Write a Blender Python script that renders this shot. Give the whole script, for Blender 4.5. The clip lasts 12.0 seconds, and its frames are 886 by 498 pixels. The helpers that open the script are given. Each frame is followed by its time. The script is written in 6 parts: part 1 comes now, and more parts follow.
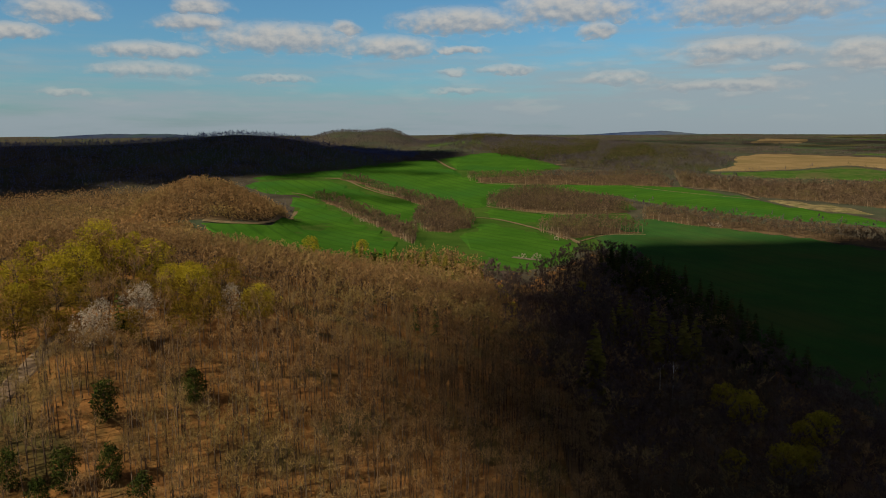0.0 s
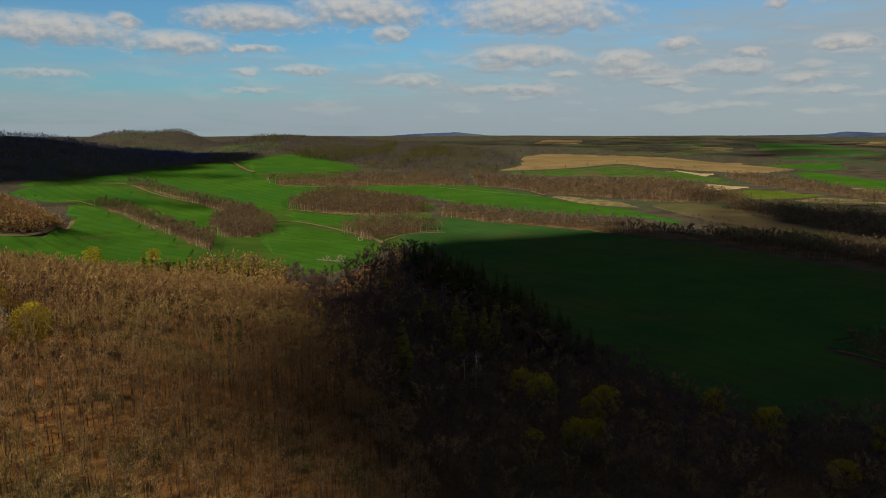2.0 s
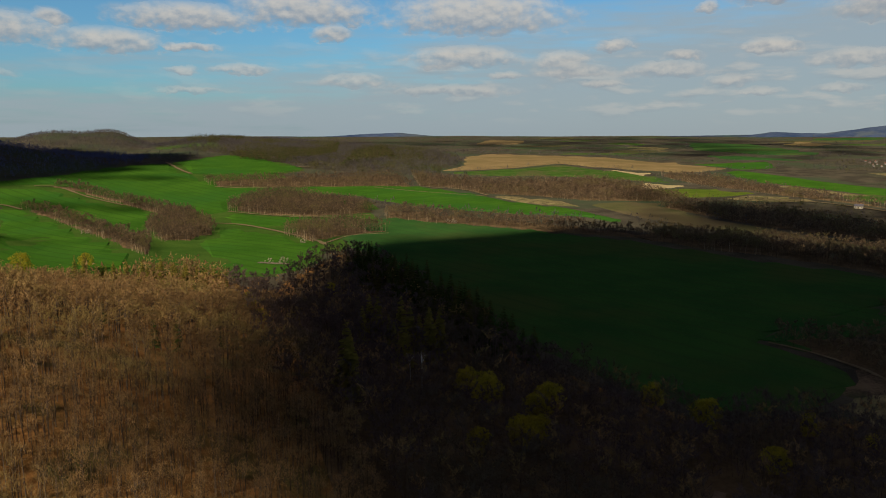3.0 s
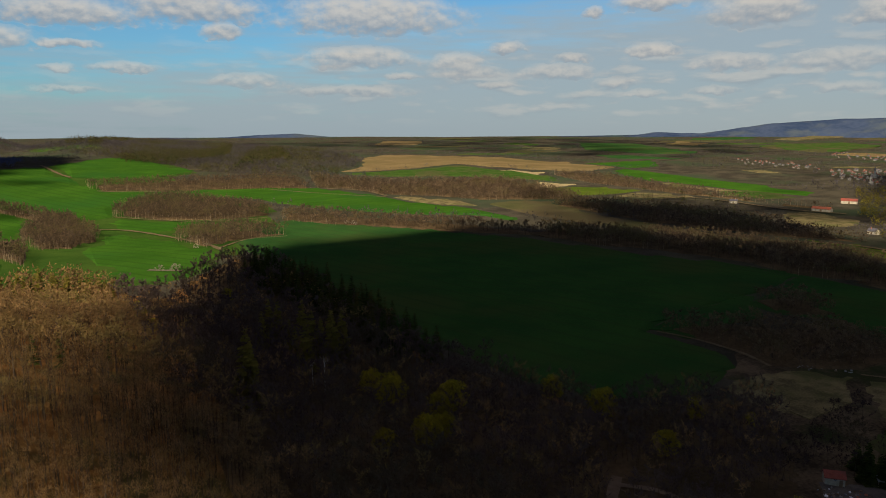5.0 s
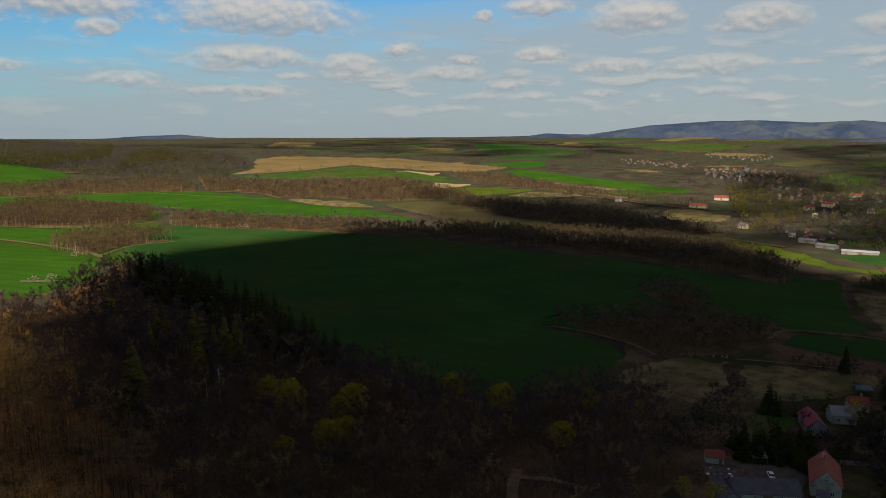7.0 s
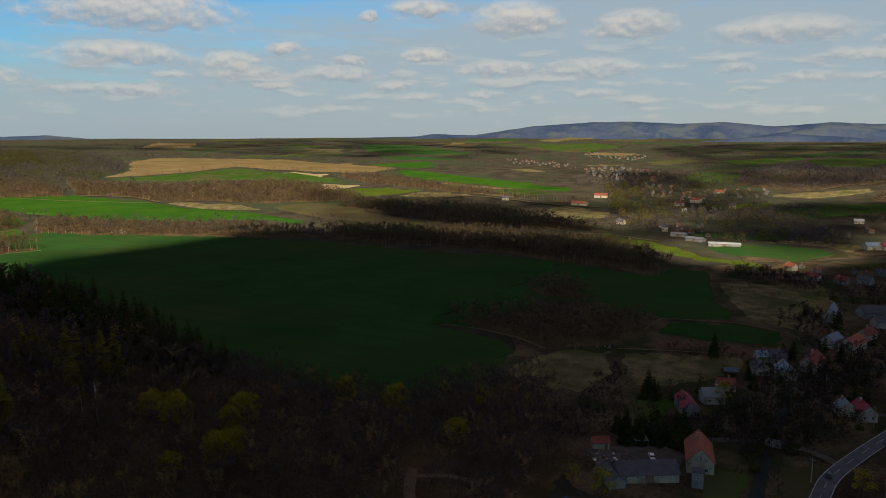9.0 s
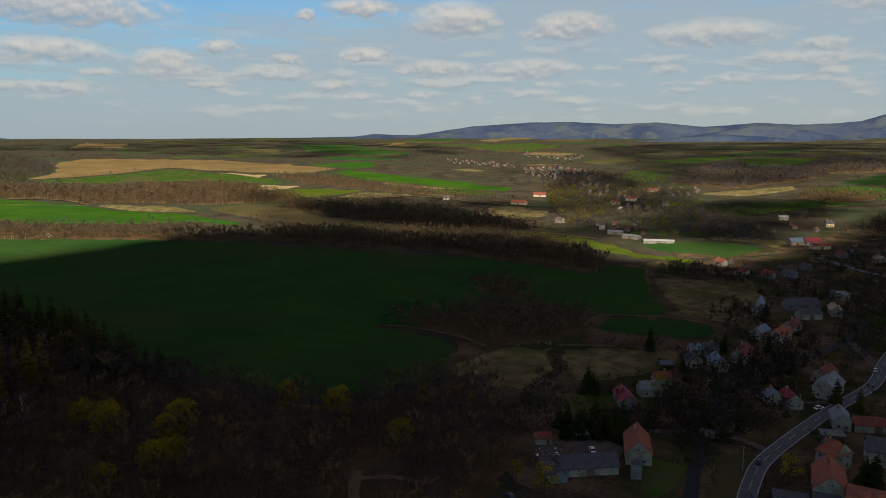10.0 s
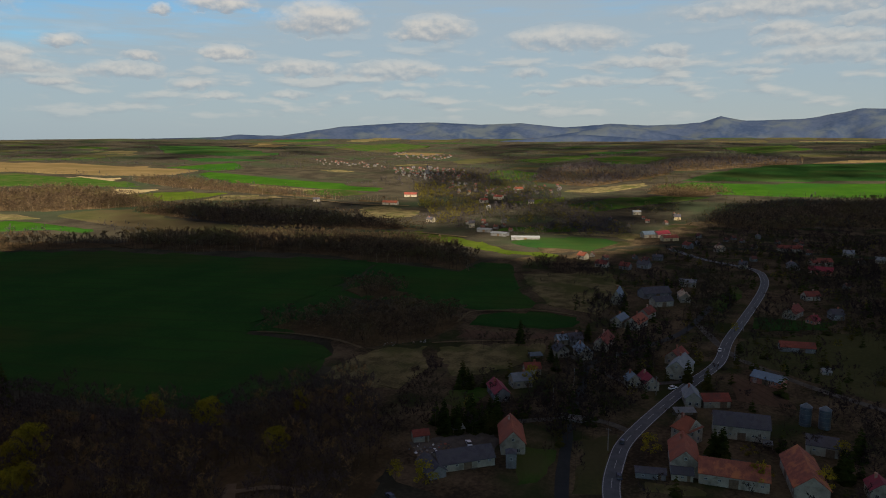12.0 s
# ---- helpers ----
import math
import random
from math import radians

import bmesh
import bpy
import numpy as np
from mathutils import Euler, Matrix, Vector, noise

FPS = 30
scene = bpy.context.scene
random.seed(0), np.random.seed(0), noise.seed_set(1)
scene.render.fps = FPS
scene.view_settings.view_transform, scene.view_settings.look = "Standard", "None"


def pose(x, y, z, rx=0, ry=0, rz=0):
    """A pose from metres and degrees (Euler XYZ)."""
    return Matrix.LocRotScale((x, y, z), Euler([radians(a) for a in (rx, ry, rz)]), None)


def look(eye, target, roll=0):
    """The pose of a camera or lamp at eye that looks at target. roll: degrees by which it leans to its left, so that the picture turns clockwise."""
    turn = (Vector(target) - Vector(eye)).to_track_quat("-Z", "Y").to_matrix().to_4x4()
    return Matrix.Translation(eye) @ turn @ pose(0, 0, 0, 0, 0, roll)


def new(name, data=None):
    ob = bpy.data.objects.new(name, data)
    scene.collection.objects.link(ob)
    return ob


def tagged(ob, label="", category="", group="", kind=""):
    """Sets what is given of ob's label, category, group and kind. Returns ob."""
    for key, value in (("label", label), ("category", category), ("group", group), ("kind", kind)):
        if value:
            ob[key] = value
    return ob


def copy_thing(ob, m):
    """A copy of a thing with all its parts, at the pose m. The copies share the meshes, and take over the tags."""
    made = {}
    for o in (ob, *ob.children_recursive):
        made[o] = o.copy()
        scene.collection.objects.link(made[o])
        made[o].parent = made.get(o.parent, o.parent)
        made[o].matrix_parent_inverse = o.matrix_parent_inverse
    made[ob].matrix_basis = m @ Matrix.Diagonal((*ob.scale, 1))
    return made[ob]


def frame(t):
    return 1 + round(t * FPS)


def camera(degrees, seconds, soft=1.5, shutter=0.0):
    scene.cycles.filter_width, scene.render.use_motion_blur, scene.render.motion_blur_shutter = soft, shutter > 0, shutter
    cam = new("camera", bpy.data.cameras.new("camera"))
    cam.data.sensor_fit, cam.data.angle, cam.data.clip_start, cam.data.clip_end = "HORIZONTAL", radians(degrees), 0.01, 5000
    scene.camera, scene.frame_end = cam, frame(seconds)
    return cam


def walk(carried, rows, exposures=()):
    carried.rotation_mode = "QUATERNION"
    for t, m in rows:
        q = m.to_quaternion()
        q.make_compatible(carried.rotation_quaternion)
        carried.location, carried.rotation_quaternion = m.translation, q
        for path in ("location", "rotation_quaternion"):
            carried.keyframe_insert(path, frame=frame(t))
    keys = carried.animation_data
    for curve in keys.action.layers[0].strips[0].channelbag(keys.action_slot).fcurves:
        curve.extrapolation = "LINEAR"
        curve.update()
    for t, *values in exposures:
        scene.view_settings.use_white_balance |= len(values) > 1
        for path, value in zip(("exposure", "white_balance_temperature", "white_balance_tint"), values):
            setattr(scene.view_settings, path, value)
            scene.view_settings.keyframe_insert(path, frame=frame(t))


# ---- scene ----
# A drone that hovers over the edge of a village and turns slowly to its right.
EYE_HEIGHT = 110.0
cam = camera(64.27, 12.0, soft=1.0)
PATH = [
    (0, pose(0, 0, EYE_HEIGHT, 80.54, 0.23, -0.00)),
    (0.5, pose(0, 0, EYE_HEIGHT, 80.57, 0.19, -3.92)),
    (1, pose(0, 0, EYE_HEIGHT, 80.57, 0.14, -8.14)),
    (1.5, pose(0, 0, EYE_HEIGHT, 80.59, 0.16, -12.02)),
    (2, pose(0, 0, EYE_HEIGHT, 80.60, 0.09, -15.99)),
    (2.5, pose(0, 0, EYE_HEIGHT, 80.62, 0.11, -18.53)),
    (3, pose(0, 0, EYE_HEIGHT, 80.63, 0.09, -20.59)),
    (5, pose(0, 0, EYE_HEIGHT, 80.66, 0.22, -28.78)),
    (5.5, pose(0, 0, EYE_HEIGHT, 80.67, 0.22, -30.80)),
    (6, pose(0, 0, EYE_HEIGHT, 80.68, 0.22, -32.97)),
    (6.5, pose(0, 0, EYE_HEIGHT, 80.70, 0.20, -35.02)),
    (7, pose(0, 0, EYE_HEIGHT, 80.72, 0.18, -37.19)),
    (9, pose(0, 0, EYE_HEIGHT, 80.74, 0.18, -46.15)),
    (9.5, pose(0, 0, EYE_HEIGHT, 80.73, 0.17, -48.43)),
    (10, pose(0, 0, EYE_HEIGHT, 80.73, 0.16, -50.95)),
    (10.5, pose(0, 0, EYE_HEIGHT, 80.72, 0.16, -53.30)),
    (11, pose(0, 0, EYE_HEIGHT, 80.73, 0.19, -55.92)),
    (11.5, pose(0, 0, EYE_HEIGHT, 80.72, 0.21, -58.58)),
    (12, pose(0, 0, EYE_HEIGHT, 80.73, 0.19, -61.41)),
]
EXPOSURES = [(0, 0.78), (3, 0.88), (7, 1.0), (12, 1.10)]
walk(cam, PATH, EXPOSURES)

# ---- sky, sun ----
SUN_BEARING, SUN_HEIGHT = -125.0, 38.0     # degrees clockwise from +y, degrees above the horizon
a, e = radians(SUN_BEARING), radians(SUN_HEIGHT)
TO_SUN = Vector((math.sin(a) * math.cos(e), math.cos(a) * math.cos(e), math.sin(e)))
sun = new("sun", bpy.data.lights.new("sun", "SUN"))
sun.data.energy, sun.data.angle, sun.data.color = 5.0, radians(1.6), (1.0, 0.88, 0.66)
sun.matrix_world = look(TO_SUN * 2000, (0, 0, 0))

# cumulus in the sky: bearing, height, half width, half thickness, in degrees
CUMULUS_NORTH = [(-27.6, 8.1, 3.1, 1.19), (-30.5, 6.7, 2.5, 0.74), (-18.2, 9.0, 2.3, 0.8), (-18.7, 7.8, 3.0, 0.93), (-12.4, 6.8, 6.5, 1.49), (-4.1, 6.3, 4.3, 1.17), (1.4, 6.2, 2.3, 0.43), (-21.7, 5.8, 4.1, 0.81),
                 (-22.0, 4.4, 4.2, 0.81), (-12.9, 4.0, 3.0, 0.43), (0.7, 4.5, 1.3, 0.43), (-27.6, 2.8, 1.7, 0.36), (1.2, 3.1, 2.6, 0.36), (-7.6, 7.8, 1.2, 0.72), (1.4, 8.2, 5.5, 1.33), (9.9, 8.9, 5.9, 1.65),
                 (12.0, 7.4, 1.4, 0.9), (23.2, 8.4, 7.3, 1.67), (22.2, 5.6, 4.8, 1.15), (30.1, 5.2, 2.4, 1.07), (13.7, 3.9, 3.1, 0.74), (21.6, 3.2, 5.2, 0.59), (25.6, 4.4, 1.3, 0.36), (5.2, 4.7, 2.6, 0.49)]
CUMULUS_EAST = [(23.2, 8.8, 7.2, 2.13), (21.0, 5.7, 3.0, 0.72), (23.1, 6.0, 1.4, 0.55), (33.9, 6.4, 1.7, 0.62), (44.6, 9.4, 2.8, 0.88), (40.5, 8.9, 0.8, 0.59), (52.0, 8.4, 3.7, 1.83), (60.8, 7.9, 3.4, 1.39),
                (44.7, 6.0, 2.3, 0.72), (50.5, 4.9, 3.5, 0.84), (57.5, 4.8, 4.6, 1.03), (30.8, 4.6, 3.0, 0.75), (37.7, 4.5, 3.4, 0.87), (13.4, 3.9, 2.8, 0.71), (22.8, 3.2, 2.2, 0.43), (42.1, 3.6, 1.9, 0.62),
                (32.8, 3.6, 2.3, 0.38), (44.3, 2.9, 1.7, 0.38), (49.4, 3.0, 2.0, 0.42), (39.0, 5.6, 1.7, 0.49), (58.0, 3.0, 2.3, 0.46)]
CUMULUS_SOUTH = [(71.1, 7.0, 4.9, 1.33), (78.5, 6.0, 2.0, 0.71), (77.3, 5.2, 3.0, 0.48), (68.1, 4.6, 1.4, 0.57), (73.0, 3.9, 2.4, 0.55), (86.1, 8.6, 7.8, 1.1), (86.5, 7.2, 2.2, 0.67), (88.7, 6.4, 4.7, 0.83),
                 (89.8, 5.3, 5.4, 0.93), (91.7, 7.5, 2.2, 0.8), (78.6, 3.7, 1.3, 0.36), (69.3, 3.1, 1.7, 0.36), (84.5, 4.3, 2.8, 0.41)]


class Graph:
    """Shortcuts for building a node tree."""

    def __init__(self, tree):
        self.tree = tree

    def node(self, kind, ins=None):
        n = self.tree.nodes.new(kind)
        for k, v in (ins or {}).items():
            self.put(n.inputs[k], v)
        return n

    def put(self, socket, v):
        if isinstance(v, bpy.types.NodeSocket):
            self.tree.links.new(v, socket)
        else:
            socket.default_value = v

    def math(self, op, *vs, clamp=False):
        n = self.node("ShaderNodeMath")
        n.operation, n.use_clamp = op, clamp
        for i, v in enumerate(vs):
            self.put(n.inputs[i], v)
        return n.outputs[0]

    def mix(self, fac, a, b):
        n = self.node("ShaderNodeMix")
        n.data_type = "RGBA"
        self.put(n.inputs[0], fac)
        self.put(n.inputs[6], a)
        self.put(n.inputs[7], b)
        return n.outputs[2]

    def step(self, v, lo, hi):
        n = self.node("ShaderNodeMapRange")
        n.interpolation_type = "SMOOTHSTEP"
        for key, x in (("Value", v), ("From Min", lo), ("From Max", hi)):
            self.put(n.inputs[key], x)
        return n.outputs[0]

    def noise(self, vec, scale, detail=4.0, rough=0.55):
        n = self.node("ShaderNodeTexNoise", {"Scale": scale, "Detail": detail, "Roughness": rough})
        if vec is not None:
            self.put(n.inputs["Vector"], vec)
        return n.outputs[0]


def cumulus_group():
    """Density of one heap of cloud, flat below and rounded above, and how high in it a direction lies."""
    tree = bpy.data.node_groups.new("cumulus", "ShaderNodeTree")
    for s in ("az", "el", "a", "e", "w", "h"):
        tree.interface.new_socket(s, in_out="INPUT", socket_type="NodeSocketFloat")
    for s in ("density", "height"):
        tree.interface.new_socket(s, in_out="OUTPUT", socket_type="NodeSocketFloat")
    g = Graph(tree)
    gi, go = g.node("NodeGroupInput").outputs, g.node("NodeGroupOutput")
    dx = g.math("DIVIDE", g.math("SUBTRACT", gi["az"], gi["a"]), gi["w"])
    dy = g.math("DIVIDE", g.math("SUBTRACT", gi["el"], gi["e"]), gi["h"])
    low = g.math("MULTIPLY", g.math("MINIMUM", dy, 0.0), 1.7)
    yy = g.math("ADD", g.math("MAXIMUM", dy, 0.0), low)
    d = g.math("SUBTRACT", 1.0, g.math("ADD", g.math("MULTIPLY", dx, dx), g.math("MULTIPLY", yy, yy)))
    d = g.math("MAXIMUM", d, -3.0)
    g.put(go.inputs["density"], d)
    g.put(go.inputs["height"], g.math("MULTIPLY", g.math("MAXIMUM", d, 0.0), dy))
    return tree


world = bpy.data.worlds.new("sky")
scene.world = world
world.use_nodes = True
world.node_tree.nodes.clear()
w = Graph(world.node_tree)
way = w.node("ShaderNodeTexCoord").outputs["Generated"]
xyz = w.node("ShaderNodeSeparateXYZ", {0: way}).outputs
az = w.math("MULTIPLY", w.math("ARCTAN2", xyz[0], xyz[1]), 57.2958)
el = w.math("MULTIPLY", w.math("ARCSINE", xyz[2]), 57.2958)
flat = w.node("ShaderNodeCombineXYZ", {0: az, 1: w.math("MULTIPLY", el, 2.0), 2: 0.0}).outputs[0]
puffs = w.node("ShaderNodeCombineXYZ", {0: az, 1: w.math("MULTIPLY", el, 1.5), 2: 0.0}).outputs[0]
ragged = w.noise(puffs, 0.5, 5.0, 0.55)
billow = w.noise(puffs, 0.85, 4.0, 0.55)
az2 = w.math("ADD", az, w.math("MULTIPLY", w.math("SUBTRACT", ragged, 0.5), 2.0))
el2 = w.math("ADD", el, w.math("MULTIPLY", w.math("SUBTRACT", billow, 0.5), 1.0))
heap = cumulus_group()
dens, height = -3.0, 0.0
total = 0.0001
for a_, e_, w_, h_ in CUMULUS_NORTH + CUMULUS_EAST + CUMULUS_SOUTH:
    n = w.node("ShaderNodeGroup")
    n.node_tree = heap
    for key, v in (("az", az2), ("el", el2), ("a", a_), ("e", e_), ("w", w_), ("h", h_)):
        w.put(n.inputs[key], v)
    dens = w.math("MAXIMUM", dens, n.outputs["density"])
    height = w.math("ADD", height, n.outputs["height"])
    total = w.math("ADD", total, w.math("MAXIMUM", n.outputs["density"], 0.0))
height = w.math("DIVIDE", height, total)
cover = w.step(w.math("ADD", dens, w.math("MULTIPLY", w.math("SUBTRACT", billow, 0.5), 2.0)), -0.5, 1.0)
def shifted(vec, dy, scale_, detail=4.0):
    up = w.node("ShaderNodeVectorMath", {0: vec, 1: (0.35 * dy, dy, 0.0)})
    return w.noise(up.outputs[0], scale_, detail, 0.5)


rise_ = w.math("SUBTRACT", billow, shifted(puffs, 0.5, 0.85, 4.0))
lit = w.step(w.math("ADD", w.math("MULTIPLY", height, 0.75), w.math("MULTIPLY", rise_, 1.1)), -0.6, 0.65)
# small flat heaps and streaks low over the horizon
low_xy = w.node("ShaderNodeCombineXYZ", {0: w.math("MULTIPLY", az, 0.22), 1: w.math("MULTIPLY", el, 0.85), 2: 7.0}).outputs[0]
low_n = w.noise(low_xy, 1.0, 4.0, 0.5)
low_fac = w.math("MULTIPLY", w.step(low_n, 0.47, 0.66), w.math("MULTIPLY", w.step(el, 0.4, 2.2), w.step(el, 9.0, 5.0)))
low_lit = w.step(w.math("SUBTRACT", low_n, shifted(low_xy, 0.32, 1.0, 4.0)), -0.10, 0.12)
clear = w.node("ShaderNodeTexSky")
clear.sky_type, clear.sun_disc, clear.sun_elevation, clear.sun_rotation = "NISHITA", False, e, a
clear.altitude, clear.air_density, clear.dust_density, clear.ozone_density = 200.0, 1.0, 1.2, 1.6
tinted = w.node("ShaderNodeMix")
tinted.data_type, tinted.blend_type = "RGBA", "MULTIPLY"
for key, v in ((0, 1.0), (6, clear.outputs[0]), (7, (0.56, 0.99, 1.20, 1))):
    w.put(tinted.inputs[key], v)
clear_light = w.node("ShaderNodeBackground", {"Color": tinted.outputs[2], "Strength": 0.046})
# a thin veil of high cloud that thickens towards the horizon, more so in the south-east
streak = w.node("ShaderNodeCombineXYZ", {0: w.math("MULTIPLY", az, 0.06), 1: w.math("MULTIPLY", el, 0.55), 2: 3.0}).outputs[0]
veil = w.noise(streak, 1.5, 5.0, 0.6)
veil_top = w.math("ADD", 4.0, w.math("MULTIPLY", w.step(az, -8.0, 68.0), 9.0))
depth = w.math("ADD", w.math("SUBTRACT", veil_top, el), w.math("MULTIPLY", w.math("SUBTRACT", veil, 0.5), 11.0))
veil_fac = w.math("MULTIPLY", w.step(depth, -2.5, 4.5), 0.90)
glow = w.math("MULTIPLY", w.step(el, 5.0, 0.0), w.step(az, 10.0, 80.0))
veil_light = w.node("ShaderNodeBackground", {"Color": w.mix(glow, (0.172, 0.204, 0.224, 1), (0.192, 0.210, 0.212, 1)), "Strength": 1.0})
veiled = w.node("ShaderNodeMixShader", {0: veil_fac, 1: clear_light.outputs[0], 2: veil_light.outputs[0]})
# overhead and behind, out of view: broken cumulus bases with small blue gaps
dome = w.node("ShaderNodeVectorMath", {0: way, 1: (3.0, 3.0, 5.0)})
dome.operation = "MULTIPLY"
broken = w.step(w.noise(dome.outputs[0], 1.3, 5.0, 0.55), 0.34, 0.52)
overhead = w.math("MULTIPLY", w.step(el, 11.0, 24.0), w.math("MULTIPLY", broken, 0.96))
# violet tone of these unseen bases is made up to dim and tint shade
base_light = w.node("ShaderNodeBackground", {"Color": (0.070, 0.057, 0.106, 1), "Strength": 1.0})
cloud_col = w.mix(lit, (0.135, 0.155, 0.180, 1), (0.315, 0.295, 0.265, 1))
cloud_light = w.node("ShaderNodeBackground", {"Color": cloud_col, "Strength": 1.0})
low_col = w.mix(low_lit, (0.148, 0.172, 0.192, 1), (0.275, 0.268, 0.250, 1))
low_light = w.node("ShaderNodeBackground", {"Color": low_col, "Strength": 1.0})
veiled = w.node("ShaderNodeMixShader", {0: w.math("MULTIPLY", low_fac, w.math("ADD", 0.12, w.math("MULTIPLY", w.step(az, -15.0, 55.0), 0.5))), 1: veiled.outputs[0], 2: low_light.outputs[0]})
fade = w.math("MULTIPLY", cover, w.math("ADD", 0.45, w.math("MULTIPLY", w.step(el, 2.0, 7.5), 0.42)))
fade = w.math("MULTIPLY", fade, w.math("SUBTRACT", 1.0, w.math("MULTIPLY", w.step(az, 45.0, 80.0), 0.3)))
clouded = w.node("ShaderNodeMixShader", {0: fade, 1: veiled.outputs[0], 2: cloud_light.outputs[0]})
roofed = w.node("ShaderNodeMixShader", {0: overhead, 1: clouded.outputs[0], 2: base_light.outputs[0]})
w.node("ShaderNodeOutputWorld", {0: roofed.outputs[0]})

# ---- materials ----
def surface(name, low, high, scale=0.4, fine=9.0, rough=0.9, clear=0.0, bump=0.0, third=None, third_scale=0.03, island=0.0, spec=0.0, stripes=None, metal=0.0, sheer=0.0):
    """A rough natural surface: two tones by coarse and fine noise, a third in large patches, drill rows or courses, relief."""
    m = bpy.data.materials.new(name)
    m.use_nodes = True
    m.node_tree.nodes.clear()
    g = Graph(m.node_tree)
    pos = g.node("ShaderNodeNewGeometry")
    at = pos.outputs["Position"]
    coarse, grain = g.noise(at, scale, 4.0), g.noise(at, fine, 3.0)
    fac = g.step(g.math("ADD", g.math("MULTIPLY", coarse, 0.65), g.math("MULTIPLY", grain, 0.35)), 0.37, 0.63)
    col = g.mix(fac, (*low, 1), (*high, 1))
    if third:
        col = g.mix(g.step(g.noise(at, third_scale, 5.0, 0.6), 0.46, 0.66), col, (*third, 1))
    if stripes:
        turn, pitch, tone = stripes
        sp = g.node("ShaderNodeSeparateXYZ", {0: at}).outputs
        u = g.math("ADD", g.math("MULTIPLY", sp[0], math.cos(radians(turn)) / pitch), g.math("MULTIPLY", sp[1], math.sin(radians(turn)) / pitch))
        saw = g.math("PINGPONG", g.math("ADD", u, g.math("MULTIPLY", coarse, 0.25)), 0.5)
        col = g.mix(g.math("MULTIPLY", g.step(saw, 0.16, 0.02), 0.55), col, (*tone, 1))
    if island:
        shade = g.math("ADD", 1.0 - island, g.math("MULTIPLY", pos.outputs["Random Per Island"], 2 * island))
        one = g.math("ADD", shade, g.math("MULTIPLY", g.math("SUBTRACT", g.node("ShaderNodeObjectInfo").outputs["Random"], 0.5), island))
        hsv = g.node("ShaderNodeHueSaturation", {"Color": col, "Value": one})
        col = hsv.outputs[0]
    b = g.node("ShaderNodeBsdfPrincipled", {"Base Color": col, "Roughness": rough, "Specular IOR Level": spec, "Metallic": metal})
    if bump:
        relief = g.node("ShaderNodeBump", {"Height": grain, "Distance": bump, "Strength": 0.8})
        g.put(b.inputs["Normal"], relief.outputs[0])
    out = b.outputs[0]
    if sheer:
        thin = g.node("ShaderNodeBsdfTranslucent", {"Color": col})
        out = g.node("ShaderNodeMixShader", {0: sheer, 1: out, 2: thin.outputs[0]}).outputs[0]
    if clear:
        out = g.node("ShaderNodeMixShader", {0: clear, 1: out, 2: g.node("ShaderNodeBsdfTransparent").outputs[0]}).outputs[0]
    g.node("ShaderNodeOutputMaterial", {0: out})
    return m


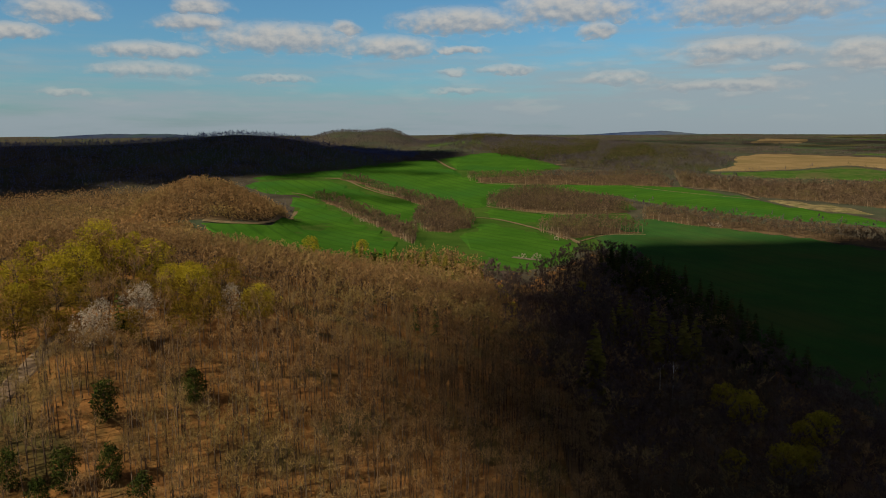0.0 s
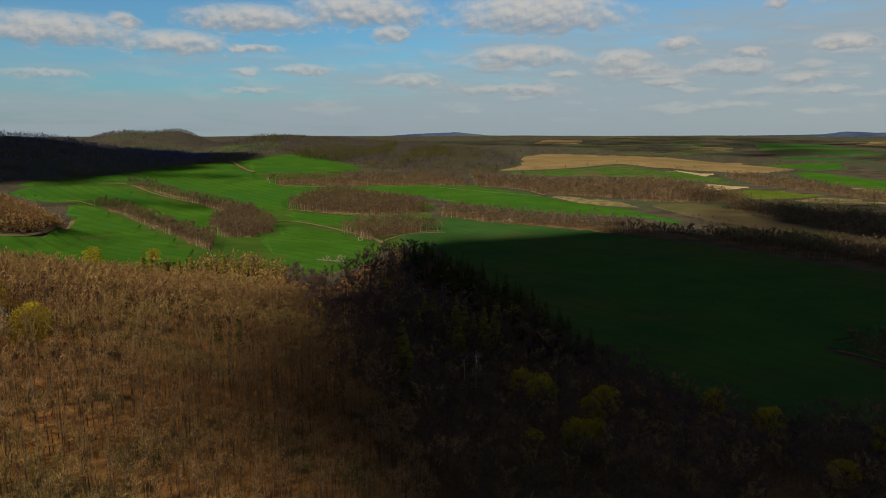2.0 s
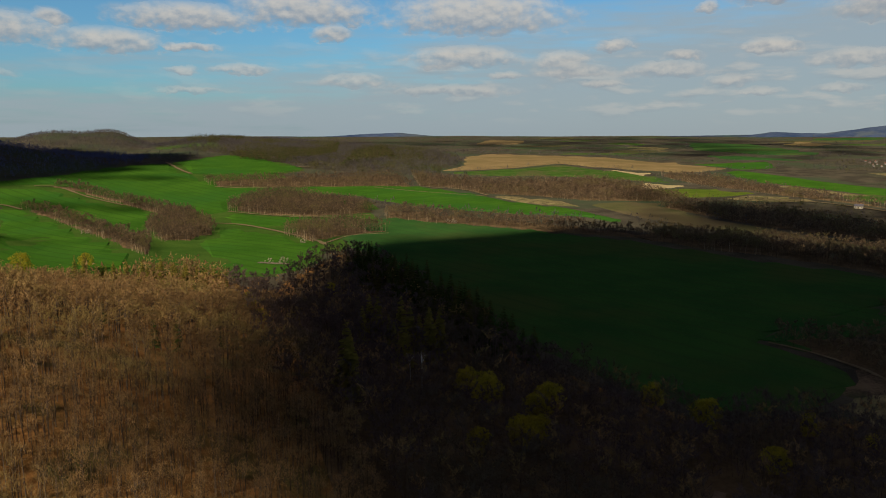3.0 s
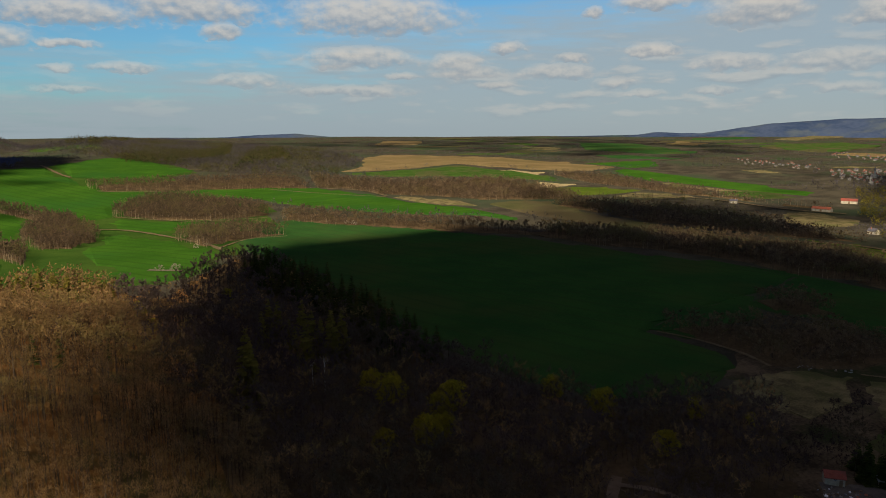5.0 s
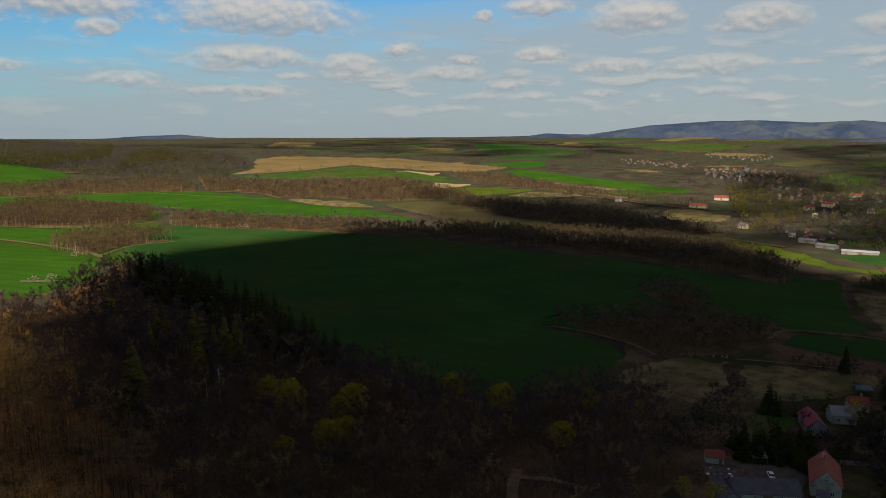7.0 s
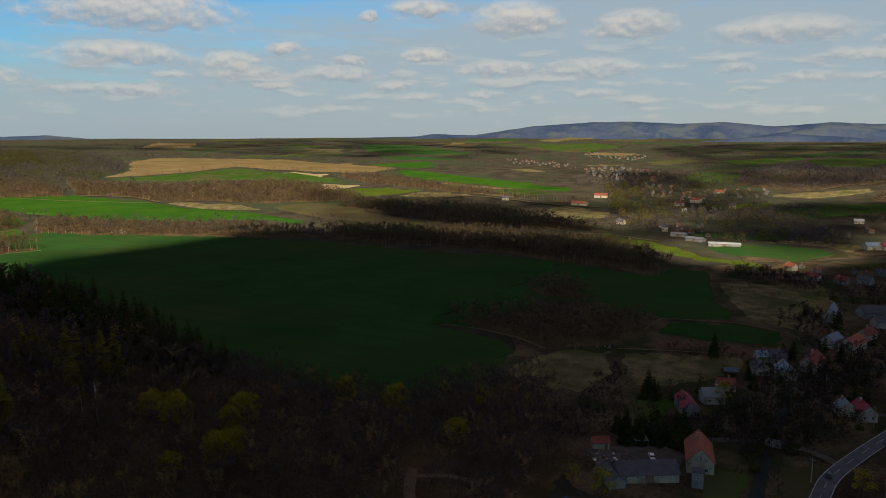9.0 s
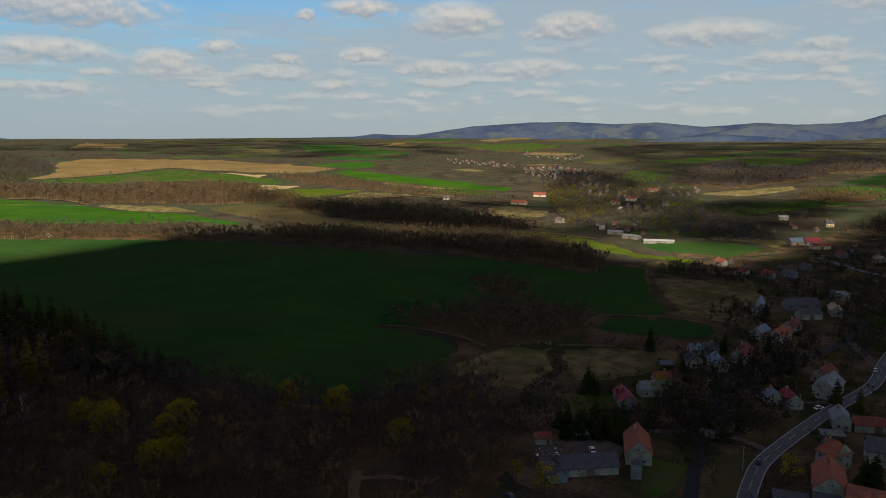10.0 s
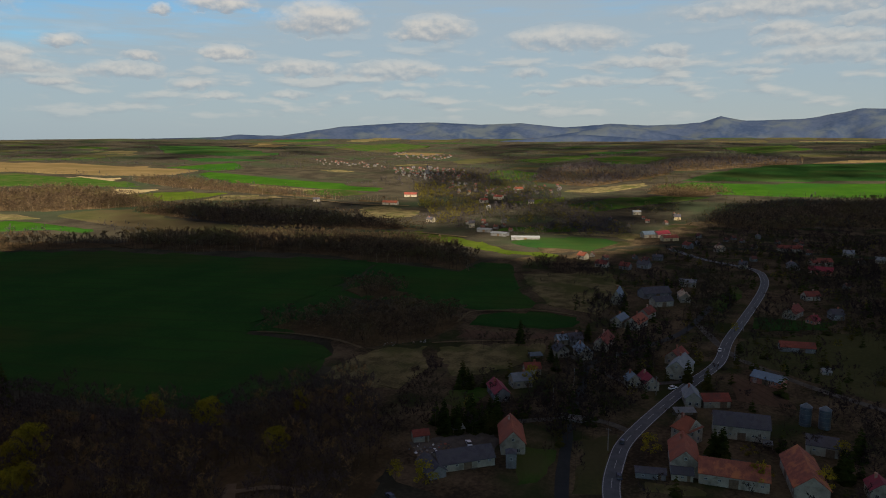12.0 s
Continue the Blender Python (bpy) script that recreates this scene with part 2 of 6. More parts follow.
M = {
    "ground": surface("rough_grassland", (0.0280, 0.0240, 0.0180), (0.0560, 0.0480, 0.0330), 0.03, 0.7, bump=0.25, third=(0.0340, 0.0440, 0.0240), third_scale=0.005),
    "brush": surface("dry_brush", (0.0605, 0.0363, 0.0154), (0.1029, 0.0605, 0.0242), 0.3, 2.0, island=0.35, third=(0.0665, 0.0605, 0.0176), third_scale=0.08),
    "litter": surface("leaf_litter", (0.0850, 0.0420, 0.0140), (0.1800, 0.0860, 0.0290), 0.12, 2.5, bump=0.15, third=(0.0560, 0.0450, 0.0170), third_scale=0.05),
    "bark": surface("bark", (0.0330, 0.0230, 0.0160), (0.0680, 0.0460, 0.0310), 0.6, 4.0, bump=0.03, third=(0.0900, 0.0660, 0.0480), third_scale=0.15),
    "twig": surface("twigs", (0.1400, 0.0850, 0.0370), (0.2350, 0.1400, 0.0600), 0.10, 0.8, island=0.15, sheer=0.42, third=(0.1850, 0.1330, 0.0470), third_scale=0.018),
    # grey-blue of distance haze is mixed into these twigs' own brown
    "twig_far_hazed": surface("distant_twigs_with_haze", (0.0460, 0.0410, 0.0470), (0.0900, 0.0740, 0.0740), 0.05, 0.4, island=0.12, sheer=0.42, third=(0.0760, 0.0700, 0.0520), third_scale=0.01),
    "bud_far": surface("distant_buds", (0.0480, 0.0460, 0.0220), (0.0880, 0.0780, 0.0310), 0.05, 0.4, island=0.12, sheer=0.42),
    # lighter copy of the bark, with sunlight put into its colour
    "stem": surface("stems_painted_sunlit", (0.1200, 0.0880, 0.0560), (0.2200, 0.1650, 0.1050), 0.2, 2.0, island=0.25),
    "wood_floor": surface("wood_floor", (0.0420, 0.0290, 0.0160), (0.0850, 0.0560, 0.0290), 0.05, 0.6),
    "twig_copse": surface("copse_twigs", (0.0420, 0.0290, 0.0220), (0.1400, 0.0940, 0.0550), 0.11, 0.5, island=0.12, sheer=0.32, third=(0.1000, 0.0780, 0.0340), third_scale=0.02),
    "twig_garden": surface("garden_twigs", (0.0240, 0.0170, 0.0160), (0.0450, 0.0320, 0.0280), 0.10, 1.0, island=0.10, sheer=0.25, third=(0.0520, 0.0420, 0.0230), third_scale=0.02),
    # greyer tree kind of the lower wood, with cloud shade mixed into its tone
    "twig_shade_tone": surface("lower_wood_twigs_shade_toned", (0.0480, 0.0330, 0.0310), (0.0900, 0.0620, 0.0530), 0.10, 1.0, island=0.10, sheer=0.32, third=(0.0700, 0.0540, 0.0330), third_scale=0.02),
    "twig_pale": surface("pale_twigs", (0.124, 0.084, 0.043), (0.186, 0.127, 0.065), 0.2, 1.0, island=0.25),
    "birch": surface("birch_bark", (0.42, 0.40, 0.36), (0.62, 0.60, 0.56), 1.2, 6.0, third=(0.10, 0.09, 0.08), third_scale=0.8),
    "needles": surface("needles", (0.0140, 0.0210, 0.0050), (0.0330, 0.0400, 0.0090), 0.3, 3.0, island=0.30, third=(0.0480, 0.0400, 0.0100), third_scale=0.03),
    "larch": surface("larch_green", (0.0900, 0.0780, 0.0150), (0.1500, 0.1200, 0.0240), 0.3, 3.0, island=0.20, sheer=0.3),
    "leaf": surface("spring_leaves", (0.1700, 0.1400, 0.0130), (0.3100, 0.2400, 0.0190), 0.25, 3.0, island=0.12, sheer=0.45),
    "leaf_dull": surface("olive_buds", (0.0910, 0.0597, 0.0087), (0.1395, 0.0945, 0.0119), 0.4, 3.0, island=0.18, sheer=0.4),
    "blossom": surface("blossom", (0.1900, 0.1550, 0.1150), (0.3000, 0.2500, 0.1950), 0.5, 3.0, island=0.15, sheer=0.3),
    "crop": surface("winter_wheat", (0.0205, 0.0590, 0.0064), (0.0325, 0.0800, 0.0082), 0.02, 0.6, bump=0.08, third=(0.0200, 0.0640, 0.0098), third_scale=0.006, stripes=(35, 18, (0.0180, 0.0480, 0.0075))),
    "young": surface("field_verge_grass", (0.0220, 0.0480, 0.0080), (0.0360, 0.0640, 0.0110), 0.03, 0.6, bump=0.08),
    # darker, bluer copy of the winter wheat, cloud shade put into its green
    "crop_deep": surface("shade_toned_wheat", (0.0150, 0.0450, 0.0118), (0.0232, 0.0600, 0.0134), 0.02, 0.6, bump=0.08, third=(0.0320, 0.0500, 0.0138), third_scale=0.008, stripes=(20, 18, (0.0215, 0.0420, 0.0128))),
    "meadow": surface("meadow_grass", (0.0225, 0.0504, 0.0092), (0.0405, 0.0704, 0.0137), 0.04, 0.8, bump=0.08, third=(0.0548, 0.0561, 0.0214), third_scale=0.02),
    "lime": surface("yellow_green_grass", (0.0400, 0.0620, 0.0080), (0.0620, 0.0800, 0.0110), 0.05, 0.8, bump=0.05),
    "stubble": surface("straw_stubble", (0.1100, 0.0770, 0.0350), (0.1550, 0.1100, 0.0510), 0.02, 0.5, bump=0.05, third=(0.0960, 0.0730, 0.0310), third_scale=0.006, stripes=(60, 22, (0.1020, 0.0740, 0.0350))),
    "straw": surface("pale_straw", (0.1900, 0.1450, 0.0740), (0.2500, 0.1950, 0.1050), 0.05, 0.6),
    "olive": surface("olive_fallow", (0.040, 0.042, 0.017), (0.062, 0.058, 0.024), 0.02, 0.6, third=(0.068, 0.052, 0.028), third_scale=0.006),
    # extra blue in this grass green stands in for distance haze
    "pasture": surface("grey_green_pasture", (0.0231, 0.0374, 0.0168), (0.0393, 0.0517, 0.0223), 0.015, 0.4, third=(0.0462, 0.0407, 0.0257), third_scale=0.005),
    "dry": surface("dry_grass", (0.0650, 0.0526, 0.0258), (0.1512, 0.1210, 0.0567), 0.10, 1.0, bump=0.15, third=(0.0616, 0.0627, 0.0219), third_scale=0.03),
    "plough": surface("ploughed_soil", (0.0661, 0.0414, 0.0270), (0.0907, 0.0571, 0.0374), 0.05, 1.0, bump=0.1, stripes=(130, 4, (0.0515, 0.0314, 0.0206))),
    "verge": surface("bleached_verge", (0.0824, 0.0603, 0.0314), (0.1207, 0.0918, 0.0536), 0.2, 2.0, bump=0.05),
    "dirt": surface("trodden_earth", (0.0938, 0.0627, 0.0405), (0.1335, 0.0961, 0.0649), 0.3, 3.0, bump=0.03),
    "asphalt": surface("asphalt", (0.0510, 0.0527, 0.0578), (0.0748, 0.0765, 0.0816), 0.3, 5.0, rough=0.8, spec=0.2),
    "paint": surface("road_paint", (0.2520, 0.2520, 0.2520), (0.3600, 0.3600, 0.3480), 1.0, 5.0, rough=0.7, spec=0.2),
    "gravel": surface("yard_gravel", (0.059, 0.052, 0.045), (0.094, 0.082, 0.072), 0.3, 3.0, bump=0.03),
    "water": surface("river_water", (0.0099, 0.0110, 0.0110), (0.0165, 0.0170, 0.0165), 0.1, 1.0, rough=0.7, bump=0.02, spec=0.12),
    "rock": surface("pale_quarry_stone", (0.0819, 0.0630, 0.0476), (0.1386, 0.1134, 0.0882), 0.5, 3.0, bump=0.2),
    # wooded hills whose base colour holds the blue of distance haze
    "haze_blue_hill": surface("wooded_hills_with_painted_haze", (0.0190, 0.0310, 0.0640), (0.0360, 0.0490, 0.0840), 0.004, 0.04, third=(0.0480, 0.0600, 0.0760), third_scale=0.006),
    # navy tone puts distance haze into the colour of the ridge trees
    "haze_ridge_wood": surface("ridge_wood_with_haze_blue", (0.0420, 0.0490, 0.1020), (0.0620, 0.0680, 0.1250), 0.03, 0.3, island=0.06, sheer=0.5),
    "rough_pasture": surface("rough_pasture", (0.0300, 0.0220, 0.0150), (0.0980, 0.0700, 0.0410), 0.05, 0.8, bump=0.25, third=(0.0280, 0.0330, 0.0130), third_scale=0.03),
    # horizon hills, bluish because haze is put into the base colour
    "haze_far_hill": surface("hills_with_painted_haze", (0.0181, 0.0255, 0.0510), (0.0287, 0.0371, 0.0546), 0.004, 0.03, third=(0.0226, 0.0400, 0.0373), third_scale=0.004),
    "cloud": surface("cloud_vapour", (0.75, 0.75, 0.75), (0.85, 0.85, 0.85), 0.01, 0.05, sheer=0.05),
    "thin_cloud": surface("thin_cloud_vapour", (0.75, 0.75, 0.75), (0.85, 0.85, 0.85), 0.01, 0.05, sheer=0.3, clear=0.80),
    "glass": surface("window_glass", (0.02, 0.022, 0.025), (0.035, 0.038, 0.042), 1.0, 3.0, rough=0.08, spec=0.6),
    "frame": surface("window_frame_paint", (0.300, 0.294, 0.276), (0.372, 0.366, 0.348), 1.0, 6.0, rough=0.6, spec=0.2),
    "door": surface("door_wood", (0.09, 0.055, 0.03), (0.15, 0.095, 0.055), 1.5, 8.0, rough=0.7, spec=0.2),
    "concrete": surface("concrete", (0.1440, 0.1380, 0.1290), (0.2040, 0.1980, 0.1860), 0.5, 4.0, bump=0.02, spec=0.2),
    "steel": surface("galvanised_steel", (0.0726, 0.0894, 0.1056), (0.1122, 0.1290, 0.1452), 0.5, 4.0, rough=0.45, metal=0.5, spec=0.2),
    "plank": surface("weathered_planks", (0.10, 0.075, 0.05), (0.17, 0.13, 0.09), 0.8, 6.0, spec=0.2),
    "tyre": surface("tyre_rubber", (0.02, 0.02, 0.02), (0.035, 0.035, 0.035), 2.0, 9.0, spec=0.2),
    "car_white": surface("white_car_paint", (0.68, 0.69, 0.70), (0.74, 0.75, 0.76), 0.8, 4.0, rough=0.25, spec=0.5),
    "car_dark": surface("dark_car_paint", (0.03, 0.035, 0.05), (0.045, 0.05, 0.07), 0.8, 4.0, rough=0.25, spec=0.5),
}
ROOF = {k: surface(k + "_roof", lo, hi, 0.5, 4.0, rough=r, spec=0.2, bump=0.05, third=th, third_scale=0.25) for k, lo, hi, r, th in [
    ("red", (0.1360, 0.0306, 0.0204), (0.2040, 0.0476, 0.0306), 0.8, (0.1020, 0.0340, 0.0272)),
    ("orange", (0.2040, 0.0553, 0.0306), (0.2890, 0.0833, 0.0425), 0.8, (0.1870, 0.0595, 0.0382)),
    ("crimson", (0.1600, 0.0176, 0.0280), (0.2240, 0.0280, 0.0400), 0.7, (0.1200, 0.0200, 0.0280)),
    ("rust", (0.17, 0.055, 0.038), (0.27, 0.085, 0.050), 0.85, (0.35, 0.12, 0.05)),
    ("slate", (0.050, 0.044, 0.054), (0.075, 0.068, 0.078), 0.75, (0.06, 0.055, 0.06)),
    ("grey", (0.13, 0.135, 0.142), (0.19, 0.195, 0.205), 0.75, (0.15, 0.15, 0.16)),
    ("blue", (0.11, 0.145, 0.185), (0.165, 0.205, 0.25), 0.7, (0.12, 0.15, 0.19)),
    ("old_red", (0.085, 0.030, 0.022), (0.125, 0.045, 0.030), 0.85, (0.07, 0.035, 0.03)),
    ("tan", (0.30, 0.20, 0.12), (0.40, 0.28, 0.18), 0.8, (0.24, 0.16, 0.1)),
    ("white", (0.2250, 0.2325, 0.2400), (0.3000, 0.3075, 0.3150), 0.7, (0.1800, 0.1875, 0.1950)),
]}
WALL = {k: surface(k + "_wall", lo, hi, 0.6, 5.0, bump=0.02, third=th, third_scale=0.3) for k, lo, hi, th in [
    ("cream", (0.2500, 0.2150, 0.1600), (0.3500, 0.3050, 0.2350), (0.1600, 0.1350, 0.1000)),
    ("grey", (0.14, 0.135, 0.13), (0.21, 0.20, 0.19), (0.11, 0.10, 0.095)),
    ("stone", (0.105, 0.098, 0.088), (0.150, 0.140, 0.125), (0.085, 0.075, 0.065)),
    ("tan", (0.44, 0.33, 0.18), (0.56, 0.44, 0.26), (0.34, 0.26, 0.16)),
    ("brick", (0.22, 0.085, 0.055), (0.32, 0.125, 0.08), (0.36, 0.26, 0.2)),
]}

# ---- lie of the land ----
def ridge(x, y, az, d, top, along, across, turn=0.0):
    """A rounded hill: bearing and distance of its crown, height, spread across and along the line of sight."""
    a = math.radians(az)
    cx, cy = d * math.sin(a), d * math.cos(a)
    b = math.radians(az + turn)
    u = (x - cx) * math.cos(b) - (y - cy) * math.sin(b)
    v = (x - cx) * math.sin(b) + (y - cy) * math.cos(b)
    return top * np.exp(-0.5 * ((u / along) ** 2 + (v / across) ** 2))


def land(x, y):
    x, y = np.asarray(x, float), np.asarray(y, float)
    r = np.hypot(x, y)
    az = np.degrees(np.arctan2(x, y))
    s = np.clip((r - 700) / 4000, 0, 1.1)
    z = 84 * s ** 0.62 * np.clip((r - 700) / 900, 0, 1) ** 0.7
    z = z - 14 * np.exp(-0.5 * ((az - 62) / 22) ** 2) * np.clip((r - 700) / 800, 0, 1) * np.clip((4500 - r) / 1500, 0, 1)
    z = z + ridge(x, y, -30, 235, 50, 115, 100)
    z = z + ridge(x, y, -38, 480, 40, 190, 160)
    z = z + ridge(x, y, -17.0, 725, 26, 44, 58) + ridge(x, y, -20.6, 730, 27, 46, 62)
    z = z + ridge(x, y, -24, 1500, 42, 520, 260, 10)
    z = z + ridge(x, y, -15, 1650, 38, 130, 220)
    z = z + ridge(x, y, -34, 1400, 19, 260, 250)
    z = z + ridge(x, y, -8, 2600, 56, 105, 300) + ridge(x, y, -4.1, 2700, 46, 62, 260)
    z = z + ridge(x, y, 2.4, 2300, 40, 120, 260)
    z = z + 6 * np.exp(-0.5 * ((r - 560) / 170) ** 2) * np.exp(-0.5 * ((az - 2) / 18) ** 2)
    z = z + 1.2 * np.sin(x / 83 + 0.6) * np.cos(y / 97) * np.clip(r / 400, 0, 1) + 2.5 * np.sin(x / 310) * np.sin(y / 270 + 1) * np.clip((r - 600) / 600, 0, 1)
    return z

# ---- building helpers ----
from mathutils.geometry import tessellate_polygon

rng = np.random.default_rng(7)


def mesh_of(name, verts, faces, mats, slots=None):
    me = bpy.data.meshes.new(name)
    me.from_pydata([tuple(v) for v in verts], [], [tuple(f) for f in faces])
    for m in mats:
        me.materials.append(m)
    if slots is not None:
        me.polygons.foreach_set("material_index", np.asarray(slots, np.int32))
    me.update()
    return me


def tri_mesh(name, verts, tris, mats, slots):
    """A mesh straight from arrays of corners and triangles."""
    me = bpy.data.meshes.new(name)
    n = len(tris)
    me.vertices.add(len(verts))
    me.vertices.foreach_set("co", np.asarray(verts, np.float32).ravel())
    me.loops.add(3 * n)
    me.loops.foreach_set("vertex_index", np.asarray(tris, np.int32).ravel())
    me.polygons.add(n)
    me.polygons.foreach_set("loop_start", np.arange(0, 3 * n, 3, dtype=np.int32))
    me.polygons.foreach_set("material_index", np.asarray(slots, np.int32))
    for m in mats:
        me.materials.append(m)
    me.update(calc_edges=True)
    return me


def part(name, bm, material, parent, label=""):
    me = bpy.data.meshes.new(name)
    bm.to_mesh(me)
    bm.free()
    me.materials.append(material)
    ob = new(name, me)
    ob.parent = parent
    return tagged(ob, label)


def part_mesh(name, me, parent, label=""):
    ob = new(name, me)
    ob.parent = parent
    return tagged(ob, label)


def box(bm, x0, y0, z0, x1, y1, z1, bevel=0.0):
    vs = [bm.verts.new(p) for p in ((x0, y0, z0), (x1, y0, z0), (x1, y1, z0), (x0, y1, z0), (x0, y0, z1), (x1, y0, z1), (x1, y1, z1), (x0, y1, z1))]
    fs = [bm.faces.new([vs[i] for i in f]) for f in ((3, 2, 1, 0), (4, 5, 6, 7), (0, 1, 5, 4), (1, 2, 6, 5), (2, 3, 7, 6), (3, 0, 4, 7))]
    if bevel:
        bmesh.ops.bevel(bm, geom=list({ed for f in fs for ed in f.edges}), offset=bevel, segments=1, affect="EDGES")
    return bm


def inside(poly, x, y):
    """Which of the points lie in the polygon."""
    x, y = np.asarray(x, float), np.asarray(y, float)
    hit = np.zeros(x.shape, bool)
    for (x0, y0), (x1, y1) in zip(poly, poly[1:] + poly[:1]):
        if y0 != y1:
            hit ^= ((y0 > y) != (y1 > y)) & (x < (x1 - x0) * (y - y0) / (y1 - y0) + x0)
    return hit


def scatter(poly, gap, jitter=0.45):
    """Uneven points about gap metres apart in a polygon."""
    ps = np.array(poly, float)
    (x0, y0), (x1, y1) = ps.min(0), ps.max(0)
    gx, gy = np.meshgrid(np.arange(x0, x1, gap), np.arange(y0, y1, gap))
    gx = gx + (np.arange(gx.shape[0]) % 2)[:, None] * gap / 2
    x = gx.ravel() + rng.uniform(-jitter, jitter, gx.size) * gap
    y = gy.ravel() + rng.uniform(-jitter, jitter, gx.size) * gap
    k = inside(poly, x, y)
    return np.stack([x[k], y[k]], 1)


def height(x, y):
    return float(land(x, y))


def drape(name, poly, material, lift, cell, wavy=0.0):
    """A sheet with the outline poly that follows the land."""
    bm = bmesh.new()
    pts = []
    for (x0, y0), (x1, y1) in zip(poly, poly[1:] + poly[:1]):
        n = max(1, int(math.hypot(x1 - x0, y1 - y0) / (cell * 1.5)))
        for i in range(n):
            s = i / n
            q = Vector((x0 + (x1 - x0) * s, y0 + (y1 - y0) * s, 0))
            if wavy:
                q += wavy * Vector((noise.noise(q * 0.02), noise.noise(q * 0.02 + Vector((9, 0, 0))), 0))
            pts.append(q)
    vs = [bm.verts.new(q) for q in pts]
    for tri in tessellate_polygon([pts]):
        bm.faces.new([vs[i] for i in tri])
    xs, ys = [q.x for q in pts], [q.y for q in pts]
    for lo, hi, no in ((min(xs), max(xs), (1, 0, 0)), (min(ys), max(ys), (0, 1, 0))):
        c = lo + cell
        while c < hi:
            co = (c, 0, 0) if no[0] else (0, c, 0)
            bmesh.ops.bisect_plane(bm, geom=bm.verts[:] + bm.edges[:] + bm.faces[:], plane_co=co, plane_no=no)
            c += cell
    mids = [f.calc_center_median() for f in bm.faces]
    ok = inside([(q.x, q.y) for q in pts], [q.x for q in mids], [q.y for q in mids])
    bmesh.ops.delete(bm, geom=[f for f, keep in zip(bm.faces[:], ok) if not keep], context="FACES")
    for v in bm.verts:
        v.co.z = height(v.co.x, v.co.y) + (-0.5 * lift - 0.1 if v.is_boundary else lift)
    bmesh.ops.recalc_face_normals(bm, faces=bm.faces[:])
    if sum(f.normal.z for f in bm.faces) < 0:
        bmesh.ops.reverse_faces(bm, faces=bm.faces[:])
    me = bpy.data.meshes.new(name)
    bm.to_mesh(me)
    bm.free()
    me.materials.append(material)
    return new(name, me)


def smooth_line(points, step):
    """Points about step metres apart along a smooth curve through the given ones."""
    ps = [Vector((*p, 0)) for p in points]
    ps = [2 * ps[0] - ps[1]] + ps + [2 * ps[-1] - ps[-2]]
    out = []
    for a, b, c, d in zip(ps, ps[1:], ps[2:], ps[3:]):
        n = max(2, int((c - b).length / step))
        for i in range(n):
            t = i / n
            out.append(0.5 * (2 * b + (c - a) * t + (2 * a - 5 * b + 4 * c - d) * t * t + (3 * b - a - 3 * c + d) * t ** 3))
    return out + [ps[-2]]


def ribbon(name, points, width, material, lift, step=5.0, offset=0.0, ragged=0.0, crown=0.0, dashes=None):
    """A strip along a curve that lies on the land."""
    line = smooth_line(points, step)
    verts, faces = [], []
    for i, q in enumerate(line):
        t = (line[min(i + 1, len(line) - 1)] - line[max(i - 1, 0)]).normalized()
        s = Vector((t.y, -t.x, 0))
        wd = width * (1 + ragged * noise.noise(q * 0.08)) / 2
        for k, dz in ((-1, 0.0), (0, crown), (1, 0.0)):
            p = q + s * (offset + k * wd)
            verts.append((p.x, p.y, height(p.x, p.y) + lift + dz))
        if i and not (dashes and i % dashes >= dashes / 2):
            b = 3 * i
            faces += [(b - 3, b - 2, b + 1, b), (b - 2, b - 1, b + 2, b + 1)]
    faces = [f[::-1] for f in faces]
    return new(name, mesh_of(name, verts, faces, [material]))

# ---- the ground: one sheet to the horizon ----
rings = np.concatenate([[0.0], np.geomspace(6, 4880, 185)])
bearings = np.concatenate([np.arange(-62, 128, 0.75), np.arange(128, 298, 5.0)])
rr, bb = np.meshgrid(rings[1:], np.radians(bearings), indexing="ij")
gx, gy = (rr * np.sin(bb)).ravel(), (rr * np.cos(bb)).ravel()
gz = land(gx, gy)
verts = np.concatenate([[[0, 0, height(0, 0)]], np.stack([gx, gy, gz], 1)])
nb, tris = len(bearings), []
for i in range(nb):
    j = (i + 1) % nb
    tris.append((0, 1 + j, 1 + i))
idx = 1 + np.arange((len(rings) - 1) * nb).reshape(-1, nb)
a0, a1 = idx[:-1], idx[1:]
b0, b1 = np.roll(a0, -1, 1), np.roll(a1, -1, 1)
tris = np.concatenate([np.array(tris), np.stack([a0, b0, a1], 2).reshape(-1, 3), np.stack([b0, b1, a1], 2).reshape(-1, 3)])
me = tri_mesh("ground", verts, tris, [M["ground"]], np.zeros(len(tris)))
me.polygons.foreach_set("use_smooth", np.ones(len(tris), bool))
tagged(new("ground", me), "rolling olive and brown grassland with woods and fields", "ground", kind="structure")


def lifted(poly):
    r = max(math.hypot(*p) for p in poly)
    return 0.08 + 0.0007 * max(0.0, r - 150), max(10.0, 0.022 * r)


FIELDS = []


def field(kind, label, poly, low=False, lift=None):
    FIELDS.append(poly)
    usual, cell = lifted(poly)
    lift = usual if lift is None else lift
    return tagged(drape("field", poly, M[kind], lift + (0.0 if low else 0.12 + 0.0003 * max(map(math.hypot, *zip(*poly)))), cell, wavy=min(7.0, 0.009 * max(map(math.hypot, *zip(*poly))))), label, "field", kind="structure")

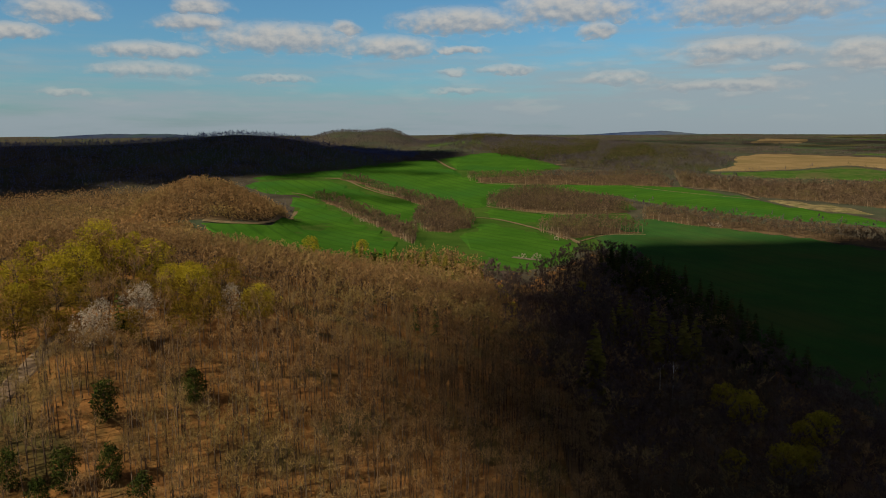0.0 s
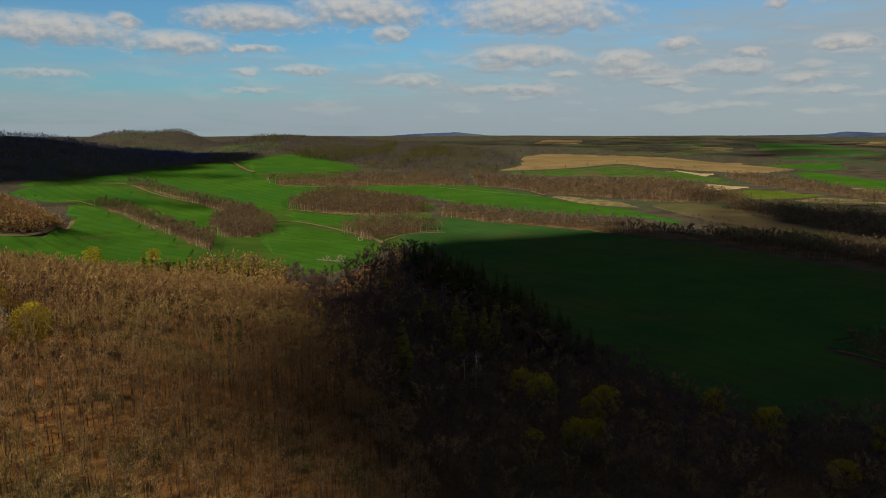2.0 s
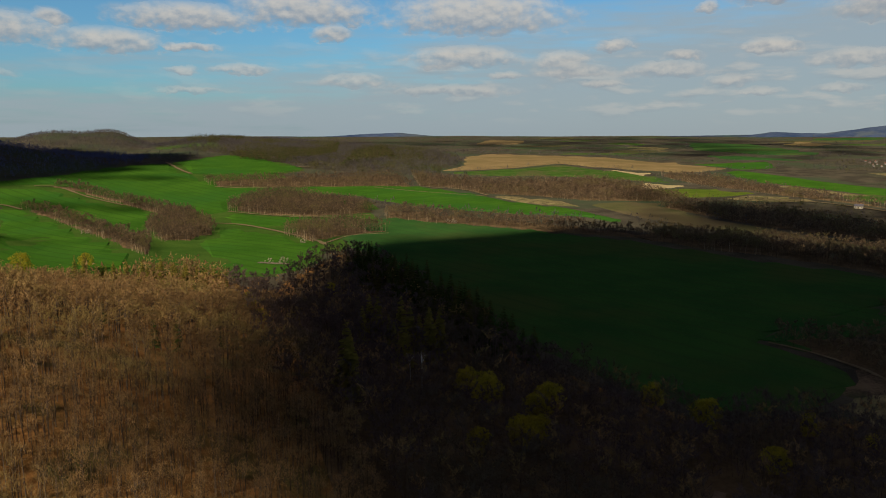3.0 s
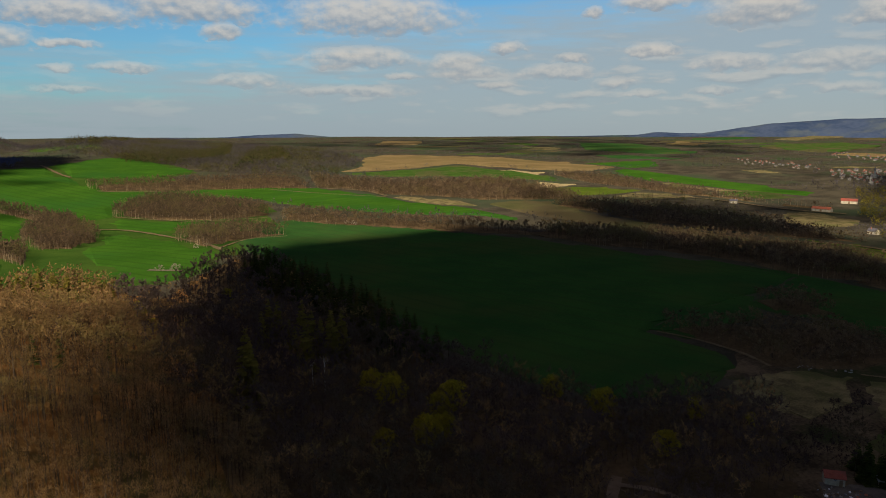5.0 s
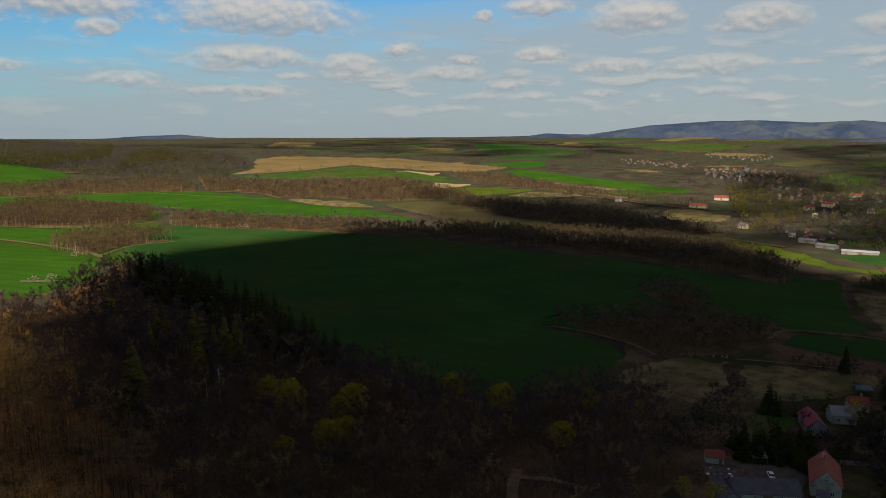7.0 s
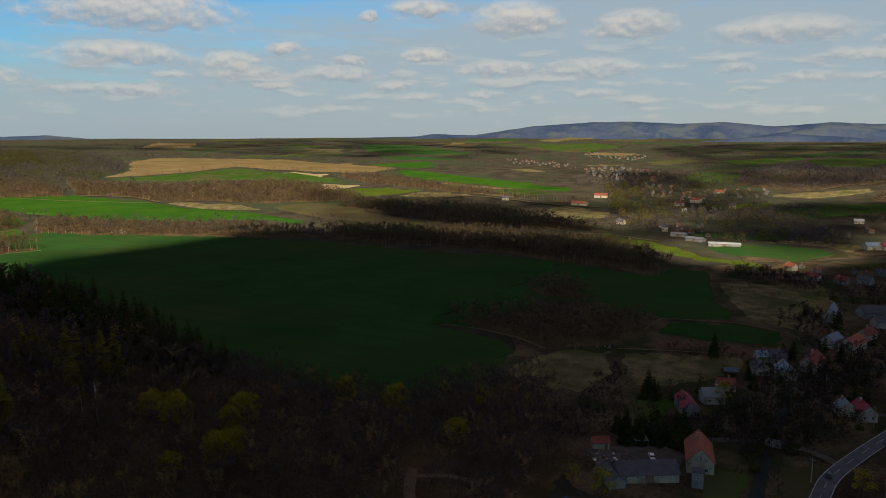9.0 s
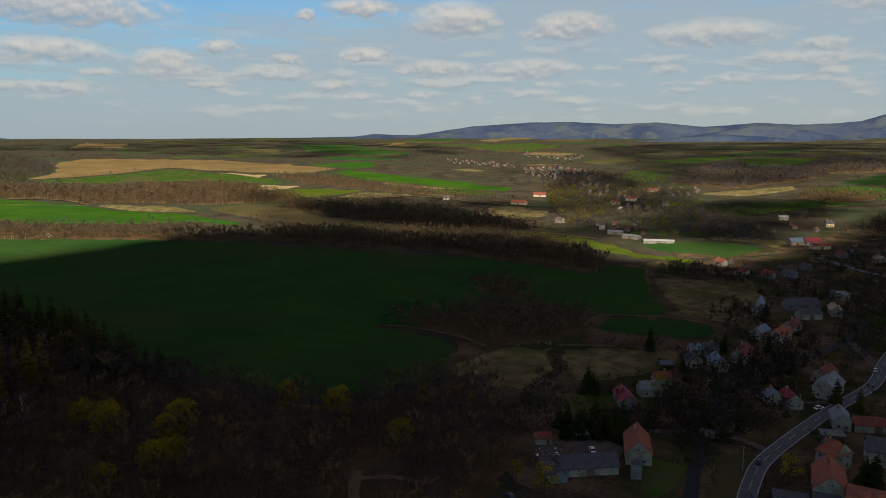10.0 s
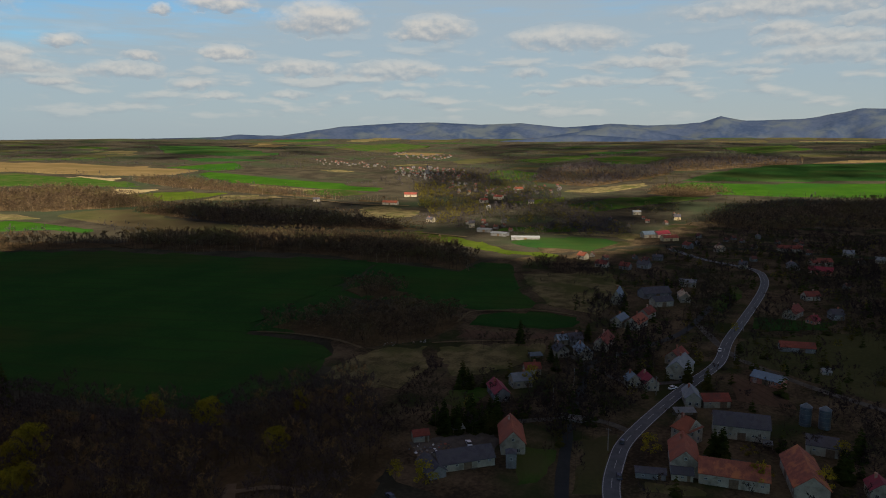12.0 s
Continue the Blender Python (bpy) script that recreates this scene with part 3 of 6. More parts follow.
field("young", "bright green sprouting verges between the wheat fields", [(-202, 590), (-161, 633), (-183, 873), (-220, 1006), (-289, 1049), (-310, 1101), (-187, 1236), (-23, 1512), (88, 1814), (176, 1834), (252, 1446), (192, 1371), (201, 1167), (270, 1007), (246, 857), (219, 751), (149, 622), (90, 513), (68, 493), (-33, 476), (-135, 432)], low=True, lift=0.35)
field("crop", "bright green winter wheat field", [(-214, 602), (-181, 615), (-162, 638), (-165, 714), (-189, 890), (-226, 1010), (-181, 982), (-128, 885), (-94, 806), (-67, 738), (-36, 617), (-36, 527), (-74, 494), (-118, 476), (-155, 489), (-200, 589)])
field("crop", "bright green winter wheat field", [(-309, 1060), (-300, 1088), (-183, 1149), (-115, 1063), (-51, 991), (0, 912), (-31, 863), (-33, 792), (-55, 801), (-107, 922), (-145, 981), (-184, 1021), (-223, 1006), (-254, 1008)])
field("crop", "bright green winter wheat field", [(-312, 1104), (-276, 1136), (-187, 1236), (-118, 1357), (-23, 1512), (23, 1325), (63, 1201), (80, 1173), (155, 1171), (206, 1142), (125, 1073), (69, 1035), (60, 964), (26, 900), (-20, 1022), (-73, 1079), (-123, 1146), (-174, 1179), (-301, 1092)])
field("crop", "bright green winter wheat field", [(-15, 1534), (88, 1814), (170, 1848), (217, 1552), (252, 1466), (192, 1371), (49, 1334), (23, 1342)])
field("crop", "bright green winter wheat field", [(33, 767), (45, 831), (73, 786), (102, 722), (119, 652), (128, 631), (101, 551), (70, 501), (46, 493), (28, 529), (3, 677), (32, 735)])
field("crop", "bright green winter wheat field", [(47, 913), (65, 949), (100, 916), (153, 884), (208, 875), (147, 844), (113, 824), (99, 787), (70, 827), (46, 852)])
field("crop", "bright green winter wheat field in a long strip", [(148, 1165), (231, 1212), (323, 1207), (412, 1179), (459, 1056), (478, 960), (521, 865), (524, 713), (486, 713), (478, 794), (418, 824), (339, 905), (293, 982), (261, 1074), (205, 1122)])
field("stubble", "golden straw stubble field", [(516, 1419), (607, 1503), (776, 1885), (909, 2017), (1012, 1913), (1169, 1746), (1203, 1499), (1158, 1262), (1027, 1200), (982, 1262), (942, 1337), (903, 1421), (871, 1528), (738, 1451), (611, 1417)])
field("meadow", "short green grass field below the stubble", [(517, 1373), (602, 1395), (724, 1423), (851, 1492), (877, 1381), (912, 1294), (909, 1197), (877, 1082), (830, 1139), (784, 1233), (699, 1273), (586, 1302)])
field("straw", "pale strip of cut straw", [(875, 1365), (910, 1336), (943, 1249), (882, 1200), (865, 1270)])
field("straw", "pale strip of cut straw", [(817, 1121), (847, 1089), (851, 1034), (794, 1004), (758, 1040)])
field("lime", "yellow-green sunlit grass strip", [(746, 1016), (814, 1012), (865, 964), (884, 898), (826, 878), (759, 899), (727, 933)])
field("dry", "dry tan grass strip", [(783, 871), (872, 886), (902, 778), (830, 805)])
field("dry", "bleached grass strip beside the wheat", [(456, 1041), (509, 1003), (557, 942), (544, 869), (489, 909), (478, 960)])
field("olive", "olive-brown fallow grassland", [(569, 904), (623, 915), (665, 860), (626, 729), (615, 613), (620, 532), (634, 470), (677, 410), (683, 344), (666, 335), (615, 456), (566, 564), (549, 640), (548, 703), (541, 742)])
field("crop", "bright green winter wheat field", [(1103, 1230), (1136, 1209), (1139, 1060), (1141, 916), (1098, 721), (1044, 691), (1029, 768), (1032, 891), (1016, 1017), (1037, 1103)])
field("meadow", "short green grass meadow", [(1029, 857), (1043, 790), (1023, 689), (951, 719), (945, 786)])
field("dry", "dry tan strip between green fields", [(1008, 1010), (1023, 883), (1021, 762), (992, 825), (978, 909)])
field("dry", "dry tan grass meadow", [(869, 620), (889, 574), (865, 504), (814, 475), (769, 495), (762, 542)])
field("lime", "yellow-green sunlit grass strip", [(676, 462), (687, 407), (676, 358), (655, 313), (623, 267), (618, 209), (595, 201), (593, 255), (601, 281), (637, 350), (653, 416)])
field("crop_deep", "deep green winter wheat field", [(666, 289), (714, 267), (731, 210), (700, 181), (641, 194), (637, 244)])
field("dry", "dry tan grass meadow", [(733, 271), (777, 223), (767, 162), (713, 170), (739, 203)])
field("meadow", "short green grass meadow", [(760, 334), (795, 256), (761, 238), (737, 282), (726, 326)])
field("meadow", "pale green meadow on the valley side", [(1415, 671), (1568, 706), (1534, 584), (1359, 529), (1367, 628)])
field("crop_deep", "wide dark green wheat field", [(1449, 272), (1761, 193), (1926, 108), (2009, -126), (2024, -267), (1506, -201), (1490, 62)])
field("crop", "bright green winter wheat field on the slope", [(1339, 291), (1417, 255), (1439, 156), (1485, -90), (1486, -199), (1271, -172), (1230, -49), (1222, 49), (1236, 141), (1282, 230)])
field("dry", "straw-coloured strip along the green slope", [(1186, 419), (1274, 401), (1387, 313), (1342, 282), (1197, 356)])
field("meadow", "green meadow behind the village", [(1024, 348), (1143, 312), (1211, 235), (1195, 162), (1057, 237), (940, 279)])
field("lime", "yellow-green sunlit grass strip", [(1018, 448), (1120, 381), (1060, 351), (989, 398)])
field("stubble", "golden straw stubble field", [(2034, 37), (2146, -126), (2206, -290), (2056, -271), (2029, -119), (1957, 59)])
field("meadow", "distant green meadow", [(2489, 1899), (2774, 1918), (3101, 1900), (2827, 1605), (2255, 1432), (2287, 1608)])
field("meadow", "distant green meadow", [(2118, 633), (2227, 594), (2251, 426), (1888, 428), (1858, 525)])
field("meadow", "distant green meadow", [(3017, 398), (3325, 149), (2753, 52), (2408, 217)])
field("meadow", "distant green meadow", [(1965, 838), (2362, 727), (2182, 653), (1852, 697)])
field("meadow", "distant green meadow", [(2648, -47), (3459, -197), (3356, -327), (2736, -269)])
field("crop", "distant bright green field", [(1217, 1457), (1443, 1427), (1275, 1232), (1161, 1236)])
field("crop_deep", "distant deep green field", [(2224, 2707), (2329, 2411), (1897, 1644), (1709, 1742), (1743, 2087)])
field("crop_deep", "distant deep green field", [(1527, 1786), (1634, 1640), (1620, 1444), (1434, 1576)])
field("stubble", "distant straw-coloured field", [(1199, 2833), (1594, 3531), (1646, 3201), (1359, 2680)])
field("stubble", "distant straw-coloured field", [(2415, 2321), (2716, 2536), (2587, 2229), (2325, 2077)])
field("stubble", "distant straw-coloured field", [(2138, 1357), (2289, 1378), (2293, 1213), (2088, 1190)])
field("dry", "distant tan grassland", [(1365, 1094), (1366, 994), (1325, 933), (1295, 990)])
field("dry", "distant tan grassland", [(3164, 2349), (4009, 2553), (3790, 2314), (3146, 2207)])
field("olive", "distant olive fallow", [(1856, 981), (2048, 961), (1961, 845), (1773, 849), (1723, 911)])
field("olive", "distant olive fallow", [(1272, 615), (1339, 577), (1265, 453), (1112, 479), (1140, 551)])
field("meadow", "distant green meadow", [(-87, 2251), (114, 2184), (125, 2084), (-40, 2120)])
field("olive", "distant olive fallow", [(2400, 1830), (3018, 1919), (2724, 1548), (2195, 1433)])
# big field: same wheat as its neighbours, shade partly painted in by colour
field("crop_deep", "deep green winter wheat field", [(242, 860), (360, 721), (433, 602), (469, 470), (502, 386), (494, 336), (424, 315), (346, 295), (283, 278), (289, 238), (270, 213), (239, 192), (180, 215), (155, 321), (158, 470), (138, 690)])
field("crop_deep", "deep green winter wheat field", [(416, 266), (473, 260), (547, 261), (559, 237), (448, 179), (414, 153), (384, 189), (384, 220)])
field("crop_deep", "small deep green wheat field by the village", [(350, 178), (380, 185), (396, 170), (410, 145), (401, 122), (384, 118), (367, 136)])
field("plough", "brown ploughed soil strip", [(325, 177), (346, 177), (364, 135), (381, 116), (365, 108), (348, 129)])
field("dry", "dry tan grass meadow", [(312, 175), (326, 159), (346, 128), (335, 119), (312, 123), (292, 130), (272, 146), (291, 160)])
field("dry", "dry tan grass meadow", [(260, 205), (281, 200), (300, 192), (310, 177), (281, 160), (247, 157), (237, 174), (247, 197)])
field("meadow", "short green grass meadow", [(262, 143), (274, 125), (248, 115), (236, 125), (238, 132)])
field("dry", "dry tan grass meadow", [(514, 211), (557, 150), (481, 117), (413, 117), (424, 158)])
field("meadow", "short green grass meadow", [(490, 66), (542, 54), (518, 44), (449, 50)])
field("olive", "olive-brown grazed grass by the old railway", [(402, 39), (426, 12), (451, -34), (451, -58), (331, -45), (328, -28), (344, -3), (362, 34)])
field("plough", "brown ploughed soil strip", [(345, 40), (330, 10), (302, 2), (299, 27)])
field("crop_deep", "deep green winter wheat field", [(457, 35), (465, -10), (440, -10), (424, 35)])
field("olive", "olive grass strip along the river", [(240, 77), (250, 62), (230, 59), (199, 52), (193, 63)])
field("meadow", "short green grass meadow", [(217, 97), (227, 78), (199, 70), (190, 80)])
field("dry", "dry tan grass meadow", [(218, 51), (223, 19), (217, 21), (204, 46)])


tagged(drape("village_green", [(168, 60), (172, 112), (215, 165), (262, 212), (310, 240), (420, 250), (560, 262), (640, 200), (720, 130), (720, -70), (520, -110), (320, -110), (190, -60), (150, 0)], M["rough_pasture"], 0.05, 14), "rough olive and straw-coloured grass round the houses", "grass", kind="structure")

field("crop_deep", "deep green winter wheat field", [(424, 312), (378, 288), (372, 262), (410, 228), (500, 258), (510, 330), (500, 395), (490, 336)], low=True)
field("crop_deep", "deep green winter wheat field", [(282, 281), (346, 298), (424, 318), (384, 284), (366, 262), (314, 264), (288, 246)])
tagged(drape("rough_grass", [(600, 236), (660, 250), (730, 180), (880, 160), (1000, 60), (990, -150), (722, -110), (722, 130), (642, 200)], M["rough_pasture"], 0.3, 22), "rough olive grass behind the village", "grass", kind="structure")

# floors of the woods
HILL_WOOD = [(-330, 40), (-150, 50), (0, 80), (110, 100), (185, 126), (215, 143), (240, 175), (228, 190), (183, 200), (150, 290), (152, 420),
             (150, 560), (125, 590), (85, 520), (51, 445), (29, 470), (2, 520), (-27, 490), (-45, 440), (-80, 400), (-115, 410), (-165, 490), (-215, 590), (-300, 720), (-440, 700), (-560, 420)]
DOME_WOOD = [(-261, 605), (-235, 600), (-210, 607), (-186, 614), (-165, 639), (-159, 650), (-162, 705), (-174, 775), (-198, 850), (-235, 880), (-285, 870), (-330, 800), (-300, 690)]
tagged(drape("forest_floor", HILL_WOOD, M["litter"], 0.2, 12), "orange-brown dead leaves under bare trees", "forest floor", kind="structure")
# part of the wood in cloud shade; its darker floor colour adds to that shade
LOWER_WOOD = [(22, 76), (110, 96), (188, 122), (220, 141), (244, 175), (230, 194), (182, 198), (148, 290), (150, 420), (148, 556), (125, 586), (87, 518), (60, 440), (40, 330), (35, 230), (28, 150)]
tagged(drape("forest_floor", LOWER_WOOD, M["wood_floor"], 0.55, 12), "dead leaves in a darker brown for shade under close bare trees", "forest floor", kind="structure")
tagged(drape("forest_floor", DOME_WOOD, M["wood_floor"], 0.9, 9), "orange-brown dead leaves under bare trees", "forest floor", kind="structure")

SECOND_WOOD = [(-520, 420), (-440, 690), (-300, 715), (-285, 820), (-330, 1030), (-560, 900), (-760, 760), (-820, 560)]
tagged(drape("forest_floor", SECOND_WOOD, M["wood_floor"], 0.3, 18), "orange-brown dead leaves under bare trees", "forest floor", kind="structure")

# bleached grass verges along wood edges and farm tracks between the fields
for pts, wd in (([(-208, 605), (-185, 611), (-163, 637), (-161, 688), (-184, 877)], 4),
                ([(37, 861), (65, 843), (92, 787), (121, 692), (125, 641)], 5),
                ([(-4, 1164), (32, 1136), (66, 1092), (104, 1070)], 15),
                ([(-193, 1155), (-161, 1153), (-117, 1083), (-69, 1018)], 4),
                ([(-220, 1020), (-202, 1011), (-180, 983)], 4),
                ([(60, 959), (107, 916), (153, 884), (230, 878)], 4),
                ([(125, 653), (165, 712), (209, 721)], 3),
                ([(48, 1185), (99, 1171), (156, 1177)], 6),
                ([(317, 1186), (406, 1080), (459, 1023)], 4),
                ([(410, 1172), (459, 1115), (466, 1037)], 6),
                ([(815, 866), (885, 763), (885, 623), (901, 549)], 6),
                ([(585, 583), (628, 465), (674, 408), (672, 338)], 5),
                ([(284, 273), (291, 253), (293, 224), (288, 205)], 2.2),
                ([(357, 185), (383, 189), (397, 170), (407, 151), (406, 129)], 2.0),
                ([(314, 178), (328, 160), (348, 129)], 1.6),
                ([(-20, 1531), (6, 1389), (23, 1333)], 6),
                ([(237, 1485), (260, 1477)], 9),
                ([(-44, 1117), (-17, 1106)], 9)):
    tagged(ribbon("grass_verge", pts, wd, M["verge"], 0.25 + 0.0010 * max(map(math.hypot, *zip(*pts))), 8, ragged=0.5), "bleached dry grass along a field edge", "verge", kind="structure")
tagged(ribbon("stone_bank", [(54, 543), (64, 538), (76, 534)], 5.5, M["rock"], 1.3, 3, ragged=0.7), "pale bank of field stones at the wood edge", "stones", kind="structure")
tagged(ribbon("wheel_track", [(241, 226), (252, 227), (264, 226)], 1.2, M["verge"], 0.7, 4, ragged=0.4), "pale wheel marks in the wheat", "track", kind="structure")
tagged(ribbon("farm_track", [(126, 132), (133, 142), (140, 149), (147, 155)], 3.6, M["dirt"], 0.9, 3, ragged=0.3), "pale trodden earth track at the wood's edge", "track", kind="structure")
tagged(ribbon("farm_track", [(143, 151), (152, 143), (155, 133)], 2.6, M["dirt"], 0.95, 3, ragged=0.3), "pale trodden earth side track", "track", kind="structure")

# the road, its lines, the lane, the river and the railway
ROAD = [(150, 24), (180, 42), (202, 51.5), (225, 56), (246, 57), (288, 52), (318, 47), (354, 40.5), (396, 41), (450, 38), (521, 35), (572, 37), (609, 49), (640, 90), (690, 130)]
tagged(ribbon("road", ROAD, 5.8, M["asphalt"], 0.45, 3, crown=0.05), "grey asphalt village road curving past farms", "road", kind="structure")
for off in (-2.6, 2.6):
    tagged(ribbon("road_line", ROAD, 0.22, M["paint"], 0.52, 3, offset=off), "white painted edge line of the road", "road line", kind="structure")
tagged(ribbon("road_line", ROAD, 0.16, M["paint"], 0.54, 3, dashes=4), "dashed white centre line of the road", "road line", kind="structure")
tagged(ribbon("lane", [(251, 57), (256, 70), (251, 84), (238, 100), (222, 108), (212, 114)], 3.6, M["gravel"], 0.4, 3, ragged=0.15), "narrow grey lane over the bridge to the farmyard", "lane", kind="structure")
tagged(ribbon("lane", [(320, 49), (312, 58), (304, 72), (318, 92), (330, 108)], 3.4, M["gravel"], 0.4, 3, ragged=0.15), "narrow grey lane between the houses", "lane", kind="structure")
tagged(ribbon("river", [(160, 48), (192, 64), (239, 78), (252, 82), (288, 88), (320, 95), (350, 84), (400, 66), (470, 60)], 4.0, M["water"], 0.25, 4, ragged=0.3), "shallow grey river through the village", "river", kind="structure")
RAIL = [(420, 60), (371, 36), (342, 5), (322, -27), (300, -70)]
tagged(ribbon("railway_bed", RAIL, 4.5, M["gravel"], 0.3, 5, ragged=0.1), "old grey gravel railway bed in the grass", "railway", kind="structure")
YARD = [(188, 112), (205, 128), (232, 108), (226, 98), (206, 92), (196, 96)]
tagged(drape("farmyard", YARD, M["gravel"], 0.3, 8), "gravel farmyard between barn and house", "yard", kind="structure")
tagged(drape("farmyard", [(228, 10), (246, 6), (252, 28), (246, 34), (232, 30)], M["gravel"], 0.3, 8), "gravel farmyard between long barns", "yard", kind="structure")

# far hills that close the view; distance haze is painted into their blue
def far_range(material, label, d, base, depth, shape):
    bs = np.radians(np.arange(shape[0][0], shape[-1][0] + 0.01, 0.35))
    deg = np.degrees(bs)
    top = EYE_HEIGHT + d * np.tan(np.radians(np.interp(deg, [s[0] for s in shape], [s[1] for s in shape])))
    jig = np.array([noise.noise(Vector((v * 1.3, d * 0.01, 0))) * 2.5 + noise.noise(Vector((v * 6, d * 0.01, 4))) * 1.0 for v in deg])
    verts, n = [], len(bs)
    rows_ = [(-1.0, 0.0), (-0.85, 0.14), (-0.68, 0.28), (-0.52, 0.44), (-0.38, 0.6), (-0.26, 0.74), (-0.14, 0.88), (-0.06, 0.96), (0.0, 1.0), (0.2, 0.9), (0.5, 0.0)]
    for k, (s, f) in enumerate(rows_):
        for i, b in enumerate(bs):
            q = d + s * depth * (1 + 0.35 * noise.noise(Vector((deg[i] * 0.5, k * 0.7, d))))
            fold = noise.fractal(Vector((deg[i] * 0.9, k * 0.55, d * 0.003)), 0.6, 2.0, 5) * 22 * (1 - f) * (f > 0)
            z = base + (top[i] + jig[i] - base) * f + fold
            verts.append((q * math.sin(b), q * math.cos(b), z))
    faces = [(k * n + i, k * n + i + 1, (k + 1) * n + i + 1, (k + 1) * n + i) for k in range(len(rows_) - 1) for i in range(n - 1)]
    me = mesh_of("backdrop", verts, [f[::-1] for f in faces], [material])
    me.polygons.foreach_set("use_smooth", np.ones(len(faces), bool))
    return tagged(new("backdrop", me), label, "hills", kind="structure")


far_range(M["haze_blue_hill"], "blue wooded hills on the horizon", 4650, 20, 500,
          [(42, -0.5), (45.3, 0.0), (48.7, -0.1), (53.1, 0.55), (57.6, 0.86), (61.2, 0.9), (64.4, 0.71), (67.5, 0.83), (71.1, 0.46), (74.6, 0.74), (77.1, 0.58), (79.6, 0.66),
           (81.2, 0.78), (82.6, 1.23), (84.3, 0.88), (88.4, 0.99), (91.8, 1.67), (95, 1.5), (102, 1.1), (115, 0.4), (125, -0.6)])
far_range(M["haze_blue_hill"], "dark blue hill before the far range", 4200, 20, 300, [(68, -0.5), (72, 0.1), (74.8, 0.55), (77, 0.3), (79, -0.1), (82, -0.5)])
far_range(M["haze_blue_hill"], "low dark hill before the far range", 3900, 20, 260, [(66, -0.6), (70, -0.3), (72.5, -0.1), (75, -0.25), (79, -0.6)])
far_range(M["haze_blue_hill"], "low blue hill on the horizon", 4700, 30, 300, [(3, -0.55), (6.5, -0.3), (11, -0.3), (14, -0.12), (17, 0.0), (19.8, -0.25), (24, -0.45)])
far_range(M["haze_far_hill"], "pale hills behind the dark ridge", 4500, 30, 400, [(-40, -0.6), (-30, -0.35), (-27.5, -0.2), (-25.5, -0.08), (-21, -0.1), (-17, -0.4)])
far_range(M["haze_far_hill"], "low wooded skyline", 4750, 30, 350, [(20, -0.42), (26, -0.36), (32, -0.38), (38, -0.3), (43, -0.2), (48, -0.15), (54, -0.3)])

# ---- unseen clouds that shade the land, high to the south-west behind the drone ----
def edge_distance(poly, x, y):
    """How far a point lies from the outline of a polygon."""
    best = 1e9
    for (x0, y0), (x1, y1) in zip(poly, poly[1:] + poly[:1]):
        dx, dy = x1 - x0, y1 - y0
        f = min(1.0, max(0.0, ((x - x0) * dx + (y - y0) * dy) / (dx * dx + dy * dy + 1e-9)))
        best = min(best, math.hypot(x - x0 - f * dx, y - y0 - f * dy))
    return best


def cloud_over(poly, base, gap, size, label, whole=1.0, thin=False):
    """A flat-based cumulus, placed out of view so that its shade falls on the polygon."""
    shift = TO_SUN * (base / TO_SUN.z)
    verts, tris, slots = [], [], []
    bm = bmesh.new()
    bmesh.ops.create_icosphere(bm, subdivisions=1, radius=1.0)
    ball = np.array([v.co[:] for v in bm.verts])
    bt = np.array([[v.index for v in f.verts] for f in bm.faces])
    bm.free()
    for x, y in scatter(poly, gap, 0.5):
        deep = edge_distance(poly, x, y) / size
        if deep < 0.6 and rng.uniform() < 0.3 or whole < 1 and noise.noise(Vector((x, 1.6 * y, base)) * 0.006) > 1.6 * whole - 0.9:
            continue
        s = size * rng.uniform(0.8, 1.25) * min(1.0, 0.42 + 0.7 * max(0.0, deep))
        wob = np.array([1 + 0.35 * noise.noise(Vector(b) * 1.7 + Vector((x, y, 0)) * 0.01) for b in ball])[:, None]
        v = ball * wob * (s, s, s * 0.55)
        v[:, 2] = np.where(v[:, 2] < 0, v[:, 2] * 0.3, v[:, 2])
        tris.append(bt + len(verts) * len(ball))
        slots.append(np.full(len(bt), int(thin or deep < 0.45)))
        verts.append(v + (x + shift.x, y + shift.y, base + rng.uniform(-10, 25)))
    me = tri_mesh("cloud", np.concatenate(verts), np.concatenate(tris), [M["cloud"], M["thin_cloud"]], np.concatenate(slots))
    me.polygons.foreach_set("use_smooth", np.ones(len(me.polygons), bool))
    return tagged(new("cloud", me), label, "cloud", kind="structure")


cloud_over([(31, 171), (38, 199), (45, 235), (52, 316), (72, 458), (111, 556), (150, 617), (179, 708), (209, 659), (230, 636), (278, 703), (279, 679), (333, 683), (396, 681), (359, 710), (429, 691), (477, 648), (517, 597), (527, 522), (552, 439), (586, 376), (584, 325), (587, 336), (563, 270), (559, 215), (590, 175), (658, 158), (802, 121), (1105, 136), (1173, 61), (1208, -58), (1234, -147), (1150, -300), (900, -420), (300, -420), (60, -250), (10, -60)], 760, 30, 44, "broad flat-based cumulus cloud overhead")
cloud_over([(-523, 904), (-480, 972), (-387, 1019), (-330, 1082), (-276, 1156), (-226, 1139), (-163, 1171), (-130, 1241), (-56, 1351), (30, 1504), (115, 1830), (63, 1973), (-201, 2215), (-500, 2100), (-1000, 1500), (-1000, 900)], 760, 44, 54, "broad flat-based cumulus cloud over the ridge")
cloud_over([(-158, 1269), (-44, 1311), (41, 1298), (46, 1243), (-47, 1252), (-137, 1238)], 760, 20, 24, "small ragged cumulus cloud", thin=True)
cloud_over([(-200, 1065), (-132, 1043), (-53, 1019), (-23, 999), (-53, 953), (-114, 990), (-175, 1007)], 760, 20, 24, "small ragged cumulus cloud", thin=True)
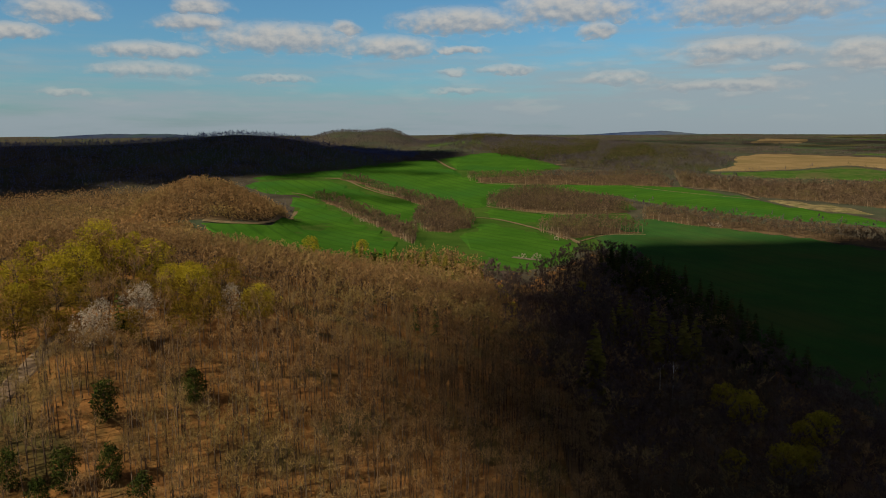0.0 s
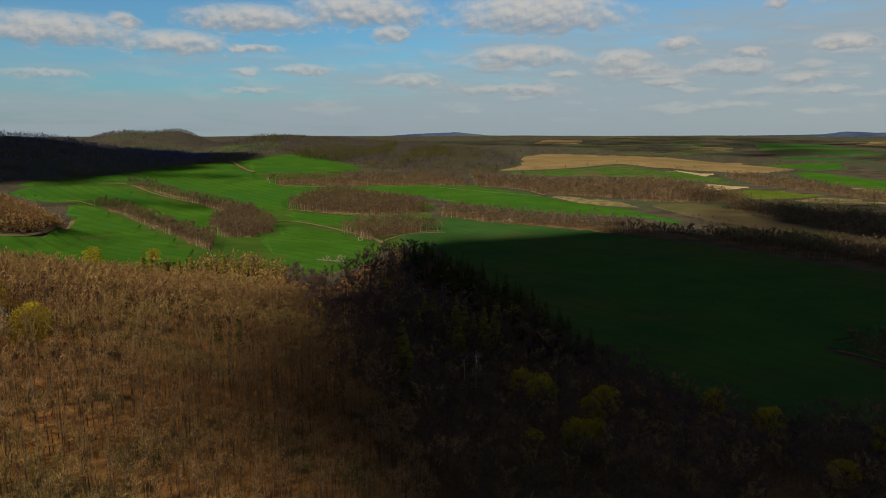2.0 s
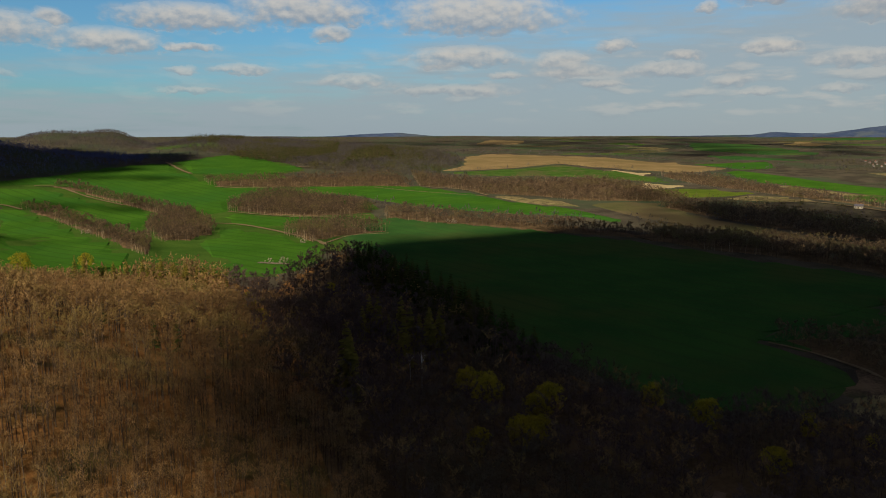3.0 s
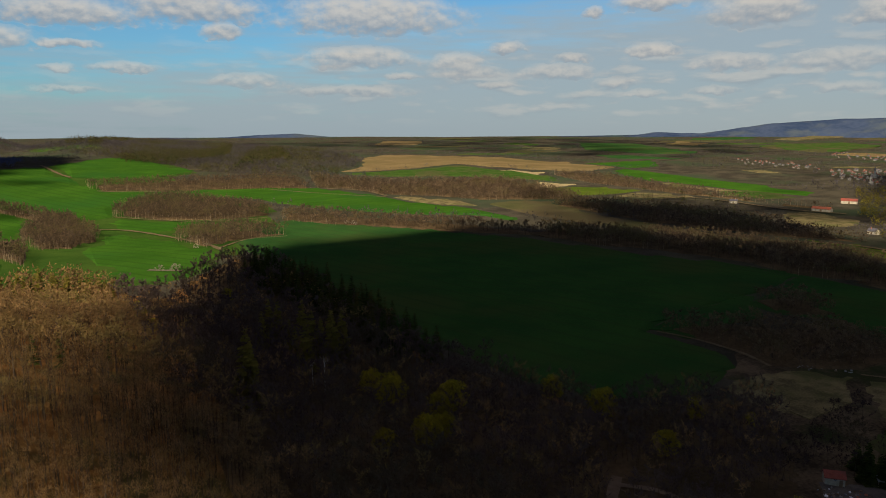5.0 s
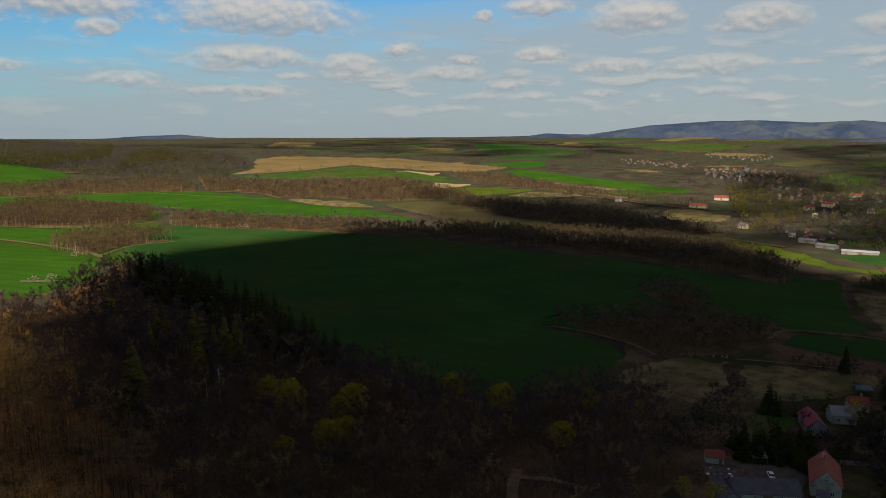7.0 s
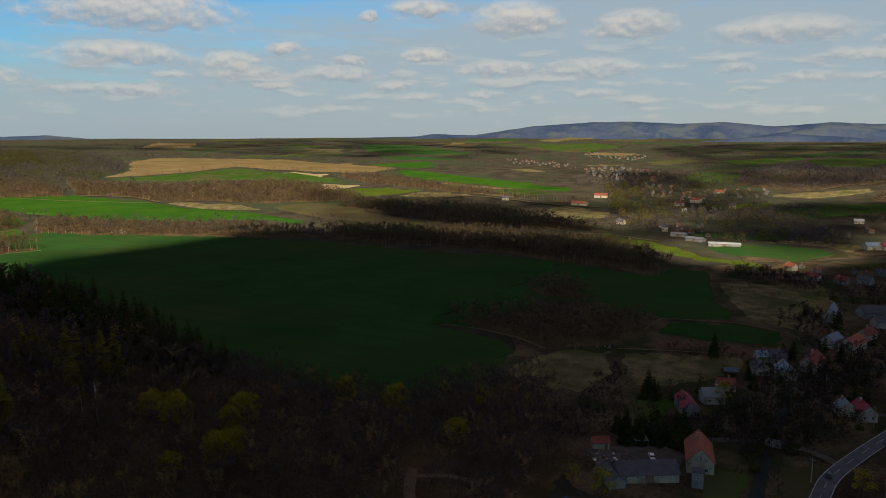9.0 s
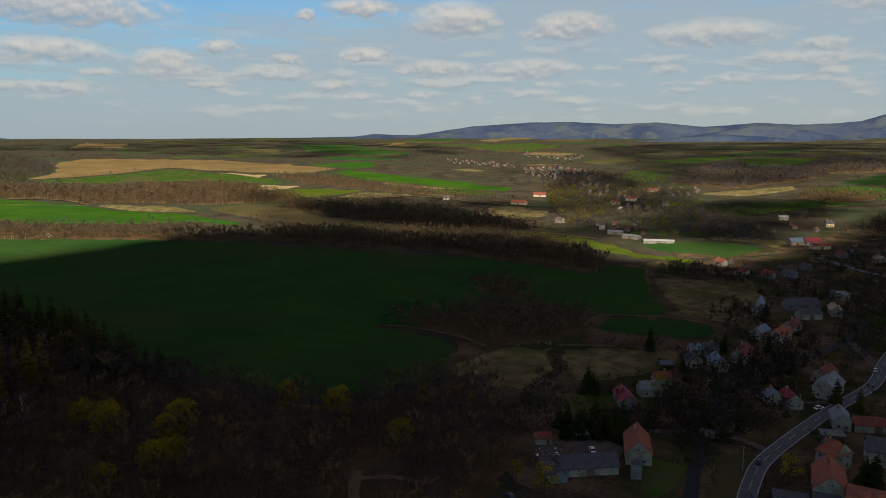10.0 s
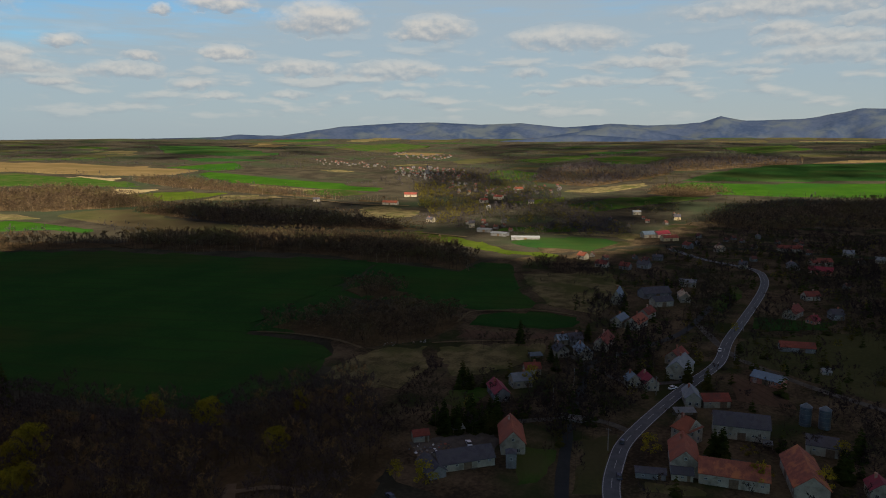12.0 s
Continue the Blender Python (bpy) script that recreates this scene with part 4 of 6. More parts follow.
cloud_over([(680, 838), (728, 768), (758, 700), (759, 581), (745, 523), (689, 396), (639, 454), (613, 525), (601, 596), (605, 700)], 760, 24, 28, "small ragged cumulus cloud")
cloud_over([(1453, 281), (1789, 212), (1960, 132), (2065, -238), (1533, -183), (1510, 76)], 760, 48, 50, "flat-based cumulus cloud over the fields", thin=True)
# thin clouds out of view, added to weaken the sun on the valley
cloud_over([(598, 842), (615, 713), (649, 482), (695, 351), (529, 265), (596, 382), (555, 512), (526, 609), (501, 683)], 760, 30, 30, "unseen thin cloud added to dim the valley wood", 1.0, True)
cloud_over([(729, 1107), (724, 864), (851, 871), (890, 636), (863, 558), (739, 634), (640, 740), (630, 855)], 760, 34, 32, "unseen thin cloud added to dim the valley fields", 0.85, True)
cloud_over([(1194, 898), (1446, 921), (1560, 753), (1204, 414), (1227, 148), (930, 141), (686, 176), (653, 281), (679, 433), (732, 552)], 760, 44, 46, "unseen thin broken cloud added to dim the valley", 0.58, True)
# unseen thin broken cumulus, added to dim the far valley and the woods to the east
cloud_over([(627, 3316), (1129, 2661), (1348, 2123), (1497, 1733), (1721, 1507), (2269, 1634), (2744, 2189), (2859, 3183), (2323, 3701)], 1500, 70, 72, "unseen broken cloud added to dim the far woods", 0.55, True)
cloud_over([(1331, 540), (1289, 399), (1490, 333), (1780, 272), (1973, 83), (2221, -256), (3700, -419), (3705, 712), (3264, 1425), (2834, 1507), (1928, 912)], 1500, 66, 66, "unseen broken cloud added to dim the eastern slopes", 0.7, True)
# one more unseen thin cloud, added to weaken the sun behind the village
cloud_over([(752, 324), (682, 232), (706, 181), (924, 141), (1218, 147), (1188, 263), (1094, 375), (868, 392)], 760, 36, 38, "unseen thin cloud added to dim the land behind the village", 0.8, True)

# ---- trees ----
def stick(p0, p1, r0, r1, sides):
    p0, p1 = np.array(p0, float), np.array(p1, float)
    d = p1 - p0
    d /= np.linalg.norm(d) + 1e-9
    u = np.cross(d, (0.3, 0.9, 0.1))
    u /= np.linalg.norm(u)
    v = np.cross(d, u)
    an = np.arange(sides) * 2 * np.pi / sides
    ring = np.cos(an)[:, None] * u + np.sin(an)[:, None] * v
    tris = []
    for i in range(sides):
        j = (i + 1) % sides
        tris += [(i, j, sides + i), (j, sides + j, sides + i)]
    return np.concatenate([p0 + ring * r0, p1 + ring * r1]), np.array(tris)


class Shape:
    """Triangles of a tree: wood in slot 0, twigs, needles or leaves in slot 1."""

    def __init__(self):
        self.v, self.t, self.s, self.n = [], [], [], 0

    def add(self, v, t, slot):
        self.v.append(np.asarray(v, float))
        self.t.append(np.asarray(t) + self.n)
        self.s.append(np.full(len(t), slot))
        self.n += len(v)

    def done(self):
        return np.concatenate(self.v), np.concatenate(self.t), np.concatenate(self.s)


def blades(shape, base, tip, width, slot):
    """Thin triangles from base points to tips."""
    base, tip = np.asarray(base), np.asarray(tip)
    d = tip - base
    side = np.cross(d, rng.normal(size=d.shape))
    side *= (np.asarray(width).reshape(-1, 1) if np.ndim(width) else width) / (np.linalg.norm(side, axis=1, keepdims=True) + 1e-9)
    n = len(base)
    v = np.stack([base - side, base + side, tip], 1).reshape(-1, 3)
    shape.add(v, np.arange(3 * n).reshape(n, 3), slot)


def bare_tree(h, limbs, twigs, sides=4, spread=0.26, twig_w=0.10, low=0.42, crown=(0.66, 0.36), stem=0.0125):
    """A leafless broadleaf: tapered trunk, rising limbs, a haze of fine twigs."""
    s = Shape()
    lean = rng.normal(0, 0.02, 2) * h
    r = h * stem
    mid, top = np.array([lean[0], lean[1], h * 0.5]), np.array([lean[0] * 2.2, lean[1] * 2.2, h * 0.9])
    s.add(*stick((0, 0, -0.6), mid, r, r * 0.7, sides), 0)
    s.add(*stick(mid, top, r * 0.7, r * 0.15, sides), 0)
    starts, ends = [mid], [top]
    for i in range(limbs):
        f = rng.uniform(low, 0.82)
        p = mid * (f / 0.5) if f < 0.5 else mid + (top - mid) * (f - 0.5) / 0.4
        an = i * 2.4 + rng.uniform(-0.5, 0.5)
        reach = spread * h * (1.15 - 0.7 * f) * rng.uniform(0.7, 1.2)
        q = p + np.array([math.cos(an) * reach, math.sin(an) * reach, reach * rng.uniform(0.8, 1.6)])
        q[2] = min(q[2], h * 1.0)
        s.add(*stick(p, q, r * 0.32, r * 0.07, 3), 0)
        starts.append(p)
        ends.append(q)
    starts, ends = np.array(starts), np.array(ends)
    k = rng.integers(0, len(starts), twigs)
    f = rng.uniform(0.3, 1.0, (twigs, 1)) ** 0.7
    b = starts[k] + (ends[k] - starts[k]) * f + rng.normal(0, 0.025 * h, (twigs, 3))
    out = rng.normal(0, 1, (twigs, 3)) + (ends[k] - starts[k]) / (np.linalg.norm(ends[k] - starts[k], axis=1, keepdims=True) + 1e-6) * 0.8 + (0, 0, 0.6)
    out /= np.linalg.norm(out, axis=1, keepdims=True)
    tip = b + out * rng.uniform(0.05, 0.12, (twigs, 1)) * h
    mid_c, rad = np.array([0, 0, h * crown[0]]), np.array([spread * 1.25, spread * 1.25, crown[1]]) * h
    q = (tip - mid_c) / rad
    far = np.linalg.norm(q, axis=1, keepdims=True)
    tip = np.where(far > 1, mid_c + q / far * rad * rng.uniform(0.85, 1.05, (twigs, 1)), tip)
    blades(s, b, tip, twig_w, 1)
    return s.done()


def conifer(h, layers, per, wide=0.17, droop=0.25, bare=0.12, thick=0.5):
    """A fir, spruce or pine: straight trunk and whorls of drooping boughs."""
    s = Shape()
    s.add(*stick((0, 0, -0.5), (0, 0, h * 0.97), h * 0.014, h * 0.002, 4), 0)
    bb, tt, ww = [], [], []
    for i in range(layers):
        f = bare + (1 - bare) * i / layers
        z = f * h
        reach = wide * h * (1 - (f - bare) / (1 - bare)) ** 0.8 * rng.uniform(0.85, 1.15) + 0.02 * h
        for j in range(per):
            an = j * 2 * math.pi / per + i * 1.3 + rng.uniform(-0.3, 0.3)
            rj = reach * rng.uniform(0.7, 1.15)
            d = np.array([math.cos(an) * rj, math.sin(an) * rj, -droop * rj + rng.uniform(-0.2, 0.2)])
            bb.append(np.array([0, 0, z + h / layers * rng.uniform(0, 0.9)]))
            tt.append(bb[-1] + d)
            ww.append(max(thick * rj * 0.55, 0.02 * h))
    bb, tt, ww = np.array(bb), np.array(tt), np.array(ww)
    side = np.cross(tt - bb, (0, 0, 1.0)) + rng.normal(0, 0.15, bb.shape)
    side *= (ww / np.linalg.norm(side, axis=1))[:, None]
    mid = bb + (tt - bb) * 0.6
    n = len(bb)
    s.add(np.stack([bb, mid - side, tt, mid + side - (0, 0, 0.1)], 1).reshape(-1, 3), np.concatenate([np.arange(n)[:, None] * 4 + (0, 1, 2), np.arange(n)[:, None] * 4 + (0, 2, 3)]), 1)
    return s.done()


def leafy_tree(h, limbs, leaves, wide=0.36, size=0.035, low=0.30):
    """A broadleaf in leaf or in bloom: trunk, limbs, clumps of small leaves with gaps between."""
    s = Shape()
    r = h * 0.014
    s.add(*stick((0, 0, -0.6), (0, 0, h * 0.75), r, r * 0.3, 4), 0)
    cs, rs = [], []
    for i in range(limbs):
        f = low + (0.95 - low) * (i + 0.5) / limbs
        an = i * 2.4 + rng.uniform(-0.4, 0.4)
        reach = wide * h * math.sin(math.pi * min(1.0, 0.18 + 0.78 * (f - low) / (1 - low))) * rng.uniform(0.5, 0.95)
        q = np.array([math.cos(an) * reach, math.sin(an) * reach, f * h])
        s.add(*stick((0, 0, max(0.1, f - 0.22) * h), q, r * 0.3, r * 0.08, 3), 0)
        cs.append(q)
        rs.append(h * rng.uniform(0.09, 0.16))
    cs, rs = np.array(cs), np.array(rs)
    k = rng.integers(0, limbs, leaves)
    d = rng.normal(size=(leaves, 3))
    d *= (rng.uniform(0.2, 1.0, (leaves, 1)) ** 0.4) / np.linalg.norm(d, axis=1, keepdims=True)
    c = cs[k] + d * rs[k][:, None] * (1.1, 1.1, 0.8)
    tip = c + rng.normal(0, 1, (leaves, 3)) * size * h
    blades(s, c, tip, size * h * 0.75, 1)
    return s.done()


def far_tree(h, n, wide=0.27, size=0.13):
    """A distant bare tree: a short stem and a rounded crown of loose twig sprays."""
    s = Shape()
    blades(s, [(0, 0, -1.0)], [(0, 0, h * 0.8)], h * 0.015, 0)
    d = rng.normal(size=(n, 3))
    d *= rng.uniform(0.3, 1.0, (n, 1)) ** 0.5 / np.linalg.norm(d, axis=1, keepdims=True)
    c = np.array([0, 0, 0.46 * h]) + d * np.array([wide, wide, 0.46]) * h
    blades(s, c, c + (rng.normal(0, 0.6, (n, 3)) + d * 0.5 + (0, 0, 0.4)) * size * h, size * h * 0.7, 1)
    return s.done()


def stand(name, label, shapes, xy, mats, lo=0.75, hi=1.2, category="trees", sink=0.0):
    """Many trees joined in one mesh."""
    if not len(xy):
        return None
    xy = np.asarray(xy)
    which = rng.integers(0, len(shapes), len(xy))
    z = land(xy[:, 0], xy[:, 1]) - sink
    vs, ts, ss, n = [], [], [], 0
    for k, (v, t, s) in enumerate(shapes):
        p = np.where(which == k)[0]
        if not len(p):
            continue
        an, sc = rng.uniform(0, 6.28, len(p)), rng.uniform(lo, hi, len(p))
        st = sc * rng.uniform(0.88, 1.12, len(p))
        c, q = np.cos(an), np.sin(an)
        x = (v[None, :, 0] * c[:, None] - v[None, :, 1] * q[:, None]) * st[:, None] + xy[p, 0][:, None]
        y = (v[None, :, 0] * q[:, None] + v[None, :, 1] * c[:, None]) * st[:, None] + xy[p, 1][:, None]
        vs.append(np.stack([x, y, v[None, :, 2] * sc[:, None] + z[p][:, None]], 2).reshape(-1, 3))
        ts.append((t[None] + (n + np.arange(len(p)) * len(v))[:, None, None]).reshape(-1, 3))
        ss.append(np.tile(s, len(p)))
        n += len(p) * len(v)
    me = tri_mesh(name, np.concatenate(vs), np.concatenate(ts), mats, np.concatenate(ss))
    return tagged(new(name, me), label, category, kind="stuff")


def tree_thing(name, label, shape, mats, category="tree", group=""):
    """A tree of its own, in two parts, at the origin."""
    v, t, s = shape
    root = tagged(new(name), label, category, group)
    for slot, pname in ((0, "trunk"), (1, "crown")):
        k = t[s == slot]
        used, inv = np.unique(k, return_inverse=True)
        part_mesh(pname, tri_mesh(pname, v[used], inv.reshape(-1, 3), [mats[slot]], np.zeros(len(k))), root)
    return root


def plant(kinds, xy, lo=0.85, hi=1.15):
    """Copies of the trees in kinds, one at each point; the first of each kind takes the first points."""
    for i, (x, y) in enumerate(xy):
        sc = rng.uniform(lo, hi)
        m = pose(x, y, height(x, y), 0, 0, rng.uniform(0, 360)) @ Matrix.Scale(sc, 4)
        if i < len(kinds):
            kinds[i].matrix_basis = m
        else:
            copy_thing(kinds[i % len(kinds)], m)


slope_shapes = [bare_tree(h, 6, 74, sides=3, spread=0.17, twig_w=0.045, low=0.48, stem=0.0105) for h in (11, 13, 12, 14, 10)]
near_shapes = [bare_tree(h, 8, 150, sides=3, spread=0.26, twig_w=0.055) for h in (14, 16, 15, 13)]
round_shapes = [bare_tree(h, 6, 140, sides=3, spread=0.34, twig_w=0.12, low=0.18, crown=(0.56, 0.45), stem=0.007) for h in (12, 14, 11, 13)]
mid_shapes = [bare_tree(h, 5, 74, sides=3, twig_w=0.18) for h in (15, 17, 14, 16)]
mid_low = [bare_tree(h, 3, 50, sides=3, twig_w=0.36, low=0.18, crown=(0.56, 0.45)) for h in (13, 15, 12, 16)]
mid_tall = [bare_tree(h, 3, 56, sides=3, twig_w=0.30, low=0.2, crown=(0.56, 0.45)) for h in (17, 19, 16, 20)]
round_low = [bare_tree(h, 5, 90, sides=3, spread=0.34, twig_w=0.22, low=0.10, crown=(0.5, 0.5), stem=0.006) for h in (11, 13, 12)]
hilltop_shapes = [far_tree(h, 34, 0.30, 0.075) for h in (13, 15, 14)]
far_shapes = [far_tree(h, 22, 0.34, 0.10) for h in (14, 16, 18, 13)]
farther = [far_tree(h, 10, 0.40, 0.16) for h in (14, 17, 15)]
fir_shapes = [conifer(h, 13, 9, wide=0.21, bare=0.04, thick=0.8) for h in (17, 20, 15)]
fir_far = [conifer(h, 3, 3, wide=0.2, thick=1.1) for h in (16, 20, 18)]
larch_shapes = [conifer(h, 15, 9, wide=0.20, bare=0.06, thick=0.9) for h in (17, 19, 15)]

GREY = [M["bark"], M["twig_shade_tone"]]
BARE, PALE, FIR, LARCH = [M["bark"], M["twig"]], [M["birch"], M["twig_pale"]], [M["bark"], M["needles"]], [M["bark"], M["larch"]]

# where the trees that stand out grow
LEAF_TOP = [(x, y) for x, y in [(-110, 246), (-94, 225), (-84, 213), (-80, 216), (-76, 211), (-243, 447), (-138, 246), (-352, 735), (-127, 215), (-107, 204), (-122, 196), (-194, 461), (-103, 222), (-117, 237), (-113, 183), (-110, 197)] if y < 300]
OLIVE_TOP = [(-114, 196), (-106, 178), (-110, 217), (-98, 203), (-77, 199), (-67, 196), (-88, 203), (-98, 174), (-107, 170), (-56, 204), (-70, 186), (-69, 218), (-99, 187), (-82, 179)]
BLOSSOM = [(-64, 207), (-83, 187), (-89, 178), (-89, 172), (-86, 197)]
PINE = [(-68, 134), (-85, 128), (-77, 124), (-76, 150), (-60, 162), (-75, 130), (-59, 128)]
PINE2 = [(-10, 239), (-3, 236), (-27, 263), (-85, 179), (-125, 423), (-110, 432), (-106, 429), (5, 371), (11, 258)]
YELLOW_LOW = [(100, 241), (102, 226), (115, 213), (107, 195), (123, 217), (83, 189), (205, 176), (99, 191), (33, 335), (32, 379), (174, 193), (171, 158), (85, 423), (168, 216)]
YEL_LEFT = [(-89, 468), (-60, 514), (-56, 208)]
LARCHES = [(-62, 477), (-54, 456), (-47, 445), (-44, 465), (-31, 445), (-26, 463), (-20, 449), (-15, 458), (-9, 449), (-4, 459), (2, 449), (8, 459), (13, 450), (18, 450), (24, 445), (-22, 391), (-8, 396), (5, 410)]
FIRDARK = [(132, 550), (140, 533), (140, 505), (146, 491), (149, 471), (151, 454), (155, 444), (157, 422), (155, 396), (156, 379), (157, 363), (155, 340), (156, 325), (152, 307), (152, 295), (150, 280), (130, 433), (134, 405), (135, 371), (136, 340), (137, 314)]
LARCHDARK = [(87, 338), (88, 325), (89, 310), (97, 316), (96, 299), (100, 298), (101, 286), (108, 292), (77, 312), (52, 229), (52, 235), (85, 288), (85, 273), (108, 308)]
BIRCH = [(81, 252), (84, 247)]
V_FIR = [(223, 125), (222, 121), (226, 119), (229, 118), (231, 114), (234, 111), (237, 109), (239, 107), (261, 135), (264, 132), (346, 141), (372, 111), (317, 113), (314, 40), (249, 28), (248, 26), (264, -16), (257, -13), (449, 111), (374, 90)] + [(217, 119), (217, 117), (219, 114), (223, 112), (223, 109), (225, 108), (226, 105), (226, 103), (269, 137), (268, 132), (338, 138), (360, 108), (436, 109), (246, 28), (244, 25), (252, -11), (246, -12), (318, 49), (305, 106), (508, 96), (482, 51), (492, 49), (452, 130)]
V_GREEN = [(177, 114), (176, 103), (216, 186), (279, 108), (414, 40), (228, 12), (264, -11), (234, -6), (219, 162), (233, 47), (1313, 559), (992, 525)]
WHITEBUSH = [(-94, 806), (-89, 806), (108, 666), (306, 773), (306, 781), (300, 784), (62, 540), (72, 538)]


SPRUCES = [tuple(q) for q in scatter([(112, 500), (135, 548), (150, 480), (154, 400), (152, 330), (148, 285), (130, 290), (124, 340), (116, 400)], 9.0)]
LARCHES += [tuple(q) for q in scatter([(-58, 470), (-46, 440), (20, 440), (28, 455), (0, 470), (-30, 475)], 9.5)]

# the wood on the hill before the drone: thin young trees on the slope, broad crowns on the top and beyond
SLOPE = [(-150, 60), (-60, 80), (10, 100), (40, 130), (45, 200), (20, 225), (-20, 222), (-60, 190), (-95, 172), (-140, 150)]
SCREE = [(-104, 182), (-99, 182), (-98, 166), (-98, 150), (-101, 136), (-106, 140), (-104, 160)]
def apart(xy, others, gap):
    ok = np.ones(len(xy), bool)
    for a, b in others:
        ok &= np.hypot(xy[:, 0] - a, xy[:, 1] - b) > gap
    return xy[ok]


pts = scatter(HILL_WOOD, 4.7)
pts = pts[~inside(SLOPE, pts[:, 0], pts[:, 1])]
r, bear = np.hypot(pts[:, 0], pts[:, 1]), np.degrees(np.arctan2(pts[:, 0], pts[:, 1]))
seen = (bear > -37) & (bear < 66) & ((r < 380) | (rng.uniform(0, 1, len(r)) < 0.5))
pts = apart(apart(pts[seen], LEAF_TOP + YELLOW_LOW + YEL_LEFT + OLIVE_TOP, 5.0), BLOSSOM + LARCHES + FIRDARK + SPRUCES + LARCHDARK + PINE2, 3.5)
TRACK = [(126, 132), (130, 137), (133, 142), (137, 146), (140, 149), (144, 152), (147, 155), (149, 147), (152, 143), (155, 133)]
pts = apart(apart(pts, TRACK, 5.0), [(x * 0.965, y * 0.965) for x, y in TRACK], 4.5)
r = np.hypot(pts[:, 0], pts[:, 1])
thin = scatter(SLOPE, 2.6, 0.8)
ok = ~inside(SCREE, thin[:, 0], thin[:, 1]) & (np.array([noise.noise(Vector((x * 0.05, y * 0.05, 2))) for x, y in thin]) < 0.55)
thin = apart(thin[ok & (np.hypot(thin[:, 0], thin[:, 1]) > 95)], PINE + LEAF_TOP + OLIVE_TOP + BLOSSOM, 4.0)
thin = apart(thin, [(x * 0.955, y * 0.955) for x, y in PINE], 3.2)
own = inside([(-75, 118), (-25, 128), (-20, 165), (-50, 178), (-78, 160)], thin[:, 0], thin[:, 1]) & (np.cumsum(inside([(-75, 118), (-25, 128), (-20, 165), (-50, 178), (-78, 160)], thin[:, 0], thin[:, 1])) <= 290)
kinds = [tree_thing("tree", "slim leafless young tree with grey-brown trunk", s, BARE, "tree", "slim trees of the hillside wood") for s in slope_shapes]
plant(kinds, thin[own], 0.8, 1.2)
stand("bare_wood", "slim leafless young trees on a leafy slope", slope_shapes, thin[~own], BARE, 0.75, 1.2)
stand("bare_wood", "leafless brown trees standing close on the hillside", near_shapes, pts[(r < 235) & (pts[:, 0] < 20)], BARE, 0.75, 1.1)
# most trees of the shaded lower wood take the shade-darkened grey-brown twigs
grey = (rng.uniform(0, 1, len(pts)) < 0.88) & (pts[:, 0] > 25)
stand("bare_wood", "broad leafless brown trees crowding the lower wood", round_shapes, pts[(r < 300) & (pts[:, 0] >= 20) & ~grey], BARE, 0.75, 1.15)
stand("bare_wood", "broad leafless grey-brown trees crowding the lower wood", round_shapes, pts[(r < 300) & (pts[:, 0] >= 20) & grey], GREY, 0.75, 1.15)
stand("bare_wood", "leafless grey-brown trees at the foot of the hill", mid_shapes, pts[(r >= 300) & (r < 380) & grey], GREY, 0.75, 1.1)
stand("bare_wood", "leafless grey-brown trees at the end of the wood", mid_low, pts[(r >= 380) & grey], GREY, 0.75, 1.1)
pts, r = pts[~grey], r[~grey]
stand("bare_wood", "leafless brown trees standing close on the hillside", mid_shapes, pts[(r >= 235) & (r < 380) & ((pts[:, 0] < 20) | (r >= 300))], BARE, 0.75, 1.1)
stand("bare_wood", "leafless brown trees standing close behind the hilltop", hilltop_shapes, pts[r >= 380], BARE, 0.75, 1.1)
tufts = []
for i in range(4):
    sh = Shape()
    sh.add(*stick((0, 0, -0.1), (0.05, 0, 0.5), 0.02, 0.01, 3), 0)
    d = rng.normal(0, 1, (9, 3))
    d[:, 2] = np.abs(d[:, 2]) + 0.6
    blades(sh, rng.normal(0, 0.25, (9, 3)) * (1, 1, 0), d * rng.uniform(0.3, 0.7, (9, 1)), 0.05, 1)
    tufts.append(sh.done())
brush = scatter(SLOPE, 2.3)
brush = brush[np.hypot(brush[:, 0], brush[:, 1]) > 95]
stand("undergrowth", "low brown brush and saplings on dead leaves", tufts, brush, [M["bark"], M["brush"]], 0.5, 1.5, "undergrowth")
tagged(drape("scree", SCREE, M["dirt"], 0.35, 4, wavy=3.0), "bare pale stony scree among the trees", "scree", kind="structure")
MID1 = [(60, 969), (101, 926), (155, 895), (211, 885), (247, 907), (247, 914), (239, 975), (217, 1019), (156, 1108), (114, 1091), (69, 1003)]
MID2 = [(101, 742), (119, 665), (160, 716), (211, 730), (206, 757), (170, 796), (124, 784), (100, 744)]
HEDGE1 = [(-183, 982), (-135, 908), (-96, 820), (-69, 753), (-42, 649), (-24, 592), (-25, 689), (-54, 790), (-95, 876), (-134, 957), (-171, 994)]
HEDGE2 = [(-173, 1158), (-124, 1108), (-70, 1028), (-19, 938), (21, 870), (12, 936), (-37, 1031), (-91, 1088), (-134, 1163), (-162, 1163)]
ROW = [(241, 847), (284, 777), (333, 743), (387, 680), (448, 613), (459, 533), (496, 472), (515, 409), (497, 341), (515, 310), (498, 248), (569, 286), (607, 367), (564, 418), (533, 493), (505, 588), (465, 638), (425, 720), (389, 768), (318, 849), (291, 902), (259, 906)]
BACK = [(46, 1191), (148, 1188), (263, 1193), (388, 1181), (406, 1287), (394, 1352), (227, 1319), (151, 1297), (44, 1249)]
BACKTOP = [(250, 1456), (308, 1400), (417, 1353), (464, 1304), (539, 1414), (608, 1508), (691, 1702), (793, 2168), (829, 2576), (733, 2928), (585, 3423), (413, 4508), (210, 4748), (-25, 2299), (-68, 2197), (111, 1848)]
